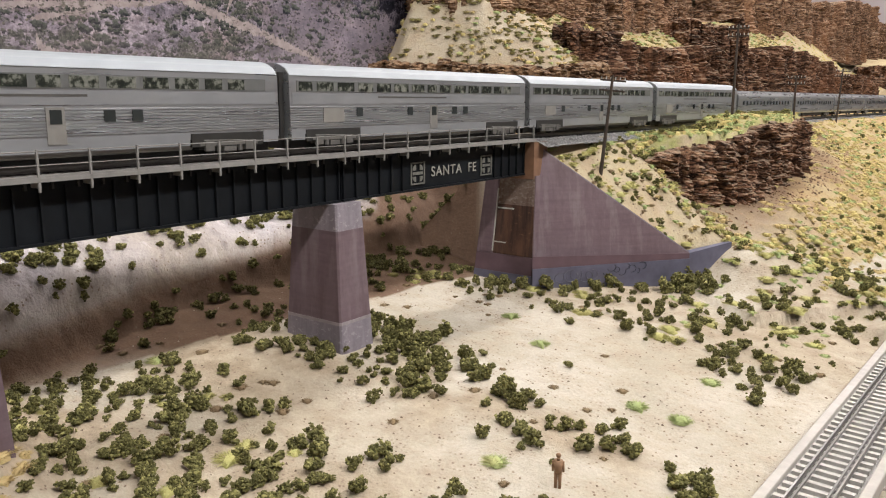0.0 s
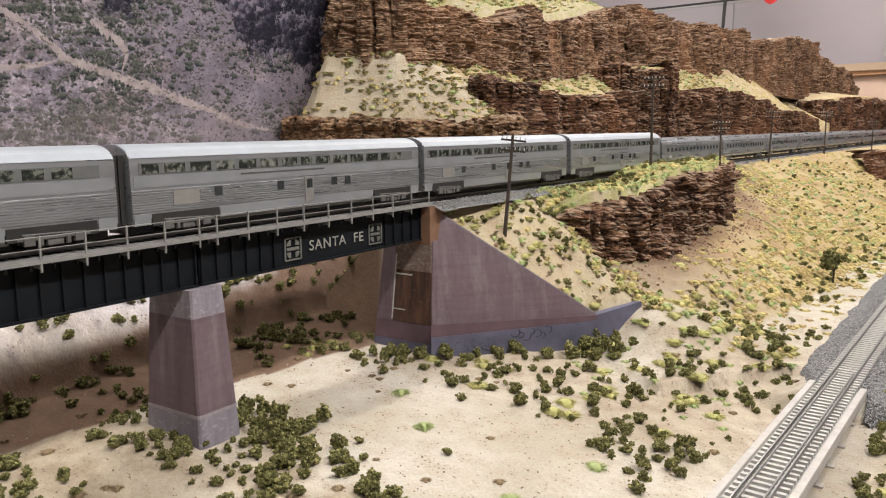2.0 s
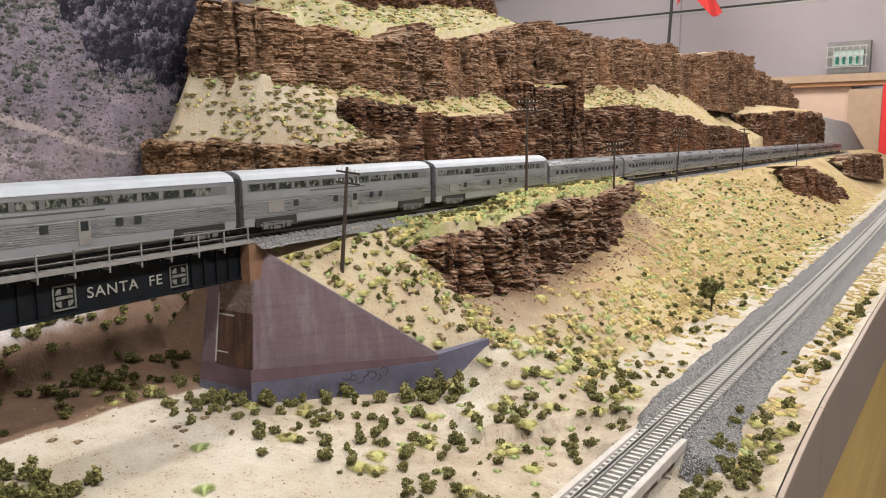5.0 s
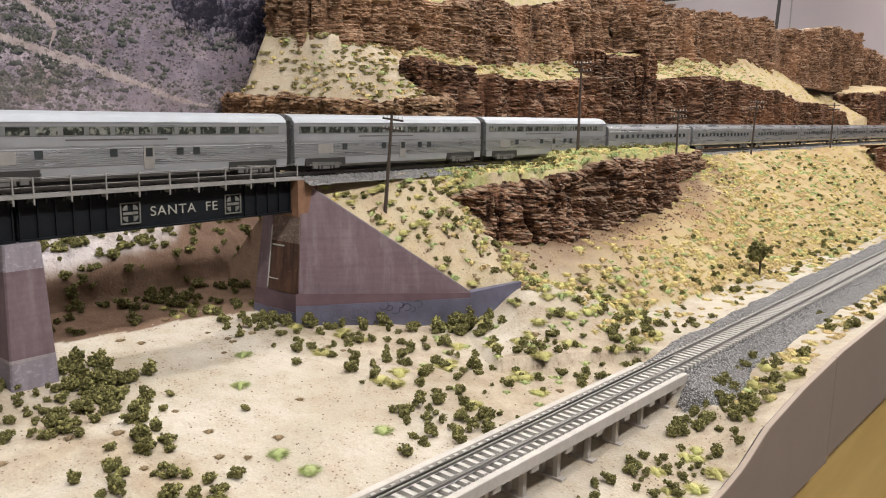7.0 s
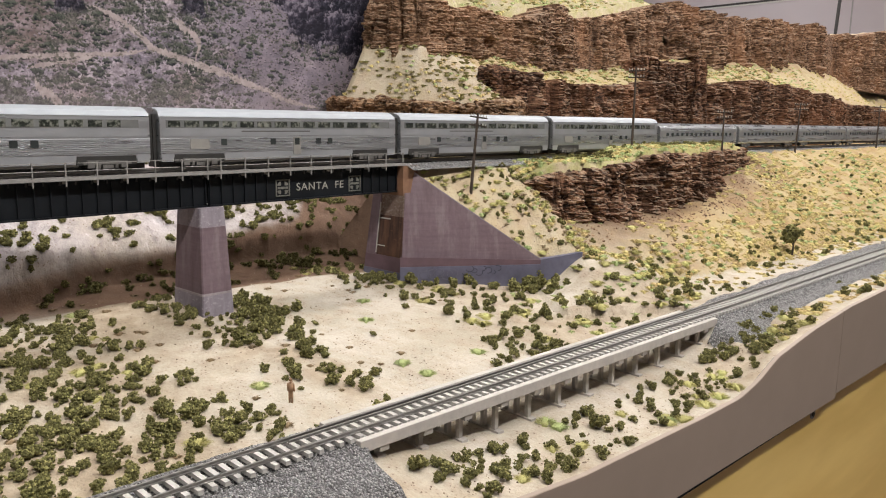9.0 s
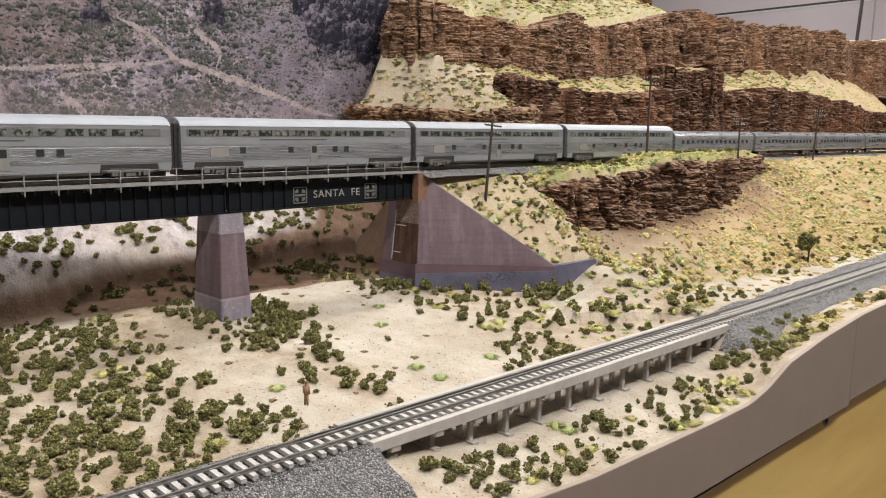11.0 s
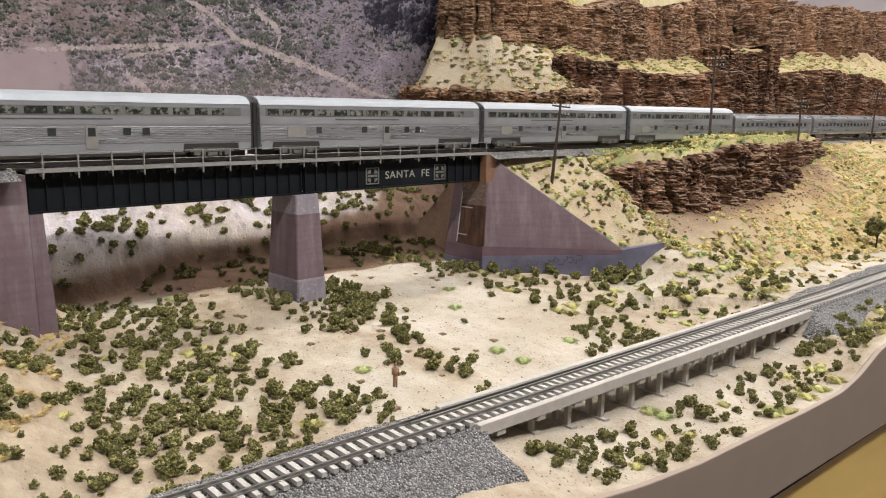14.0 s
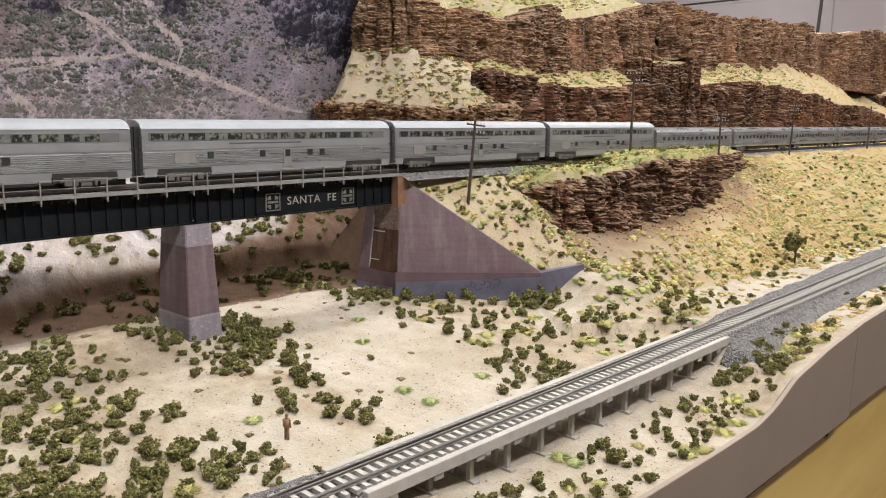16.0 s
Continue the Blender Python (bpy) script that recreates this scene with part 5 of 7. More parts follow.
def bridge_letters():
    """White lettering with a cross-in-circle mark on each side, on the second girder."""
    c = bpy.data.curves.new("lettering", "FONT")
    c.body, c.size, c.extrude, c.space_character = "SANTA  FE", 0.0145, 0.0002, 1.12
    c.align_x, c.align_y = "CENTER", "CENTER"
    ob = new("lettering", c)
    dg = bpy.context.evaluated_depsgraph_get()
    me = bpy.data.meshes.new_from_object(ob.evaluated_get(dg))
    bpy.data.objects.remove(ob)
    co = np.zeros(len(me.vertices) * 3, np.float32)
    me.vertices.foreach_get("co", co)
    co = co.reshape(-1, 3)
    # the words run along the girder
    k = 0.0645 / (co[:, 0].max() - co[:, 0].min())
    V = np.stack([0.0012 + co[:, 2], 0.1375 + co[:, 0] * k, 0.2602 + co[:, 1] * 0.78], -1)
    me.vertices.foreach_set("co", V.astype(np.float32).ravel())
    me.update()
    me.materials.clear()
    me.materials.append(M_LETTER)
    t = new("lettering", me)
    t.parent = bridge
    for yc in (0.0878, 0.1865):
        h = 0.0088
        bm = bmesh.new()
        for a, b in (((-h, -h), (h, -h + 0.0011)), ((-h, h - 0.0011), (h, h)), ((-h, -h), (-h + 0.0011, h)), ((h - 0.0011, -h), (h, h))):
            add_box(bm, (0.0004, yc + a[0], 0.2605 + a[1]), (0.0013, yc + b[0], 0.2605 + b[1]))
        em = part("emblem_border", bm, M_EMBLEM, bridge)
        bm = bmesh.new()
        add_box(bm, (0.0006, yc - h * 0.72, 0.2605 - 0.0011), (0.0012, yc + h * 0.72, 0.2605 + 0.0011))
        part("emblem_bar", bm, M_EMBLEM, em)
        bm = bmesh.new()
        for q in range(4):
            # four quarters of a disc with a gap for the cross
            sy, sz = (1, -1)[q % 2], (1, -1)[q // 2]
            ring = [(0.28, 0.28)] + [(0.28 + 0.48 * math.cos(a), 0.28 + 0.48 * math.sin(a)) for a in np.linspace(0, math.pi / 2, 7)]
            lo = [(0.0006, yc + sy * h * u, 0.2605 + sz * h * w) for u, w in ring]
            hi = [(0.0012, p[1], p[2]) for p in lo]
            add_prism(bm, lo, hi)
        part("emblem_disc", bm, M_EMBLEM, em)


bridge_letters()


# ---- piers ----
def build_pier():
    root = thing("bridge_pier", BRIDGE, label="tapered purple-grey concrete bridge pier with a pale base", category="bridge pier")
    for z0, z1, k0, k1, nm, lab in ((0.120, 0.162, 1.36, 1.25, "base", "paler base below a tide line"), (0.162, 0.1642, 1.26, 1.255, "tide_line", "thin pale mineral line"), (0.1642, 0.228, 1.235, 1.06, "shaft", ""), (0.228, 0.2466, 1.06, 1.0, "cap", "pale weathered cap")):
        bm = bmesh.new()
        def loop(k, z):
            a, b, c = 0.0132 * k, 0.0215 * k, 0.0012
            x, s = -0.013, 0.0
            return [(x + b - c, s - a, z), (x + b, s - a + c, z), (x + b, s + a - c, z), (x + b - c, s + a, z), (x - b + c, s + a, z), (x - b, s + a - c, z), (x - b, s - a + c, z), (x - b + c, s - a, z)]
        add_prism(bm, loop(k0, z0), loop(k1, z1))
        part(nm, bm, M_CONC if nm == "shaft" else M_TIDE if nm == "tide_line" else M_CONC2, root, lab)


M_TIDE = plain("pale_mineral_stain", (0.285, 0.25, 0.262), 0.85, 0.0, 0.3, 140)


def build_left_abutment():
    root = thing("bridge_abutment", BRIDGE, label="purple-grey concrete end abutment of the railway bridge", category="bridge abutment")
    bm = bmesh.new()
    add_prism(bm, [(0.016, S0 - 0.40, 0.11), (0.016, S0 - 0.002, 0.11), (-0.060, S0 - 0.002, 0.11), (-0.060, S0 - 0.40, 0.11)],
              [(0.003, S0 - 0.40, 0.2770), (0.003, S0 - 0.001, 0.2770), (-0.036, S0 - 0.001, 0.2770), (-0.036, S0 - 0.40, 0.2770)])
    part("wall", bm, M_CONC, root)
    bm = bmesh.new()
    add_prism(bm, [(0.010, S0 + 0.0, 0.11), (0.008, S0 + 0.016, 0.11), (-0.05, S0 + 0.016, 0.11), (-0.05, S0 + 0.0, 0.11)],
              [(0.002, S0 - 0.0, 0.2466), (0.002, S0 + 0.010, 0.2466), (-0.036, S0 + 0.012, 0.2466), (-0.036, S0 - 0.0, 0.2466)])
    part("bearing_pier", bm, M_CONC, root)


build_left_abutment()


def build_right_abutment():
    root = thing("bridge_abutment", label="purple concrete bridge abutment with a long sloping wing wall", category="bridge abutment")
    A, B, C = Vector((*WING_A, 0)), Vector((*WING_B, 0)), Vector((*WING_C, 0))
    d = (B - A).normalized()
    back = Vector((-d.y, d.x, 0))
    # wing wall: sloping top; lower band of another tint set proud
    T = Vector((-0.383, 0.690, 0))
    bm = bmesh.new()
    base = [A, B, B + back * 0.010, A + back * 0.012]
    lo = [Vector((p.x, p.y, 0.10)) for p in base]
    hi = [Vector((T.x, T.y, 0.2760)), Vector((B.x, B.y, 0.1640)), Vector((*(B + back * 0.010).xy, 0.1640)), Vector((*(T + back * 0.010).xy, 0.2760))]
    add_prism(bm, lo, hi)
    part("wing_wall", bm, M_CONC, root)
    bm = bmesh.new()
    f = -back * 0.0012
    lo = [A + f, B + f, B, A]
    add_prism(bm, [Vector((p.x, p.y, 0.10)) for p in lo], [Vector((p.x, p.y, 0.1585)) for p in lo])
    part("base_band", bm, M_BAND, root, "blue-grey painted lower band")
    bm = bmesh.new()
    top0, top1 = Vector((T.x, T.y, 0.2760)), Vector((B.x, B.y, 0.1640))
    lo = [top0, top1, top1 + back * 0.004, top0 + back * 0.004]
    add_prism(bm, lo, [p + Vector((0, 0, 0.0012)) for p in lo])
    part("coping", bm, M_CONC2, root, "thin worn pale top edge")
    bm = bmesh.new()
    g = -back * 0.0006
    lo = [A + g, B + g, B, A]
    add_prism(bm, [Vector((p.x, p.y, 0.1587)) for p in lo], [Vector((p.x, p.y, z)) for p, z in zip(lo, (0.1705, 0.1640, 0.1640, 0.1705))])
    part("red_band", bm, M_REDB, root, "dull red-purple stripe above the blue band")
    # short return at the far end
    bm = bmesh.new()
    e = (C - B).normalized()
    eb = Vector((-e.y, e.x, 0))
    lo = [B, C, C + eb * 0.006, B + eb * 0.010]
    add_prism(bm, [Vector((p.x, p.y, 0.10)) for p in lo], [Vector((p.x, p.y, z)) for p, z in zip(lo, (0.164, 0.171, 0.171, 0.164))])
    part("wing_return", bm, M_BAND, root, "blue-grey end of the wing wall")
    # bridge seat: river face and body
    Lb = Vector((-0.438, 0.660, 0))
    Lt = Vector((-0.430, 0.676, 0))
    At = Vector((-0.374, 0.682, 0))
    bm = bmesh.new()
    lo = [Lb, A, A + Vector((0.01, 0.06, 0)), Lb + Vector((0, 0.08, 0))]
    hi = [Lt, At, At + Vector((-0.01, 0.06, 0)), Lt + Vector((0, 0.06, 0))]
    add_prism(bm, [Vector((p.x, p.y, 0.10)) for p in lo], [Vector((p.x, p.y, 0.2460)) for p in hi])
    part("bridge_seat", bm, M_CONC, root)
    # rust-brown cheek beside the girder's end
    bm = bmesh.new()
    o = B0 + BD * (S1 + 0.001) + BN * 0.011
    p = [(-0.0, 0.0), (-0.045, 0.0), (-0.045, 0.027), (0.0, 0.024)]
    lo = [(*(o + BN * u + BD * w * 1.12), 0.2430) for u, w in p]
    hi = [(*(o + BN * u + BD * w), 0.2782) for u, w in p]
    add_prism(bm, lo, hi)
    part("cheek_block", bm, M_RUST, root, "rust-stained cheek block")
    # stained panel, whitish patch and conduit of the river face
    def face_quad(u0, u1, z0, z1, material, name, label, proud):
        bm = bmesh.new()
        def pt(u, z):
            k = (z - 0.10) / 0.146
            p = Lb.lerp(A, u) * (1 - k) + Lt.lerp(At, u) * k
            return p
        nrm = Vector((A.y - Lb.y, -(A.x - Lb.x), 0)).normalized()
        quad = [(u0, z0), (u1, z0), (u1, z1), (u0, z1)]
        lo = [Vector((*pt(u, z).xy, z)) for u, z in quad]
        add_prism(bm, lo, [p + nrm * proud for p in lo])
        part(name, bm, material, root, label)
    face_quad(0.0, 0.990, 0.1100, 0.1500, M_BAND, "base_band", "blue-grey painted lower band", 0.0009)
    face_quad(0.0, 0.990, 0.1502, 0.1672, M_REDB, "red_band", "dull red-purple stripe above the blue band", 0.0007)
    face_quad(0.30, 0.985, 0.1680, 0.2170, M_DRUST, "rust_panel", "dark brown rust-stained panel", 0.0008)
    face_quad(0.30, 0.985, 0.2172, 0.2455, M_PATCH, "pale_panel", "peeling whitish panel", 0.0008)
    face_quad(0.0, 0.27, 0.1674, 0.2455, M_CONC, "pale_edge", "", 0.0006)
    face_quad(0.28, 0.295, 0.170, 0.232, M_WHITE, "conduit", "thin pale conduit", 0.0016)
    face_quad(0.31, 0.62, 0.2125, 0.2138, M_WHITE, "bracket", "", 0.0014)
    face_quad(0.31, 0.52, 0.1790, 0.1800, M_WHITE, "bracket", "", 0.0014)
    # painted scrawls on the lower band, illegible: loops and strokes
    def scrawl(u, z, r, material, turns, name):
        c = bpy.data.curves.new(name, "CURVE")
        c.dimensions, c.bevel_depth, c.bevel_resolution = "3D", 0.00038, 1
        sp = c.splines.new("POLY")
        n = 14
        sp.points.add(n - 1)
        for k in range(n):
            a = turns * 6.2832 * k / (n - 1) + u * 40
            q = A + d * (u + r * 1.3 * math.cos(a)) - back * 0.0013
            sp.points[k].co = (q.x, q.y, z + r * math.sin(a), 1)
        ob = new(name, c)
        me = bpy.data.meshes.new_from_object(ob.evaluated_get(bpy.context.evaluated_depsgraph_get()))
        bpy.data.objects.remove(ob)
        me.materials.clear()
        me.materials.append(material)
        t = new(name, me)
        t.parent = root
    for k in range(5):
        scrawl(0.030 + 0.0085 * k + 0.002 * (k % 2), 0.1480 + 0.0012 * (k % 3), 0.0050 + 0.0008 * (k % 2), M_SCRAWL2, 0.85, "faded_scrawl")
    for k in range(8):
        scrawl(0.080 + 0.0058 * k, 0.1525 + 0.0024 * ((k * 2) % 3 - 1), 0.0026 + 0.0010 * (k % 2), M_SCRAWL, 0.45 + 0.15 * (k % 3), "dark_scrawl")
    return root


def stained_material(name, a, b, spots, lo, hi):
    """Concrete or paint with runs down the face and flaked spots."""
    m, nt, bs = mat(name)
    v = coords(nt)
    runs = noise_tex(nt, coords(nt, (1.0, 1.0, 0.10)), 130, 5, 0.65)
    flakes = noise_tex(nt, coords(nt, (1.0, 1.0, 1.6)), 190, 6, 0.72)
    fine = noise_tex(nt, v, 420, 3)
    c = ramp(nt, runs, [(0.36, a), (0.64, b)])
    c = mixc(nt, mathn(nt, "MULTIPLY", step_node(nt, flakes, lo, hi), 0.9), c, spots)
    c = mixc(nt, 0.3, c, mixc(nt, fine, (0.25, 0.25, 0.25), (0.75, 0.75, 0.75)), "OVERLAY")
    nt.links.new(c, bs.inputs["Base Color"])
    bs.inputs["Roughness"].default_value = 0.85
    bump(nt, bs, flakes, 0.4, 0.0006)
    return m


M_PATCH = stained_material("peeling_whitish_concrete", (0.12, 0.075, 0.055), (0.19, 0.145, 0.125), (0.31, 0.265, 0.24), 0.50, 0.68)
M_DRUST = stained_material("dark_rust_streak", (0.035, 0.017, 0.012), (0.115, 0.055, 0.034), (0.17, 0.085, 0.05), 0.60, 0.68)
M_CONC2 = stained_material("pale_weathered_concrete", (0.185, 0.160, 0.190), (0.25, 0.222, 0.255), (0.33, 0.30, 0.325), 0.56, 0.64)
M_SCRAWL = plain("dark_blue_spray_paint", (0.02, 0.022, 0.045), 0.6, 0, 0.2, 100)
M_SCRAWL2 = plain("faded_grey_spray_paint", (0.10, 0.095, 0.13), 0.6, 0, 0.2, 100)
M_BAND = plain("blue_grey_band_paint", (0.118, 0.114, 0.165), 0.8, 0.0, 0.3, 60, 0.0002)
build_pier()
right_abutment = build_right_abutment()


# ---- upper track ----
upper_track = thing("railway_track", label="main line rails on dark ties behind telegraph poles", category="railway track")
for off in (-0.00875, 0.00875):
    build_rail([upper(s, off) for s in np.linspace(-0.75, 4.2, 160)], Z_RAIL, upper_track, M_RAIL)


def build_upper_ballast():
    for s0, s1 in ((-0.75, -0.252), (0.262, 4.2)):
        s = np.arange(s0, s1, 0.006)
        q = np.linspace(-0.034, 0.034, 22)
        S, Q = np.meshgrid(s, q, indexing="ij")
        o = upper_off(S) + Q
        X, Y = B0[0] + BD[0] * S + BN[0] * o, B0[1] + BD[1] * S + BN[1] * o
        Z = 0.2806 - np.clip(np.abs(Q) - 0.019, 0, 9) * 0.45 + (np.random.rand(*S.shape) - 0.5) * 0.0014
        me = grid_mesh("ballast", np.stack([X, Y, Z], -1).reshape(-1, 3), len(s), len(q), M_BALLAST, smooth=False)
        me.flip_normals()
        tagged(new("ballast", me), "grey stone ballast under the main line", "ballast", kind="stuff")
    bm = bmesh.new()
    for k in range(int((4.2 - 0.262) / 0.0085)):
        add_box(bm, (-0.0145, -0.0014, 0.2795), (0.0145, 0.0014, 0.2820), track_pose(0.264 + 0.0085 * k))
    tagged(part("tie_deck", bm, M_DARK, upper_track), kind="stuff")


build_upper_ballast()

# ---- train ----
def loft(bm, profile, y0, y1, mirror=True):
    full = profile + [(-x, z) for x, z in reversed(profile)] if mirror else profile
    a = [bm.verts.new((x, y0, z)) for x, z in full]
    b = [bm.verts.new((x, y1, z)) for x, z in full]
    n = len(full)
    for k in range(n):
        bm.faces.new((a[k], a[(k + 1) % n], b[(k + 1) % n], b[k]))
    bm.faces.new(a)
    bm.faces.new(list(reversed(b)))


def arc(w, z0, z1, n=7):
    """Roof curve from the eave up to the ridge."""
    return [(w * math.cos(a), z0 + (z1 - z0) * math.sin(a)) for a in np.linspace(0.12, math.pi / 2, n)]


def truck(parent, y, wide=0.0):
    bm = bmesh.new()
    add_box(bm, (-0.0145, y - 0.019, 0.0040), (0.0145, y + 0.019, 0.0085))
    t = part("truck", bm, M_DARK, parent, bevel=0.0008)
    for sx in (-1, 1):
        bm = bmesh.new()
        X = sx * (0.0140 + wide)
        add_box(bm, (X - 0.0009, y - 0.021, 0.0066), (X + 0.0006, y + 0.021, 0.0084))
        for wy in (-0.0078, 0.0078):
            add_cyl(bm, (X, y + wy, 0.0030), (X, y + wy, 0.0068), 0.0014, n=8)
        add_cyl(bm, (X, y - 0.018, 0.0098), (X, y + 0.016, 0.0088), 0.0005, n=6)
        for wy in (-0.0145, 0.0145):
            add_box(bm, (X - 0.0012, y + wy - 0.0030, 0.0036), (X + 0.0010, y + wy + 0.0030, 0.0092))
        add_box(bm, (X - 0.0012, y - 0.0045, 0.0030), (X + 0.0010, y + 0.0045, 0.0060))
        part("side_frame", bm, M_TRUCK, t, "grey cast side frame")
    for wy in (-0.0145, 0.0145):
        bm = bmesh.new()
        for sx in (-1, 1):
            add_cyl(bm, (sx * 0.0078, y + wy, 0.0056), (sx * 0.0100, y + wy, 0.0056), 0.0056, n=14)
        add_cyl(bm, (-0.0078, y + wy, 0.0056), (0.0078, y + wy, 0.0056), 0.0012, n=6)
        part("wheelset", bm, M_DARK, t)


def pane_material():
    """Dark tinted glass; pale patches paint in the bright view through the car."""
    m, nt, bs = mat("tinted_window_pane")
    n = noise_tex(nt, coords(nt), 240, 3, 0.6)
    f = mathn(nt, "ADD", mathn(nt, "MULTIPLY", n, 0.9), mathn(nt, "MULTIPLY", rand_node(nt), 0.12))
    nt.links.new(ramp(nt, f, [(0.44, (0.018, 0.021, 0.018)), (0.52, (0.045, 0.050, 0.040)), (0.58, (0.15, 0.155, 0.135)), (0.72, (0.22, 0.225, 0.20))]), bs.inputs["Base Color"])
    bs.inputs["Roughness"].default_value = 0.08
    return m


M_PANE = pane_material()
M_BANDU = plain("grey_window_band", (0.20, 0.205, 0.205), 0.4, 0.5, 0.15, 120)
M_TRUCK = plain("weathered_truck_grey", (0.13, 0.124, 0.118), 0.6, 0.3, 0.25, 250)


def superliner(seed):
    """Two-deck stainless coach, 0.297 long; the origin is at rail height in the middle."""
    rnd = random.Random(seed)
    H, W, L = 0.0560, 0.0180, 0.1475
    root = thing("passenger_car", label="two-deck stainless steel passenger coach with ribbed sides", category="train car")
    bm = bmesh.new()
    ribs = []
    for k in range(9):
        z = 0.0150 + 0.00155 * k
        ribs += [(W, z), (W + 0.0005, z + 0.0003), (W + 0.0005, z + 0.0009), (W, z + 0.0012)]
    loft(bm, [(W * 0.93, 0.0085), (W, 0.0105)] + ribs + [(W, 0.0440), (W * 0.985, 0.0466)] + arc(W * 0.985, 0.0466, H), -L, L)
    part("body", bm, M_STEEL, root)
    bm = bmesh.new()
    loft(bm, [(W * 1.004, 0.0482)] + arc(W * 0.99, 0.0470, H + 0.0003)[2:], -L + 0.0004, L - 0.0004)
    part("roof", bm, M_SILVER, root, "bright silver roof")
    # ribs of the lower side
    for sx in (-1, 1):
        bm = bmesh.new()
        add_box(bm, (sx * W - 0.0002, -L + 0.006, 0.0380), (sx * W + 0.0003, L - 0.010, 0.0450))
        band = part("window_band", bm, M_BANDU, root, "grey upper-deck window band")
        # upper windows
        y = -L + 0.008
        while y < L - 0.026:
            w = rnd.choice((0.0120, 0.0155, 0.0155, 0.0165))
            bm = bmesh.new()
            add_box(bm, (sx * W - 0.0001, y, 0.0386), (sx * W + 0.0005, y + w, 0.0444))
            part("window", bm, M_PANE, band, "tinted grey-green pane")
            y += w + 0.0042
        for yw, ww in ((-0.085, 0.006), (-0.028, 0.006), (0.030, 0.0062), (0.046, 0.006)):
            bm = bmesh.new()
            add_box(bm, (sx * W - 0.0001, yw, 0.0216), (sx * W + 0.0009, yw + ww, 0.0275))
            part("window", bm, M_GLASS, root)
        # door, vents and name board
        bm = bmesh.new()
        add_box(bm, (sx * W - 0.0002, 0.0, 0.0110), (sx * W + 0.0008, 0.0095, 0.0290))
        door = part("door", bm, M_STEELD, root, "grey side door")
        bm = bmesh.new()
        add_box(bm, (sx * W + 0.0005, 0.0018, 0.0210), (sx * W + 0.0011, 0.0077, 0.0278))
        part("door_window", bm, M_GLASS, door)
        bm = bmesh.new()
        add_box(bm, (sx * W - 0.0002, -0.118, 0.0180), (sx * W + 0.0008, -0.098, 0.0275))
        part("vent_grille", bm, M_STEELD, root)
        bm = bmesh.new()
        add_box(bm, (sx * W - 0.0002, -0.062, 0.0342), (sx * W + 0.0004, 0.022, 0.0354))
        part("name_stripe", bm, M_BANDW, root)
        # flat bright sheets above and below the ribs
        bm = bmesh.new()
        add_box(bm, (sx * W - 0.0002, -L + 0.002, 0.0302), (sx * W + 0.00025, L - 0.002, 0.0374))
        part("letterboard", bm, M_SHEET, root, "smooth bright steel sheet above the ribs")
        for y0, y1 in ((-L + 0.001, -0.135), (-0.081, 0.081), (0.135, L - 0.001)):
            bm = bmesh.new()
            add_box(bm, (sx * W - 0.0004, y0, 0.0072), (sx * W + 0.0003, y1, 0.0142))
            part("skirt", bm, M_SHEET, root, "smooth bright steel skirt")
    # underframe and ends
    bm = bmesh.new()
    add_box(bm, (-W * 0.85, -0.085, 0.0045), (W * 0.85, 0.085, 0.0100))
    part("underframe", bm, M_STEELD, root, bevel=0.0008)
    # dark box added to block the view and light under the car
    bm = bmesh.new()
    add_box(bm, (-0.0100, -L + 0.002, 0.0016), (0.0100, L - 0.002, 0.0098))
    part("underside_block", bm, M_DARK, root)
    for sy in (-1, 1):
        bm = bmesh.new()
        add_box(bm, (-0.0135, sy * L - 0.001, 0.0085), (0.0135, sy * (L + 0.0045), 0.0500))
        part("end_diaphragm", bm, M_DARK, root, "black end diaphragm")
        for sx in (-1, 1):
            bm = bmesh.new()
            add_box(bm, (sx * W * 0.985 - 0.0012, sy * 0.108 - 0.026, 0.0062), (sx * W * 0.985 + 0.0008, sy * 0.108 + 0.026, 0.0138))
            part("truck_opening", bm, M_DARK, root)
        truck(root, sy * 0.108, 0.0046)
    return root


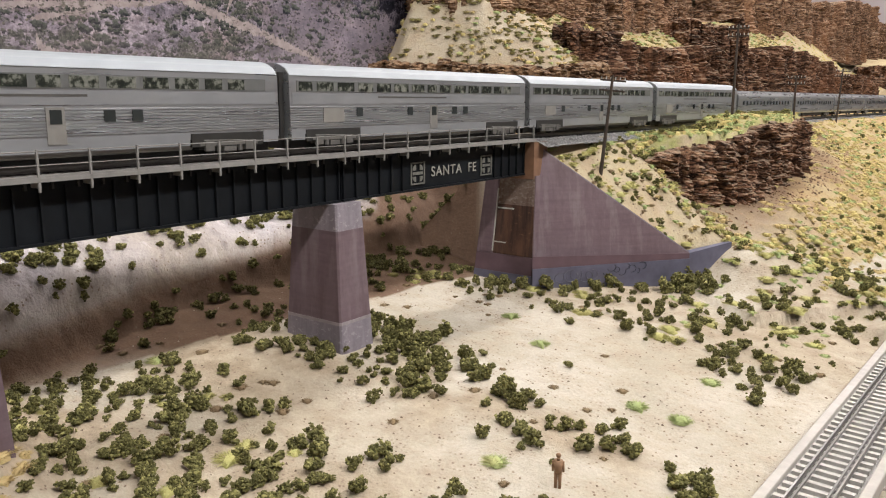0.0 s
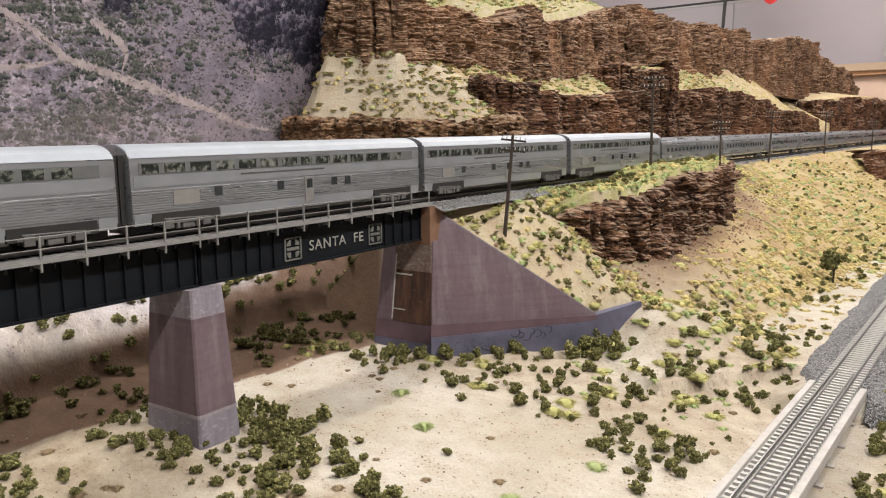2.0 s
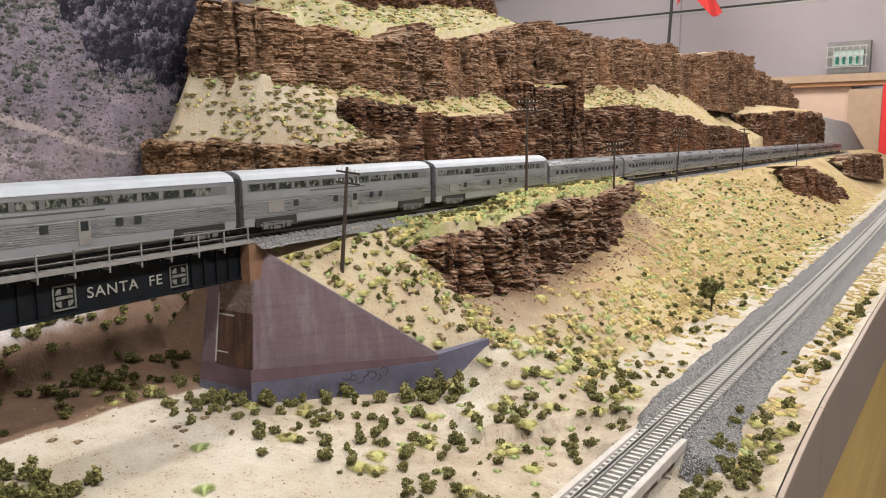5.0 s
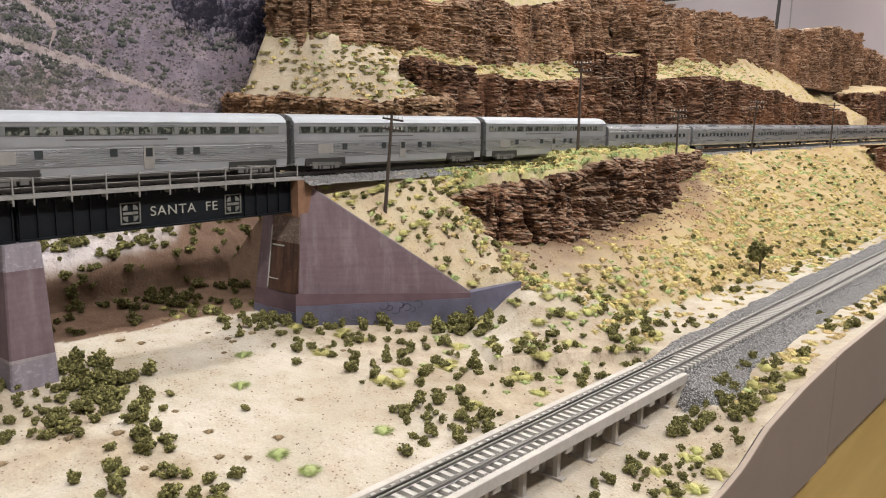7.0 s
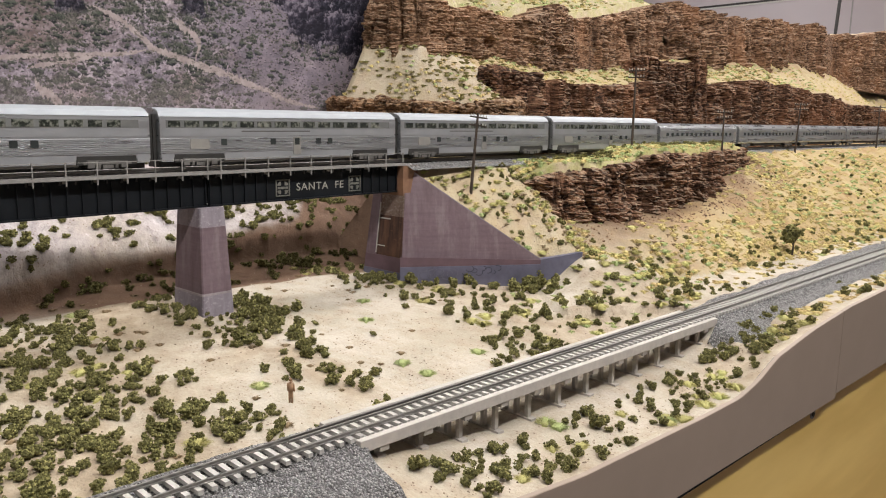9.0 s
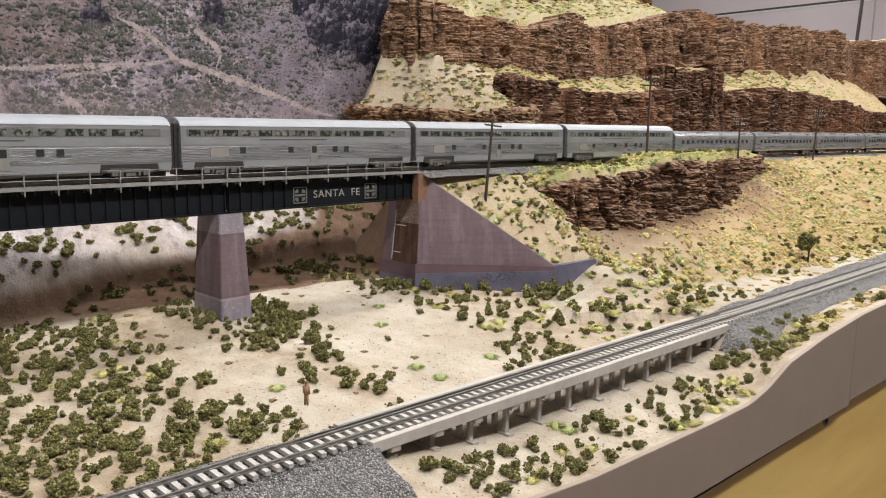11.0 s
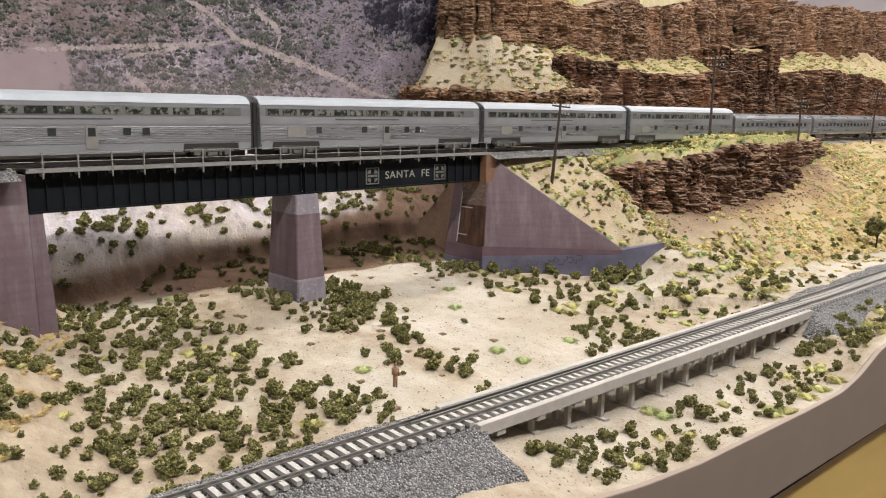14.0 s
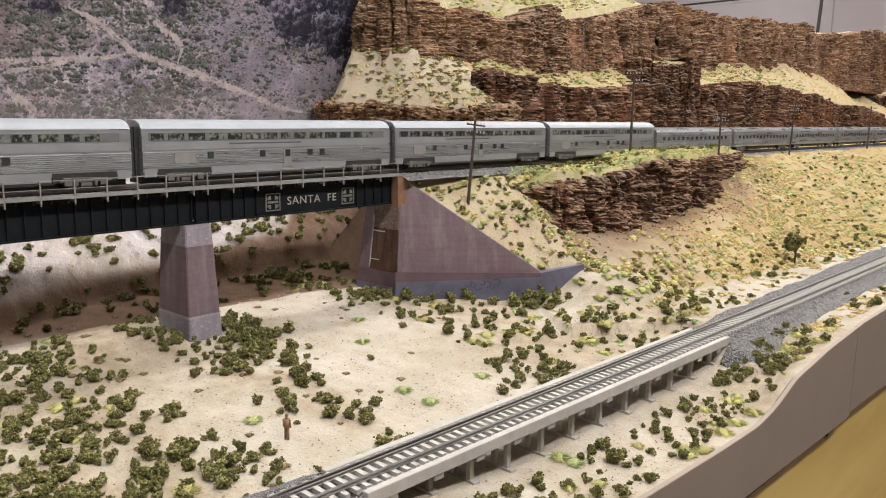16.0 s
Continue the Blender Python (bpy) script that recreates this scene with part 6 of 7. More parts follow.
def coach(seed):
    """Single-deck ribbed streamliner, lower than the two-deck cars."""
    H, W, L = 0.0475, 0.0172, 0.1475
    root = thing("passenger_car", label="single-deck ribbed stainless streamliner coach", category="train car")
    bm = bmesh.new()
    ribs = []
    for z in (0.0140, 0.0156, 0.0172, 0.0188, 0.0204, 0.0342, 0.0356):
        ribs += [(W, z), (W + 0.0004, z + 0.0003), (W + 0.0004, z + 0.0009), (W, z + 0.0012)]
    crown = []
    for x, z in arc(W, 0.0375, H, 12):
        crown += [(x, z), (x * 0.985 + 0.0002, z + 0.0005)]
    loft(bm, [(W * 0.95, 0.0100), (W, 0.0125)] + ribs + [(W, 0.0375)] + crown, -L, L)
    part("body", bm, M_STEEL, root)
    for sx in (-1, 1):
        n = 15
        for k in range(n):
            y = -L + 0.022 + 0.0172 * k
            bm = bmesh.new()
            add_box(bm, (sx * W - 0.0001, y, 0.0262), (sx * W + 0.0004, y + 0.0078, 0.0318))
            part("window", bm, M_GLASS, root)
        bm = bmesh.new()
        add_box(bm, (sx * W - 0.0001, L - 0.012, 0.0130), (sx * W + 0.0004, L - 0.005, 0.0330))
        part("door", bm, M_STEELD, root)
    bm = bmesh.new()
    add_box(bm, (-W * 0.8, -0.07, 0.0045), (W * 0.8, 0.07, 0.0105))
    part("underframe", bm, M_DARK, root, bevel=0.0008)
    for sy in (-1, 1):
        bm = bmesh.new()
        add_box(bm, (-0.0125, sy * L - 0.001, 0.0095), (0.0125, sy * (L + 0.0045), 0.0430))
        part("end_diaphragm", bm, M_DARK, root, "black end diaphragm")
        truck(root, sy * 0.108)
    return root


M_STEELD = plain("dull_grey_steel", (0.30, 0.29, 0.275), 0.5, 0.5, 0.12, 200)
M_BANDW = plain("dark_band_between_windows", (0.11, 0.105, 0.10), 0.45, 0.3, 0.25, 150)


def place_train():
    two = superliner(5)
    one = coach(7)
    first = -0.0524 - 1.5 * CAR          # car that leaves the view over the end abutment
    for k in range(15):
        s = first + CAR * k
        if s > 4.0:
            break
        src = two if k < 5 else one
        m = track_pose(s, 0, Z_RAIL)
        if k in (0, 5):
            src.matrix_world = m
            ob = src
        else:
            ob = copy_thing(src, m)
        tagged(ob, group="coaches of the train")


place_train()


# ---- plants ----
def crumb_mesh(name, seed, size, lobes, crumbs, material, flat=0.85):
    """A shrub of coarse foam crumbs: many small faceted clumps gathered in a few lobes."""
    rnd = np.random.RandomState(seed)
    base = np.array([(1, 0, 0), (-1, 0, 0), (0, 1, 0), (0, -1, 0), (0, 0, 1), (0, 0, -1)], float)
    tri = np.array([(0, 2, 4), (2, 1, 4), (1, 3, 4), (3, 0, 4), (2, 0, 5), (1, 2, 5), (3, 1, 5), (0, 3, 5)])
    V, F = [], []
    cs = [(rnd.normal(0, 0.17) * size, rnd.normal(0, 0.17) * size, (0.18 + 0.46 * rnd.rand()) * size * flat, (0.15 + 0.13 * rnd.rand()) * size) for _ in range(lobes)]
    for k in range(crumbs):
        cx, cy, cz, r = cs[rnd.randint(lobes)]
        d = rnd.normal(size=3)
        d /= np.linalg.norm(d)
        p = np.array([cx, cy, cz]) + d * r * (0.55 + 0.55 * rnd.rand())
        p[2] = max(p[2], 0.02 * size)
        a = size * (0.050 + 0.062 * rnd.rand())
        R = np.linalg.qr(rnd.normal(size=(3, 3)))[0]
        pts = (base * (0.65 + 0.7 * rnd.rand(6, 1))) @ R.T * a + p
        F.append(tri + 6 * k)
        V.append(pts)
    me = bpy.data.meshes.new(name)
    return fill_mesh(me, np.concatenate(V), np.concatenate(F), material, False)


BUSHES = [crumb_mesh("desert_bush", 100 + k, 1.0, 7 + k % 4, 280 + 40 * (k % 3), M_BUSH, 1.15) for k in range(9)]
bush_rng = random.Random(17)
bush_count = [0]


def plant_bush(x, y, size, label="dark olive-green foam desert bush on the sand", group="desert bushes"):
    ob = new("desert_bush", BUSHES[bush_rng.randrange(len(BUSHES))])
    z = ground_z(x, y) - 0.04 * size
    k = size * bush_rng.uniform(0.85, 1.15)
    ob.matrix_world = pose(x, y, z, 0, 0, bush_rng.uniform(0, 360)) @ Matrix.Diagonal((k * bush_rng.uniform(0.85, 1.15), k * bush_rng.uniform(0.85, 1.15), k * bush_rng.uniform(0.8, 1.1), 1))
    tagged(ob, label, "bush", group)
    bush_count[0] += 1


# patches: middle x, y, reach, number, size
PATCHES_WASH = [
    (-0.232, 0.536, 0.0, 1, 0.010), (-0.358, 0.459, 0.016, 3, 0.018), (-0.325, 0.472, 0.016, 4, 0.021), (-0.288, 0.479, 0.015, 3, 0.018), (-0.270, 0.432, 0.018, 4, 0.017),
    (-0.238, 0.462, 0.014, 3, 0.017), (-0.206, 0.458, 0.014, 3, 0.016), (-0.172, 0.451, 0.014, 3, 0.017), (-0.146, 0.460, 0.012, 3, 0.017), (-0.200, 0.412, 0.018, 3, 0.014),
    (-0.338, 0.400, 0.018, 7, 0.012), (-0.316, 0.422, 0.014, 6, 0.012), (-0.300, 0.446, 0.014, 5, 0.017), (-0.364, 0.392, 0.008, 5, 0.013), (-0.345, 0.396, 0.008, 5, 0.013), (-0.400, 0.408, 0.008, 3, 0.011), (-0.330, 0.458, 0.012, 4, 0.022), (-0.428, 0.402, 0.012, 4, 0.012), (-0.440, 0.425, 0.012, 3, 0.011),
    (-0.106, 0.462, 0.010, 3, 0.018), (-0.335, 0.378, 0.016, 3, 0.014), (-0.300, 0.392, 0.018, 4, 0.014), (-0.258, 0.368, 0.016, 2, 0.013), (-0.276, 0.405, 0.01, 2, 0.013),
]
PATCHES_LEFT = [
    (-0.400, 0.240, 0.025, 7, 0.016), (-0.380, 0.285, 0.025, 6, 0.015), (-0.330, 0.290, 0.028, 8, 0.016), (-0.325, 0.235, 0.028, 8, 0.017), (-0.285, 0.265, 0.030, 9, 0.017), (-0.250, 0.300, 0.022, 4, 0.015),
    (-0.216, 0.291, 0.020, 5, 0.016), (-0.174, 0.297, 0.018, 5, 0.017), (-0.155, 0.322, 0.018, 5, 0.018), (-0.142, 0.348, 0.014, 4, 0.019), (-0.112, 0.358, 0.014, 4, 0.015), (-0.086, 0.368, 0.012, 4, 0.013),
    (-0.235, 0.225, 0.030, 8, 0.016), (-0.190, 0.235, 0.026, 7, 0.016), (-0.140, 0.245, 0.026, 7, 0.016), (-0.105, 0.255, 0.020, 5, 0.015), (-0.170, 0.190, 0.025, 6, 0.016), (-0.110, 0.200, 0.025, 6, 0.016),
]
PATCHES_FOOT = [
    (-0.276, 0.803, 0.008, 4, 0.024), (-0.258, 0.812, 0.008, 2, 0.016),
    (-0.430, 0.612, 0.018, 4, 0.016), (-0.395, 0.640, 0.016, 4, 0.017), (-0.345, 0.646, 0.014, 3, 0.013), (-0.298, 0.652, 0.016, 4, 0.013), (-0.245, 0.660, 0.018, 4, 0.013), (-0.310, 0.690, 0.014, 3, 0.012),
    (-0.258, 0.700, 0.018, 4, 0.013), (-0.215, 0.690, 0.016, 3, 0.013), (-0.160, 0.645, 0.014, 4, 0.014), (-0.122, 0.626, 0.014, 4, 0.014), (-0.165, 0.690, 0.014, 3, 0.013), (-0.125, 0.672, 0.014, 4, 0.013),
    (-0.200, 0.730, 0.020, 5, 0.013), (-0.245, 0.752, 0.016, 3, 0.013), (-0.150, 0.758, 0.022, 4, 0.012), (-0.122, 0.800, 0.022, 5, 0.012), (-0.160, 0.850, 0.030, 5, 0.012), (-0.150, 0.905, 0.030, 5, 0.012),
]
PATCHES_FOOT += [(-0.388 + 0.0150 * k, 0.644 + 0.0190 * k, 0.007, 2, 0.0145) for k in range(7)]
PATCHES_EDGE = [
    (-0.031, 0.456, 0.004, 1, 0.014), (0.030, 0.448, 0.014, 3, 0.013), (0.044, 0.474, 0.010, 2, 0.014), (0.006, 0.578, 0.008, 2, 0.015), (-0.012, 0.570, 0.006, 2, 0.012), (0.038, 0.537, 0.012, 3, 0.012),
    (0.040, 0.571, 0.008, 2, 0.010), (-0.007, 0.681, 0.012, 3, 0.012), (0.012, 0.695, 0.014, 3, 0.012), (-0.026, 0.775, 0.014, 4, 0.014), (-0.026, 0.852, 0.012, 4, 0.014), (-0.046, 0.913, 0.010, 2, 0.014), (0.028, 0.630, 0.010, 3, 0.010),
    (0.000, 0.436, 0.020, 4, 0.013), (0.022, 0.452, 0.020, 4, 0.012), (0.036, 0.428, 0.014, 3, 0.012), (-0.010, 0.465, 0.010, 2, 0.013), (0.030, 0.480, 0.012, 3, 0.013),
    (0.000, 0.838, 0.012, 5, 0.016), (0.012, 0.825, 0.010, 3, 0.012),
    (-0.005, 0.640, 0.014, 3, 0.011), (0.018, 0.655, 0.016, 4, 0.012), (-0.012, 0.720, 0.014, 4, 0.012), (0.010, 0.735, 0.016, 4, 0.011), (-0.022, 0.800, 0.012, 4, 0.013), (0.016, 0.780, 0.014, 3, 0.011), (0.030, 0.505, 0.012, 2, 0.012), (0.000, 0.500, 0.010, 2, 0.012),
    (0.016, 0.405, 0.024, 4, 0.013), (0.005, 0.900, 0.014, 3, 0.011), (-0.012, 1.120, 0.030, 4, 0.010),
]
CHANNEL = ((-0.431, 0.346), (-0.377, 0.356), (-0.340, 0.361), (-0.300, 0.369), (-0.246, 0.376))


def in_channel(x, y):
    """Bare sand of the shallow channel that runs past the pier."""
    for (ax, ay), (bx, by) in zip(CHANNEL[:-1], CHANNEL[1:]):
        k = max(0.0, min(1.0, ((x - ax) * (bx - ax) + (y - ay) * (by - ay)) / ((bx - ax) ** 2 + (by - ay) ** 2)))
        if math.hypot(x - ax - k * (bx - ax), y - ay - k * (by - ay)) < 0.019:
            return True
    return False


SCRUB, PLANTED = [], []
for patches in (PATCHES_WASH, PATCHES_LEFT, PATCHES_FOOT, PATCHES_EDGE):
    for cx, cy, reach, n, size in patches:
        for j in range(n):
            a = 6.2832 * (j + bush_rng.uniform(-0.35, 0.35)) / n
            r = reach * bush_rng.uniform(0.35, 1.25) if n > 1 else 0
            size_j = size * bush_rng.uniform(0.5, 0.92) * (0.78 if patches is PATCHES_LEFT else 1.08 if patches is PATCHES_FOOT else 0.95)
            x, y = cx + r * math.cos(a), cy + r * math.sin(a)
            for _ in range(14):
                if all(math.hypot(x - u, y - w) > 0.56 * (size_j + v) for u, w, v in PLANTED):
                    break
                a, r = bush_rng.uniform(0, 6.2832), reach * bush_rng.uniform(0.2, 1.7)
                x, y = cx + r * math.cos(a), cy + r * math.sin(a)
            x = min(x, float(fascia_x(y)) - 0.007)
            if abs(x - float(near_x(y))) < 0.034:
                x = float(near_x(y)) + (0.036 if x > float(near_x(y)) else -0.036)
            if in_channel(x, y):
                continue
            PLANTED.append((x, y, size_j))
            plant_bush(x, y, size_j)
            for _ in range(1 if n > 1 else 0):
                a, r = bush_rng.uniform(0, 6.2832), (reach + 0.006) * bush_rng.uniform(0.3, 2.0)
                SCRUB.append((cx + r * math.cos(a), cy + r * math.sin(a), size * bush_rng.uniform(0.3, 0.75)))


for x, y, size in ((-0.288, 0.831, 0.017), (-0.294, 0.822, 0.014), (-0.281, 0.838, 0.012)):
    plant_bush(x, y, size)


def joined_bushes(name, label, pts):
    V, F, base = [], [], 0
    rnd = np.random.RandomState(len(pts))
    P = np.asarray(pts)
    P = P[(P[:, 0] < fascia_x(P[:, 1]) - 0.009) & (np.abs(P[:, 0] - near_x(P[:, 1])) > 0.032)]
    Z = ground_height(P[:, 0], P[:, 1])
    for (x, y, r), z in zip(P, Z):
        me = BUSHES[rnd.randint(len(BUSHES))]
        v = np.zeros(len(me.vertices) * 3, np.float32)
        me.vertices.foreach_get("co", v)
        f = np.zeros(len(me.loops), np.int32)
        me.loops.foreach_get("vertex_index", f)
        few = (len(v) // 18) // (2 if r > 0.010 else 3)
        v, f = v.reshape(-1, 6, 3)[:few], f.reshape(-1, 3)[:few * 8]
        mid = v.mean(1, keepdims=True)
        v = ((v - mid) * 1.4 + mid).reshape(-1, 3)
        a = rnd.rand() * 6.2832
        c, s = math.cos(a), math.sin(a)
        v = v @ np.array([[c, s, 0], [-s, c, 0], [0, 0, 0.9]]) * r
        V.append(v + (x, y, z - 0.06 * r))
        F.append(f + base)
        base += len(v)
    me = bpy.data.meshes.new(name)
    fill_mesh(me, np.concatenate(V), np.concatenate(F), M_BUSH)
    tagged(new(name, me), label, "bushes", kind="stuff")


def scatter_tufts(name, label, material, pts, height, blades=26):
    """Soft round tufts, joined: a lumpy cushion each, with short fibres standing out of it."""
    blades = int(blades * 3.2)
    rnd = np.random.RandomState(len(pts) + blades)
    V, F, base = [], [], 0
    P = np.asarray(pts)
    Z = ground_height(P[:, 0], P[:, 1])
    na, rings = 9, 4
    ang = np.arange(na) * 2 * np.pi / na
    quad = []
    for i in range(rings - 1):
        for j in range(na):
            p, q = i * na + j, i * na + (j + 1) % na
            quad += [(p, q, q + na), (p, q + na, p + na)]
    top = rings * na
    quad += [((rings - 1) * na + j, (rings - 1) * na + (j + 1) % na, top) for j in range(na)]
    quad = np.array(quad)
    for (x, y, r), z0 in zip(P, Z):
        h = 0.80 * height * r / 0.006
        el = np.array([0.0, 0.40, 0.82, 1.22])[:, None] + rnd.normal(0, 0.07, (rings, na))
        rr = r * 0.52 * (0.75 + 0.36 * rnd.rand(rings, na)) * (0.8 + 0.4 * rnd.rand(na))
        cx = np.cos(el) * rr * np.cos(ang + rnd.rand())
        cy = np.cos(el) * rr * np.sin(ang)
        cz = np.sin(el) * h * 0.72 * (0.85 + 0.35 * rnd.rand(rings, na)) - np.array([0.0016, 0, 0, 0])[:, None]
        dome = np.concatenate([np.stack([cx, cy, cz], -1).reshape(-1, 3), [(0, 0, h * 0.76)]])
        F.append(quad + base)
        V.append(dome + (x, y, z0))
        base += len(dome)
        th, e = rnd.rand(blades) * 6.2832, np.arcsin(0.2 + 0.8 * rnd.rand(blades))
        d = np.stack([np.cos(e) * np.cos(th) * r * 0.84, np.cos(e) * np.sin(th) * r * 0.84, np.sin(e) * h], -1)
        side = rnd.normal(0, 1, (blades, 3))
        side *= (0.00024 / np.linalg.norm(side, axis=1))[:, None]
        tip = d * (0.82 + 0.26 * rnd.rand(blades))[:, None]
        v = np.stack([d * 0.45 - side, d * 0.45 + side, tip], 1).reshape(-1, 3)
        F.append(np.arange(blades * 3).reshape(-1, 3) + base)
        V.append(v + (x, y, z0))
        base += blades * 3
    me = bpy.data.meshes.new(name)
    fill_mesh(me, np.concatenate(V), np.concatenate(F), material, True)
    tagged(new(name, me), label, "grass", kind="stuff")


def tuft_points(n, seed, x0, x1, y0, y1, keep, r0=0.004, r1=0.008):
    rnd = np.random.RandomState(seed)
    out = []
    while len(out) < n:
        x, y = x0 + (x1 - x0) * rnd.rand(400), y0 + (y1 - y0) * rnd.rand(400)
        ok = keep(x, y)
        for a, b in zip(x[ok], y[ok]):
            out.append((a, b, r0 + (r1 - r0) * rnd.rand()))
    return out[:n]


def on_hill(x, y):
    z = ground_height(x, y)
    zx = ground_height(x + 0.006, y)
    s = (x - B0[0]) * BD[0] + (y - B0[1]) * BD[1]
    n = (x - B0[0]) * BN[0] + (y - B0[1]) * BN[1]
    bare = poly_dist(x, y, OUTCROP)[0]
    clear = ~((bare > -0.055) & (bare < 0.022) & (y > 0.92) & (y < 1.5)) | (vnoise(x * 70, y * 70, 78) > 0.72)
    return clear & (n - upper_off(s) > 0.03) & (z > 0.138) & (np.abs(z - zx) < 0.0098) & (x < near_x(y) - 0.055) & ((y > 0.9) | (z > 0.165))


def on_terrace(x, y):
    z = ground_height(x, y)
    zx = ground_height(x + 0.008, y)
    return (z > 0.34) & (np.abs(z - zx) < 0.012)


def on_mound(x, y):
    z = ground_height(x, y)
    return (z > 0.140) & (z < 0.22) & (x > -0.34)


def edge_strip(x, y):
    return (x > near_x(y) + 0.048) & (x < fascia_x(y) - 0.011)


MOUND = tuft_points(70, 113, -0.38, -0.10, 0.05, 0.24, on_mound, 0.007, 0.012) + tuft_points(120, 12, -0.36, -0.08, 0.02, 0.21, on_mound, 0.0045, 0.008) + tuft_points(300, 13, -0.14, 0.03, 0.93, 2.6, edge_strip, 0.005, 0.010)


def in_bank(x, y):
    z = ground_height(x, y)
    return (z > 0.150) & (z < 0.285) & (x < -0.44) & (y > 0.15) & (y < 0.78) & (x > back_x(y) + 0.03)


def upper_side_far(x, y):
    s = (x - B0[0]) * BD[0] + (y - B0[1]) * BD[1]
    n = (x - B0[0]) * BN[0] + (y - B0[1]) * BN[1]
    q = n - upper_off(s)
    return (q > 0.03) & (q < 0.075) & (ground_height(x, y) > 0.245)


def at_foot(x, y):
    """Open sand between the wing wall, the hill and the near track, thinner towards the wash."""
    z = ground_height(x, y)
    thin = vnoise(x * 60, y * 60, 71) < sstep(0.56, 0.86, y - 0.4 * (x + 0.25))
    return (z < 0.170) & (x < near_x(y) - 0.045) & (x > -0.40 + 0.55 * np.clip(y - 0.64, 0, 1) + 0.015) & thin


def near_strip(x, y):
    return (x < near_x(y) - 0.043) & (x > near_x(y) - 0.12) & (ground_height(x, y) < 0.16)


def on_left(x, y):
    thin = vnoise(x * 45, y * 45, 72) < 0.25 + 0.75 * sstep(0.37, 0.27, y + 0.3 * (x + 0.25))
    return (x < near_x(y) - 0.06) & (ground_height(x, y) < 0.16) & thin & (y + 0.35 * (x + 0.15) < 0.37)


def on_brown(x, y):
    z = ground_height(x, y)
    return (z > 0.142) & (z < 0.215) & (x < -0.44) & (y > 0.15) & (y < 0.74) & (x > back_x(y) + 0.03)


joined_bushes("low_scrub", "small low olive scrub between the desert bushes", [p for p in SCRUB + tuft_points(360, 63, -0.42, -0.07, 0.10, 0.38, on_left, 0.0045, 0.0115) if not in_channel(p[0], p[1])] + tuft_points(60, 64, -0.30, -0.1, 0.9, 1.7, near_strip, 0.006, 0.011) + tuft_points(70, 51, -0.38, -0.08, 0.60, 1.0, at_foot, 0.006, 0.011))
joined_bushes("bank_bushes", "olive-brown bushes clinging to the pinkish bank", tuft_points(300, 5, -0.66, -0.44, 0.12, 0.76, in_bank, 0.0055, 0.0135) + tuft_points(130, 55, -0.60, -0.44, 0.15, 0.74, on_brown, 0.006, 0.011) + tuft_points(75, 155, -0.62, -0.44, 0.50, 0.76, in_bank, 0.007, 0.013))
joined_bushes("hill_bushes", "small dark olive bushes dotted over the hillside", tuft_points(55, 91, -0.46, -0.33, 0.80, 1.5, upper_side_far, 0.006, 0.011) + tuft_points(300, 6, -0.46, -0.12, 0.66, 2.6, on_hill, 0.005, 0.0095) + tuft_points(55, 61, -0.40, -0.27, 0.66, 0.93, on_hill, 0.005, 0.009) + tuft_points(26, 14, -0.34, -0.08, 0.05, 0.21, on_mound, 0.009, 0.016) + tuft_points(40, 52, -0.03, 0.03, 0.84, 1.6, edge_strip, 0.006, 0.012))
scatter_tufts("apron_tufts", "small round olive-brown tufts dotted over the rock terraces", M_TUFT_A, tuft_points(300, 8, -0.72, -0.48, 0.78, 1.04, on_terrace, 0.006, 0.0095) + tuft_points(420, 9, -0.95, -0.50, 0.9, 2.6, on_terrace, 0.006, 0.009), 0.0023, 56)
WALL_TUFTS = [(-0.372 + 0.54 * k * 0.1 - 0.018, 0.705 + 0.88 * k * 0.1 + 0.004, r) for k, r in ((0.02, 0.012), (0.10, 0.010), (0.22, 0.012), (0.34, 0.011), (0.62, 0.008))]
YELLOW = tuft_points(260, 15, -0.14, 0.03, 0.83, 2.6, edge_strip, 0.006, 0.011) + tuft_points(1150, 1, -0.50, -0.1, 0.88, 3.4, on_hill, 0.007, 0.0145) + tuft_points(260, 65, -0.34, -0.1, 0.88, 2.6, near_strip, 0.0055, 0.0105) + tuft_points(16, 21, -0.42, -0.27, 0.68, 0.9, on_hill, 0.006, 0.0095)
scatter_tufts("foot_tufts", "flat fuzzy yellow-green grass tufts on the sand at the hill's foot", M_TUFT_L, WALL_TUFTS + tuft_points(38, 53, -0.38, -0.08, 0.60, 1.0, at_foot, 0.009, 0.0145) + tuft_points(75, 153, -0.42, -0.2, 0.66, 1.0, on_hill, 0.008, 0.0145), 0.0019, 100)
YELLOW += tuft_points(300, 215, -0.44, -0.14, 0.90, 1.7, on_hill, 0.007, 0.0135)
scatter_tufts("yellow_tufts", "straw-yellow grass tufts over the hillside", M_TUFT_Y, YELLOW, 0.0021, 60)
scatter_tufts("green_tufts", "fresh green grass tufts over the hillside", M_TUFT_G, tuft_points(520, 2, -0.46, -0.1, 0.66, 2.2, on_hill, 0.006, 0.013) + tuft_points(60, 54, -0.38, -0.08, 0.62, 1.0, at_foot, 0.005, 0.009), 0.0023, 56)
scatter_tufts("dry_tufts", "dry orange-brown grass tufts over the hillside", M_TUFT_O, tuft_points(1000, 3, -0.46, -0.1, 0.85, 2.9, on_hill, 0.005, 0.0100) + tuft_points(380, 203, -0.44, -0.14, 0.90, 1.7, on_hill, 0.006, 0.0115) + tuft_points(120, 66, -0.34, -0.1, 0.88, 2.4, near_strip, 0.005, 0.009) + MOUND, 0.0024, 50)


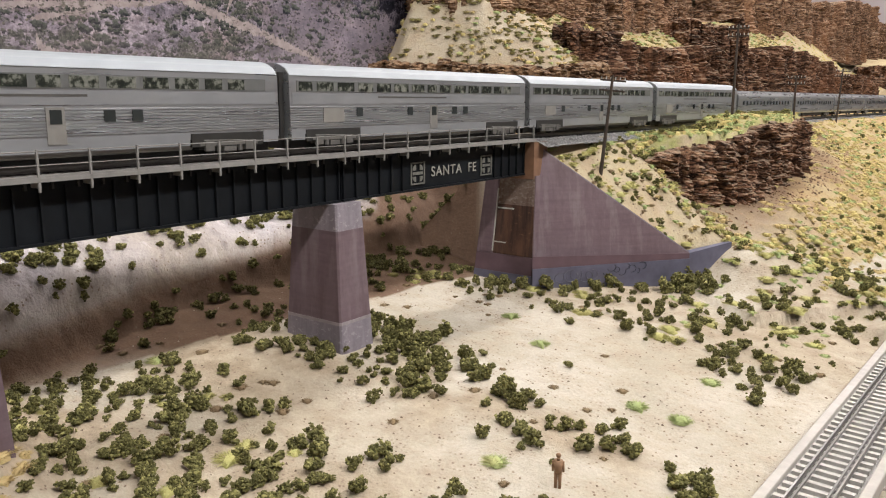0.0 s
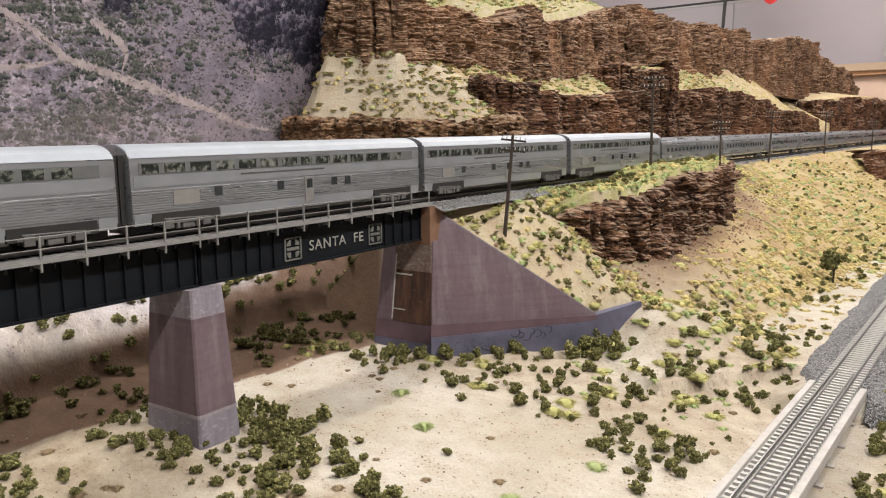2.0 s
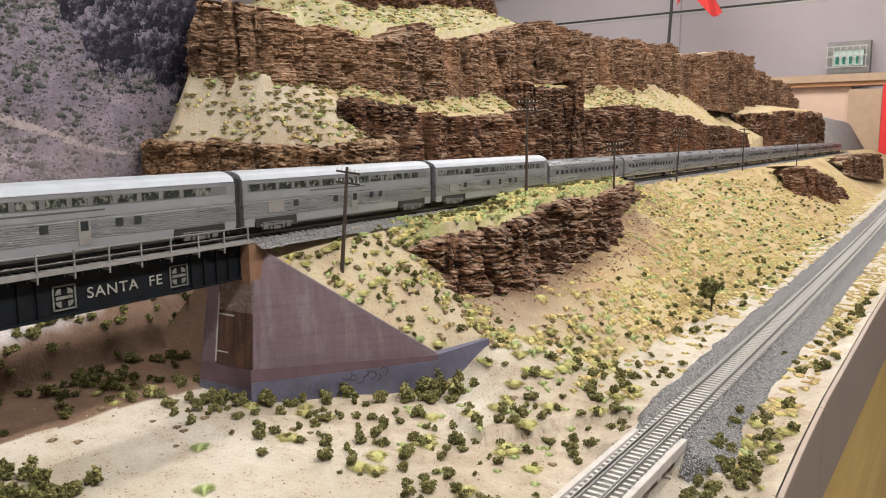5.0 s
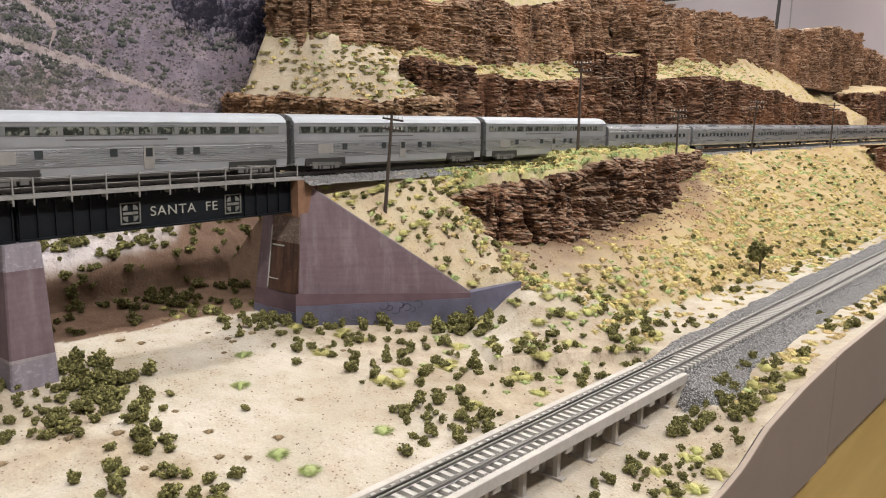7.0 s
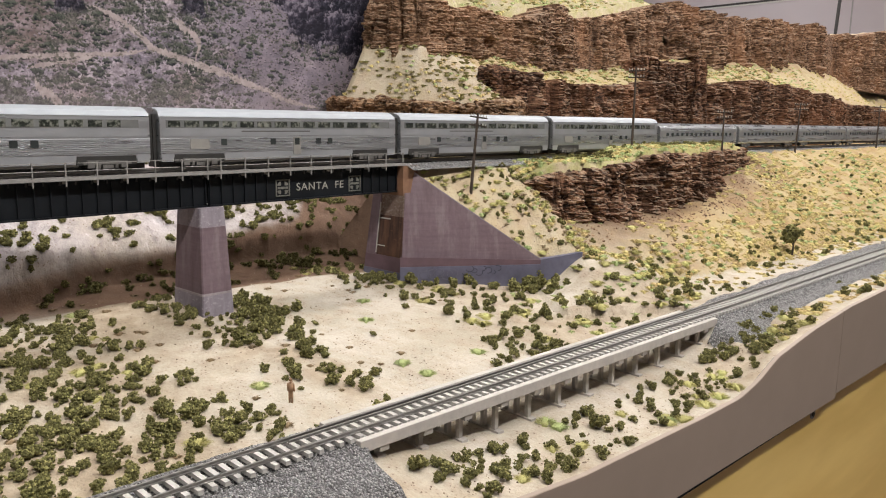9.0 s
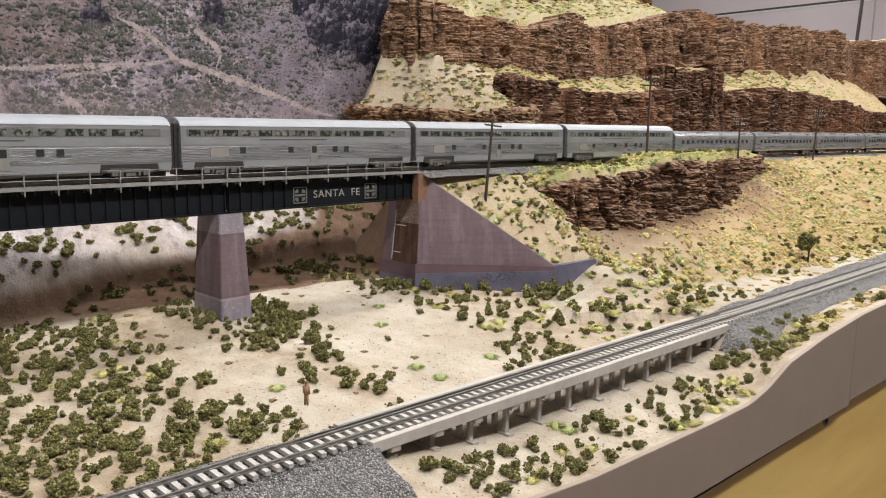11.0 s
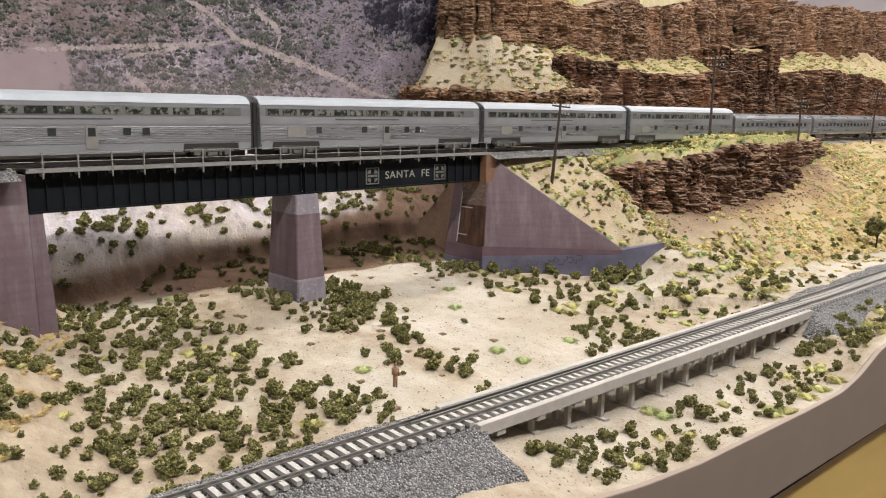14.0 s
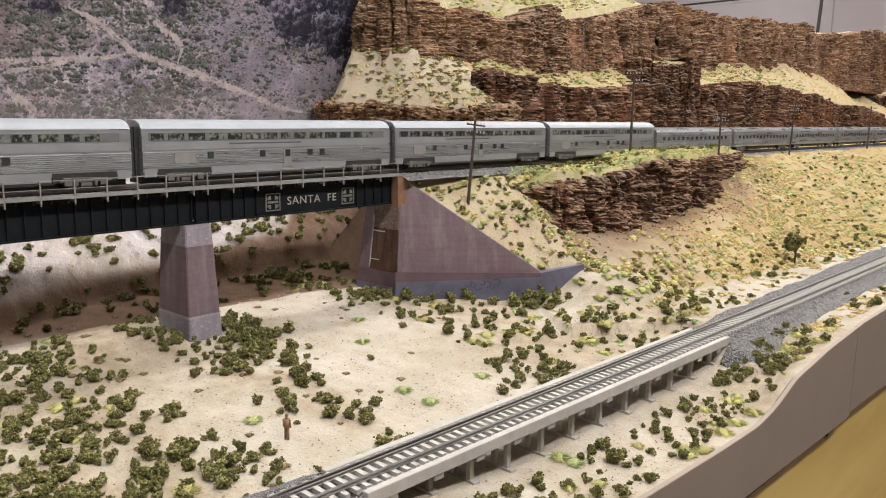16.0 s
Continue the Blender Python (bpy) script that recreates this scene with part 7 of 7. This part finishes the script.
def below_outcrop(x, y):
    d = poly_dist(x, y, OUTCROP)[0]
    return (d < -0.004) & (d > -0.085) & (vnoise(x * 5, y * 5, 77) < 1.15 + d * 11) & (y > 0.90) & (y < 1.6)


def scree_stones(pts):
    """Broken red-brown rock lying below the outcrop, joined: a five-cornered chip each."""
    rnd = np.random.RandomState(88)
    V, F = [], []
    tri = np.array([(0, 1, 5), (1, 2, 5), (2, 3, 5), (3, 4, 5), (4, 0, 5)])
    for i, (x, y, r) in enumerate(pts):
        a = np.arange(5) * 1.2566 + rnd.rand(5) * 0.7 + rnd.rand() * 6
        q = r * (0.6 + 0.7 * rnd.rand(5))
        px, py = x + q * np.cos(a), y + q * np.sin(a)
        low = np.stack([px, py, ground_height(px, py) - 0.0006 + r * 0.35 * rnd.rand(5)], -1)
        peak = [x + r * 0.3 * rnd.randn(), y + r * 0.3 * rnd.randn(), float(ground_height(x, y)) + r * (0.5 + 0.5 * rnd.rand())]
        V.append(np.concatenate([low, [peak]]))
        F.append(tri + 6 * i)
    me = bpy.data.meshes.new("scree")
    me.from_pydata(np.concatenate(V).tolist(), [], np.concatenate(F).tolist())
    me.materials.append(M_ROCK_UP)
    ob = new("scree", me)
    tagged(ob, "broken red-brown rock chips scattered below the outcrop", "scree", kind="stuff")


scree_stones(tuft_points(800, 87, -0.42, -0.18, 0.90, 1.6, below_outcrop, 0.0008, 0.0026))


def on_ledge(x, y):
    d, top, ft = poly_dist(x, y, OUTCROP)
    z = ground_height(x, y)
    return (d > 0.02) & (d < 0.11) & (z > 0.240) & (x > -0.45) & (y < 1.58) & (y > 0.87)


scatter_tufts("ledge_tufts", "green and straw grass covering the rock outcrop's flat top", M_TUFT_G, tuft_points(480, 31, -0.46, -0.30, 0.87, 1.58, on_ledge, 0.005, 0.0095), 0.0032, 50)
scatter_tufts("ledge_dry_tufts", "straw grass on the rock outcrop's flat top", M_TUFT_Y, tuft_points(200, 32, -0.46, -0.30, 0.87, 1.58, on_ledge, 0.005, 0.009), 0.0032, 26)
scatter_tufts("terrace_grass", "straw-yellow grass tufts on the rock terraces", M_TUFT_Y, tuft_points(1700, 33, -1.0, -0.50, 0.80, 3.6, on_terrace, 0.0045, 0.0095), 0.0034, 22)
def on_plateau(x, y):
    d = poly_dist(x, y, UP)[0]
    z = ground_height(x, y)
    return (d > 0.03) & (z > 0.5) & (np.abs(z - ground_height(x + 0.008, y)) < 0.012)


def on_bench(x, y):
    return on_terrace(x, y) & (poly_dist(x, y, UP)[0] < -0.004)


scatter_tufts("bench_tufts", "olive-brown tufts over the sloping benches between the cliffs", M_TUFT_A, tuft_points(420, 37, -0.78, -0.50, 1.0, 2.3, on_bench, 0.0055, 0.010), 0.0026, 30)
scatter_tufts("bench_dry_tufts", "dry orange grass over the sloping benches between the cliffs", M_TUFT_O, tuft_points(420, 38, -0.78, -0.50, 0.86, 2.3, on_bench, 0.0055, 0.010), 0.0024, 30)
def on_rim(x, y):
    d = poly_dist(x, y, UP)[0]
    return (d > 0.015) & (d < 0.062) & (vnoise(x * 30, y * 30, 93) > 0.30)


scatter_tufts("rim_tufts", "bright green grass fringe along the cliff's upper rim", M_TUFT_G, tuft_points(330, 39, -0.90, -0.60, 0.85, 1.9, on_rim, 0.006, 0.011), 0.0036, 30)
scatter_tufts("plateau_tufts", "round olive and brown tufts dotted over the high plateau", M_TUFT_A, tuft_points(330, 35, -1.0, -0.64, 0.88, 2.0, on_plateau, 0.006, 0.010), 0.0026, 40)
scatter_tufts("plateau_dry_tufts", "dry brown grass over the high plateau", M_TUFT_O, tuft_points(260, 36, -1.0, -0.64, 0.88, 2.0, on_plateau, 0.006, 0.012), 0.0022, 36)
scatter_tufts("terrace_green", "pale green grass tufts on the rock terraces", M_TUFT_G, tuft_points(1400, 34, -0.98, -0.50, 0.86, 2.6, on_terrace, 0.005, 0.011), 0.0024, 26)
WASH_TUFTS = [(-0.181, 0.389), (-0.080, 0.437), (-0.097, 0.431), (-0.141, 0.529), (-0.170, 0.524), (-0.154, 0.601), (-0.272, 0.555), (-0.012, 0.540), (-0.002, 0.544), (0.032, 0.636), (-0.009, 0.871), (-0.219, 0.893), (-0.189, 1.052), (-0.221, 1.123), (-0.418, 0.315), (-0.330, 0.592)]
scatter_tufts("wash_tufts", "single bright green grass tufts on the open sand", M_TUFT_G, [(x, y, 0.0125) for x, y in WASH_TUFTS], 0.0024, 120)
FLAT_TUFTS = [(-0.294, 0.647), (-0.226, 0.658), (-0.228, 0.680), (-0.214, 0.664), (-0.147, 0.687), (-0.157, 0.763), (-0.162, 0.794), (-0.262, 0.827), (-0.226, 0.880), (-0.190, 0.917), (-0.184, 0.949), (-0.214, 0.996), (-0.128, 0.926), (-0.132, 0.897), (-0.196, 0.879), (-0.209, 0.845), (-0.235, 0.953), (-0.198, 1.012), (-0.233, 0.912), (0.029, 0.745), (0.027, 0.720), (0.030, 0.693), (-0.010, 0.911), (0.013, 0.879), (0.014, 0.904), (-0.010, 0.885), (0.039, 0.649), (-0.275, 0.282), (-0.120, 0.311)]
scatter_tufts("flat_tufts", "flat round yellow-green grass tufts beside the tracks", M_TUFT_L, [(x, y, 0.0145) for x, y in FLAT_TUFTS], 0.0022, 130)
scatter_tufts("wash_dry_tufts", "flat dry yellow tufts on the sand by the bank", M_TUFT_L, tuft_points(26, 121, -0.03, 0.05, 0.42, 0.98, edge_strip, 0.006, 0.011) + tuft_points(16, 122, -0.42, -0.08, 0.12, 0.36, on_left, 0.006, 0.011) + [(-0.465, 0.614, 0.012), (-0.452, 0.600, 0.011), (-0.47, 0.585, 0.009), (-0.44, 0.585, 0.008), (-0.455, 0.625, 0.012), (-0.440, 0.618, 0.010)], 0.0028, 70)


M_TUFT_B = foliage_material("dead_brown_grass", (0.20, 0.14, 0.085), (0.27, 0.20, 0.12), (0.15, 0.11, 0.07), True)


def on_wash(x, y):
    return (ground_height(x, y) < 0.150) & (x < near_x(y) - 0.03) & (x > -0.50)


scatter_tufts("dead_tufts", "flat dead brown tufts on the sand", M_TUFT_B, tuft_points(70, 81, -0.48, -0.08, 0.20, 0.90, on_wash, 0.004, 0.0075) + tuft_points(150, 82, -0.42, -0.22, 0.68, 1.2, on_hill, 0.004, 0.0075), 0.0026, 50)


def scatter_pebbles(name, label, pts):
    """Grit and tiny stones, joined."""
    rnd = np.random.RandomState(len(pts))
    P = np.asarray(pts)
    Z = ground_height(P[:, 0], P[:, 1])
    base = np.array([(1, 0, 0), (-1, 0, 0), (0, 1, 0), (0, -1, 0), (0, 0, 0.8), (0, 0, -0.8)], float)
    tri = np.array([(0, 2, 4), (2, 1, 4), (1, 3, 4), (3, 0, 4), (2, 0, 5), (1, 2, 5), (3, 1, 5), (0, 3, 5)])
    V = (base * (0.7 + 0.6 * rnd.rand(len(P), 6, 1))) * P[:, 2][:, None, None]
    V = V + np.stack([P[:, 0], P[:, 1], Z], -1)[:, None, :]
    F = tri[None] + 6 * np.arange(len(P))[:, None, None]
    me = bpy.data.meshes.new(name)
    fill_mesh(me, V.reshape(-1, 3), F.reshape(-1, 3), foliage_material("mixed_desert_grit", (0.14, 0.10, 0.075), (0.30, 0.23, 0.17), (0.45, 0.38, 0.31)))
    tagged(new(name, me), label, "pebbles", kind="stuff")


scatter_pebbles("desert_pebbles", "scattered brown grit and tiny stones on the sand", tuft_points(1600, 83, -0.50, 0.02, 0.12, 0.95, on_wash, 0.0004, 0.0011) + tuft_points(1500, 84, -0.44, -0.12, 0.68, 1.6, on_hill, 0.0005, 0.0014) + tuft_points(500, 85, -0.02, 0.05, 0.38, 0.95, edge_strip, 0.0004, 0.0011))


# ---- telegraph poles ----
def telegraph_pole(x, y, lean, h=0.125):
    z = ground_z(x, y)
    root = thing("telegraph_pole", pose(x, y, z - 0.004, 0, 0, math.degrees(upper_heading(y - 0.4)) - 90) @ pose(0, 0, 0, lean[0], lean[1], 0), label="dark brown wooden telegraph pole with two crossarms", category="telegraph pole", group="poles along the main line")
    bm = bmesh.new()
    add_cyl(bm, (0, 0, 0), (0, 0, h), 0.0021, 0.0014, 8)
    part("pole", bm, M_POLE, root)
    for z1 in (h - 0.006, h - 0.016):
        bm = bmesh.new()
        add_box(bm, (-0.014, 0.0012, z1), (0.014, 0.0026, z1 + 0.0018))
        arm = part("crossarm", bm, M_POLE, root)
        for k in range(6):
            bm = bmesh.new()
            add_cyl(bm, (-0.0128 + 0.00512 * k, 0.0019, z1 + 0.0018), (-0.0128 + 0.00512 * k, 0.0019, z1 + 0.0046), 0.0007, 0.0005, 6)
            part("insulator", bm, M_WHITE, arm, "small pale insulator")


for x, y, lean, h in ((-0.362, 0.777, (0, 5), 0.103), (-0.378, 1.128, (0, 0), 0.124), (-0.405, 1.439, (0, -1), 0.124), (-0.456, 1.826, (0, 2), 0.112), (-0.49, 2.35, (0, 0), 0.115), (-0.51, 2.95, (0, 0), 0.115)):
    telegraph_pole(x, y, lean, h)


# ---- near ties, last ----
tie_bm = bmesh.new()
add_box(tie_bm, (-0.0148, -0.0016, -0.0026), (0.0148, 0.0016, 0))
TIE = mesh_of("tie", tie_bm, M_TIE)
for k in range(290):
    y = 0.02 + 0.0076 * k
    t = new("tie", TIE)
    t.parent = near_track
    x, _ = near_at(y, 0)
    t.matrix_world = pose(x, y, Z_NEAR - 0.0026, 0, 0, math.degrees(math.atan(float(near_x(y + 0.01) - near_x(y - 0.01)) / -0.02)) + random.uniform(-1, 1))
rest = bmesh.new()
for k in range(290, 480):
    y = 0.02 + 0.0076 * k
    add_box(rest, (-0.0148, -0.0016, Z_NEAR - 0.0052), (0.0148, 0.0016, Z_NEAR - 0.0026), pose(near_at(y, 0)[0], y, 0, 0, 0, 4.5))
tagged(part("far_ties", rest, M_TIE, near_track), kind="stuff")

# ---- things on and round the layout ----
def joshua_tree(x, y, h):
    z = ground_z(x, y)
    root = thing("joshua_tree", pose(x, y, z - 0.002), label="small model desert tree with a bushy olive crown", category="tree")
    bm = bmesh.new()
    add_cyl(bm, (0, 0, 0), (0.001, 0, h * 0.45), 0.0016, 0.0011, 7)
    tips = []
    rnd = random.Random(3)
    for k in range(6):
        a = 1.05 * k
        tip = (0.28 * h * math.cos(a) * rnd.uniform(0.5, 1), 0.28 * h * math.sin(a) * rnd.uniform(0.5, 1), h * rnd.uniform(0.62, 0.92))
        add_cyl(bm, (0.001, 0, h * rnd.uniform(0.30, 0.45)), tip, 0.0009, 0.0005, 6)
        tips.append(tip)
    part("trunk", bm, M_POLE, root)
    me = crumb_mesh("crown", 77, h * 0.62, 11, 300, M_BUSH, 0.95)
    c = new("crown", me)
    c.parent = root
    c.location = (0, 0, h * 0.40)


joshua_tree(-0.178, 1.268, 0.056)


def figure(x, y):
    """A 20 mm painted model figure, one plain shape."""
    z = ground_z(x, y)
    bm = bmesh.new()
    for sx in (-1, 1):
        add_cyl(bm, (sx * 0.0011, 0, 0), (sx * 0.0010, 0, 0.0095), 0.0008, 0.0011, 8)
        add_cyl(bm, (sx * 0.0026, 0.0, 0.0155), (sx * 0.0028, 0.0006, 0.0095), 0.0007, 0.0006, 8)
    add_cyl(bm, (0, 0, 0.0090), (0, 0, 0.0160), 0.0020, 0.0025, 10)
    add_cyl(bm, (0, 0, 0.0160), (0, 0, 0.0172), 0.0010, 0.0009, 8)
    bmesh.ops.create_icosphere(bm, subdivisions=2, radius=0.0014, matrix=Matrix.Translation((0, 0, 0.0187)))
    ob = new("model_figure", mesh_of("model_figure", bm, plain("painted_brown_figure", (0.26, 0.15, 0.085), 0.7, 0, 0.3, 400), smooth=True))
    ob.matrix_world = pose(x, y, z - 0.0003, 0, 0, 30)
    tagged(ob, "tiny brown painted model figure standing on the sand", "figurine")


figure(-0.144, 0.396)


def fascia_bolt():
    y, z = 0.932, 0.030
    x = float(fascia_x(y)) - 0.0092
    root = thing("cabinet_bolt", pose(x, y, z, 0, 90, 0), label="small round metal bolt set in the plywood panel", category="bolt")
    bm = bmesh.new()
    add_cyl(bm, (0, 0, 0), (0, 0, 0.0012), 0.0055, 0.0052, 18)
    part("washer", bm, M_RAIL, root)
    bm = bmesh.new()
    add_cyl(bm, (0, 0, 0.0012), (0, 0, 0.0022), 0.0028, 0.0026, 6)
    part("bolt_head", bm, M_DARK, root)


fascia_bolt()


# wall joints
for z, h, material, nm in ((1.252, 0.014, M_DARK, "wall_joint"), (1.240, 0.010, M_WHITE, "wall_trim")):
    slab("trim", (-6.0, 5.996, z), (3.0, 5.9999, z + h), material, "thin horizontal joint strip across the panel wall", "trim")
for x in (-4.6, -2.15, 0.3):
    slab("trim", (x, 5.997, -1.0), (x + 0.010, 5.9998, 2.4), M_GREYP, "thin vertical joint strip of the panel wall", "trim")


def wall_board():
    root = thing("wall_board", label="black wall board with a thin yellow border", category="sign")
    box_part("board", (-4.3, 5.94, 1.53), (-2.98, 5.97, 1.95), M_BOARD, root)
    for lo, hi in (((-4.3, 5.936, 1.53), (-2.98, 5.94, 1.545)), ((-2.995, 5.936, 1.545), (-2.98, 5.94, 1.95))):
        box_part("border_strip", lo, hi, M_YELLOW, root)
    for k in range(5):
        box_part("text_bar", (-4.05 + 0.18 * k, 5.936, 1.62), (-3.93 + 0.18 * k, 5.94, 1.66), M_WHITE, root)


M_BOARD = plain("black_board_paint", (0.012, 0.012, 0.013), 0.5, 0, 0.2, 30)
M_YELLOW = plain("yellow_border_paint", (0.55, 0.42, 0.05), 0.5, 0, 0.1, 30)
M_RED = plain("red_cloth", (0.55, 0.035, 0.03), 0.7, 0, 0.15, 30)
M_REDP = plain("bright_red_paint", (0.66, 0.03, 0.028), 0.5, 0, 0.08, 20)
M_TAN = plain("tan_laminate", (0.42, 0.30, 0.20), 0.5, 0, 0.1, 20)
M_SIGN = plain("pale_green_sign", (0.50, 0.62, 0.58), 0.4, 0, 0.1, 20)
M_SIGNG = plain("green_sign_letter", (0.02, 0.20, 0.14), 0.4, 0, 0.1, 20)
wall_board()


def flag_stand():
    root = thing("flag", pose(-2.10, 5.55, -1.0), label="red and white flag hanging from a thin dark pole", category="flag")
    bm = bmesh.new()
    add_cyl(bm, (-0.03, 0, 0), (0.10, 0, 3.0), 0.012, 0.010, 10)
    part("pole", bm, M_DARK, root)
    bm = bmesh.new()
    add_cyl(bm, (-0.03, 0, 0), (-0.03, 0, 0.03), 0.16, 0.14, 24)
    part("base", bm, M_DARK, root)
    for u0, u1, material, nm in ((0.0, 0.45, M_RED, "red_field"), (0.45, 0.72, M_WHITE, "white_band"), (0.72, 1.0, M_RED, "red_edge")):
        bm = bmesh.new()
        rows = []
        n = 10
        for k in range(n + 1):
            t = k / n
            cells = []
            for u in (u0, u1):
                # cloth hangs in a slack fold from the pole's top
                x = 0.095 + 0.33 * t * (0.35 + 0.65 * u)
                z = 2.80 - 0.15 * t - 0.55 * u * (1 - 0.15 * t) - 0.06 * math.sin(t * 6 + u * 3)
                cells.append((x, 0.03 * math.sin(t * 9 + u * 2), z))
            rows.append(cells)
        lo = [[bm.verts.new(c) for c in r] for r in rows]
        hi = [[bm.verts.new((c[0], c[1] + 0.004, c[2])) for c in r] for r in rows]
        for a, b in zip(lo[:-1], lo[1:]):
            bm.faces.new((a[0], b[0], b[1], a[1]))
        for a, b in zip(hi[:-1], hi[1:]):
            bm.faces.new((a[1], b[1], b[0], a[0]))
        part(nm, bm, material, root)


flag_stand()


def exit_sign():
    root = thing("exit_sign", label="pale green exit sign inside a white wire cage", category="sign")
    box_part("sign_plate", (-1.085, 5.93, 0.805), (-0.905, 5.95, 0.905), M_SIGN, root)
    for k in range(4):
        box_part("letter_bar", (-1.065 + 0.040 * k, 5.925, 0.815), (-1.043 + 0.040 * k, 5.93, 0.865), M_SIGNG, root)
    for k in range(7):
        x = -1.115 + 0.038 * k
        box_part("cage_wire", (x, 5.90, 0.792), (x + 0.005, 5.906, 0.928), M_WHITE, root)
    for z in (0.792, 0.86, 0.922):
        box_part("cage_bar", (-1.12, 5.899, z), (-0.876, 5.907, z + 0.006), M_WHITE, root)
    box_part("mount", (-1.12, 5.95, 0.70), (-0.87, 5.995, 0.96), M_GREYP, root)


exit_sign()


def far_counter():
    root = thing("partition", label="wood-trimmed partition with tan and bright red panels", category="partition")
    box_part("top_rail", (-1.75, 5.66, 0.690), (1.2, 5.85, 0.735), M_TAN, root)
    box_part("wood_trim", (-1.75, 5.68, 0.664), (1.2, 5.84, 0.690), M_TAN2, root)
    box_part("wood_panel", (-1.75, 5.72, -1.0), (-0.92, 5.82, 0.664), M_PEACH, root)
    box_part("tan_panel", (-0.92, 5.66, -1.0), (-0.735, 5.82, 0.640), M_TAN, root)
    box_part("red_panel", (-0.730, 5.64, -1.0), (-0.555, 5.80, 0.664), M_REDP, root)
    box_part("pale_post", (-0.668, 5.60, -1.0), (-0.648, 5.63, 0.565), M_PEACH, root)
    box_part("dark_panel", (-0.555, 5.72, -1.0), (1.2, 5.82, 0.664), M_DARK, root)


M_PEACH = plain("pale_peach_laminate", (0.62, 0.44, 0.33), 0.5, 0, 0.08, 12)
M_TAN2 = plain("orange_wood_trim", (0.55, 0.30, 0.15), 0.5, 0, 0.12, 12)
far_counter()


def grey_ramp():
    """Smooth grey roadside bank where the main line leaves the view."""
    bm = bmesh.new()
    lo = [(-1.16, 4.95, 0.20), (-0.74, 4.95, 0.20), (-0.74, 5.55, 0.20), (-1.16, 5.55, 0.20)]
    hi = [(-1.12, 5.0, 0.47), (-0.92, 4.98, 0.47), (-0.86, 5.45, 0.44), (-1.12, 5.5, 0.44)]
    add_prism(bm, lo, hi)
    ob = new("grey_bank", mesh_of("grey_bank", bm, plain("smooth_grey_plaster", (0.20, 0.185, 0.18), 0.9, 0, 0.12, 30, object_space=False), bevel=0.02, smooth=True))
    tagged(ob, "smooth unpainted grey plaster bank at the layout's far end", "bank", kind="structure")


grey_ramp()
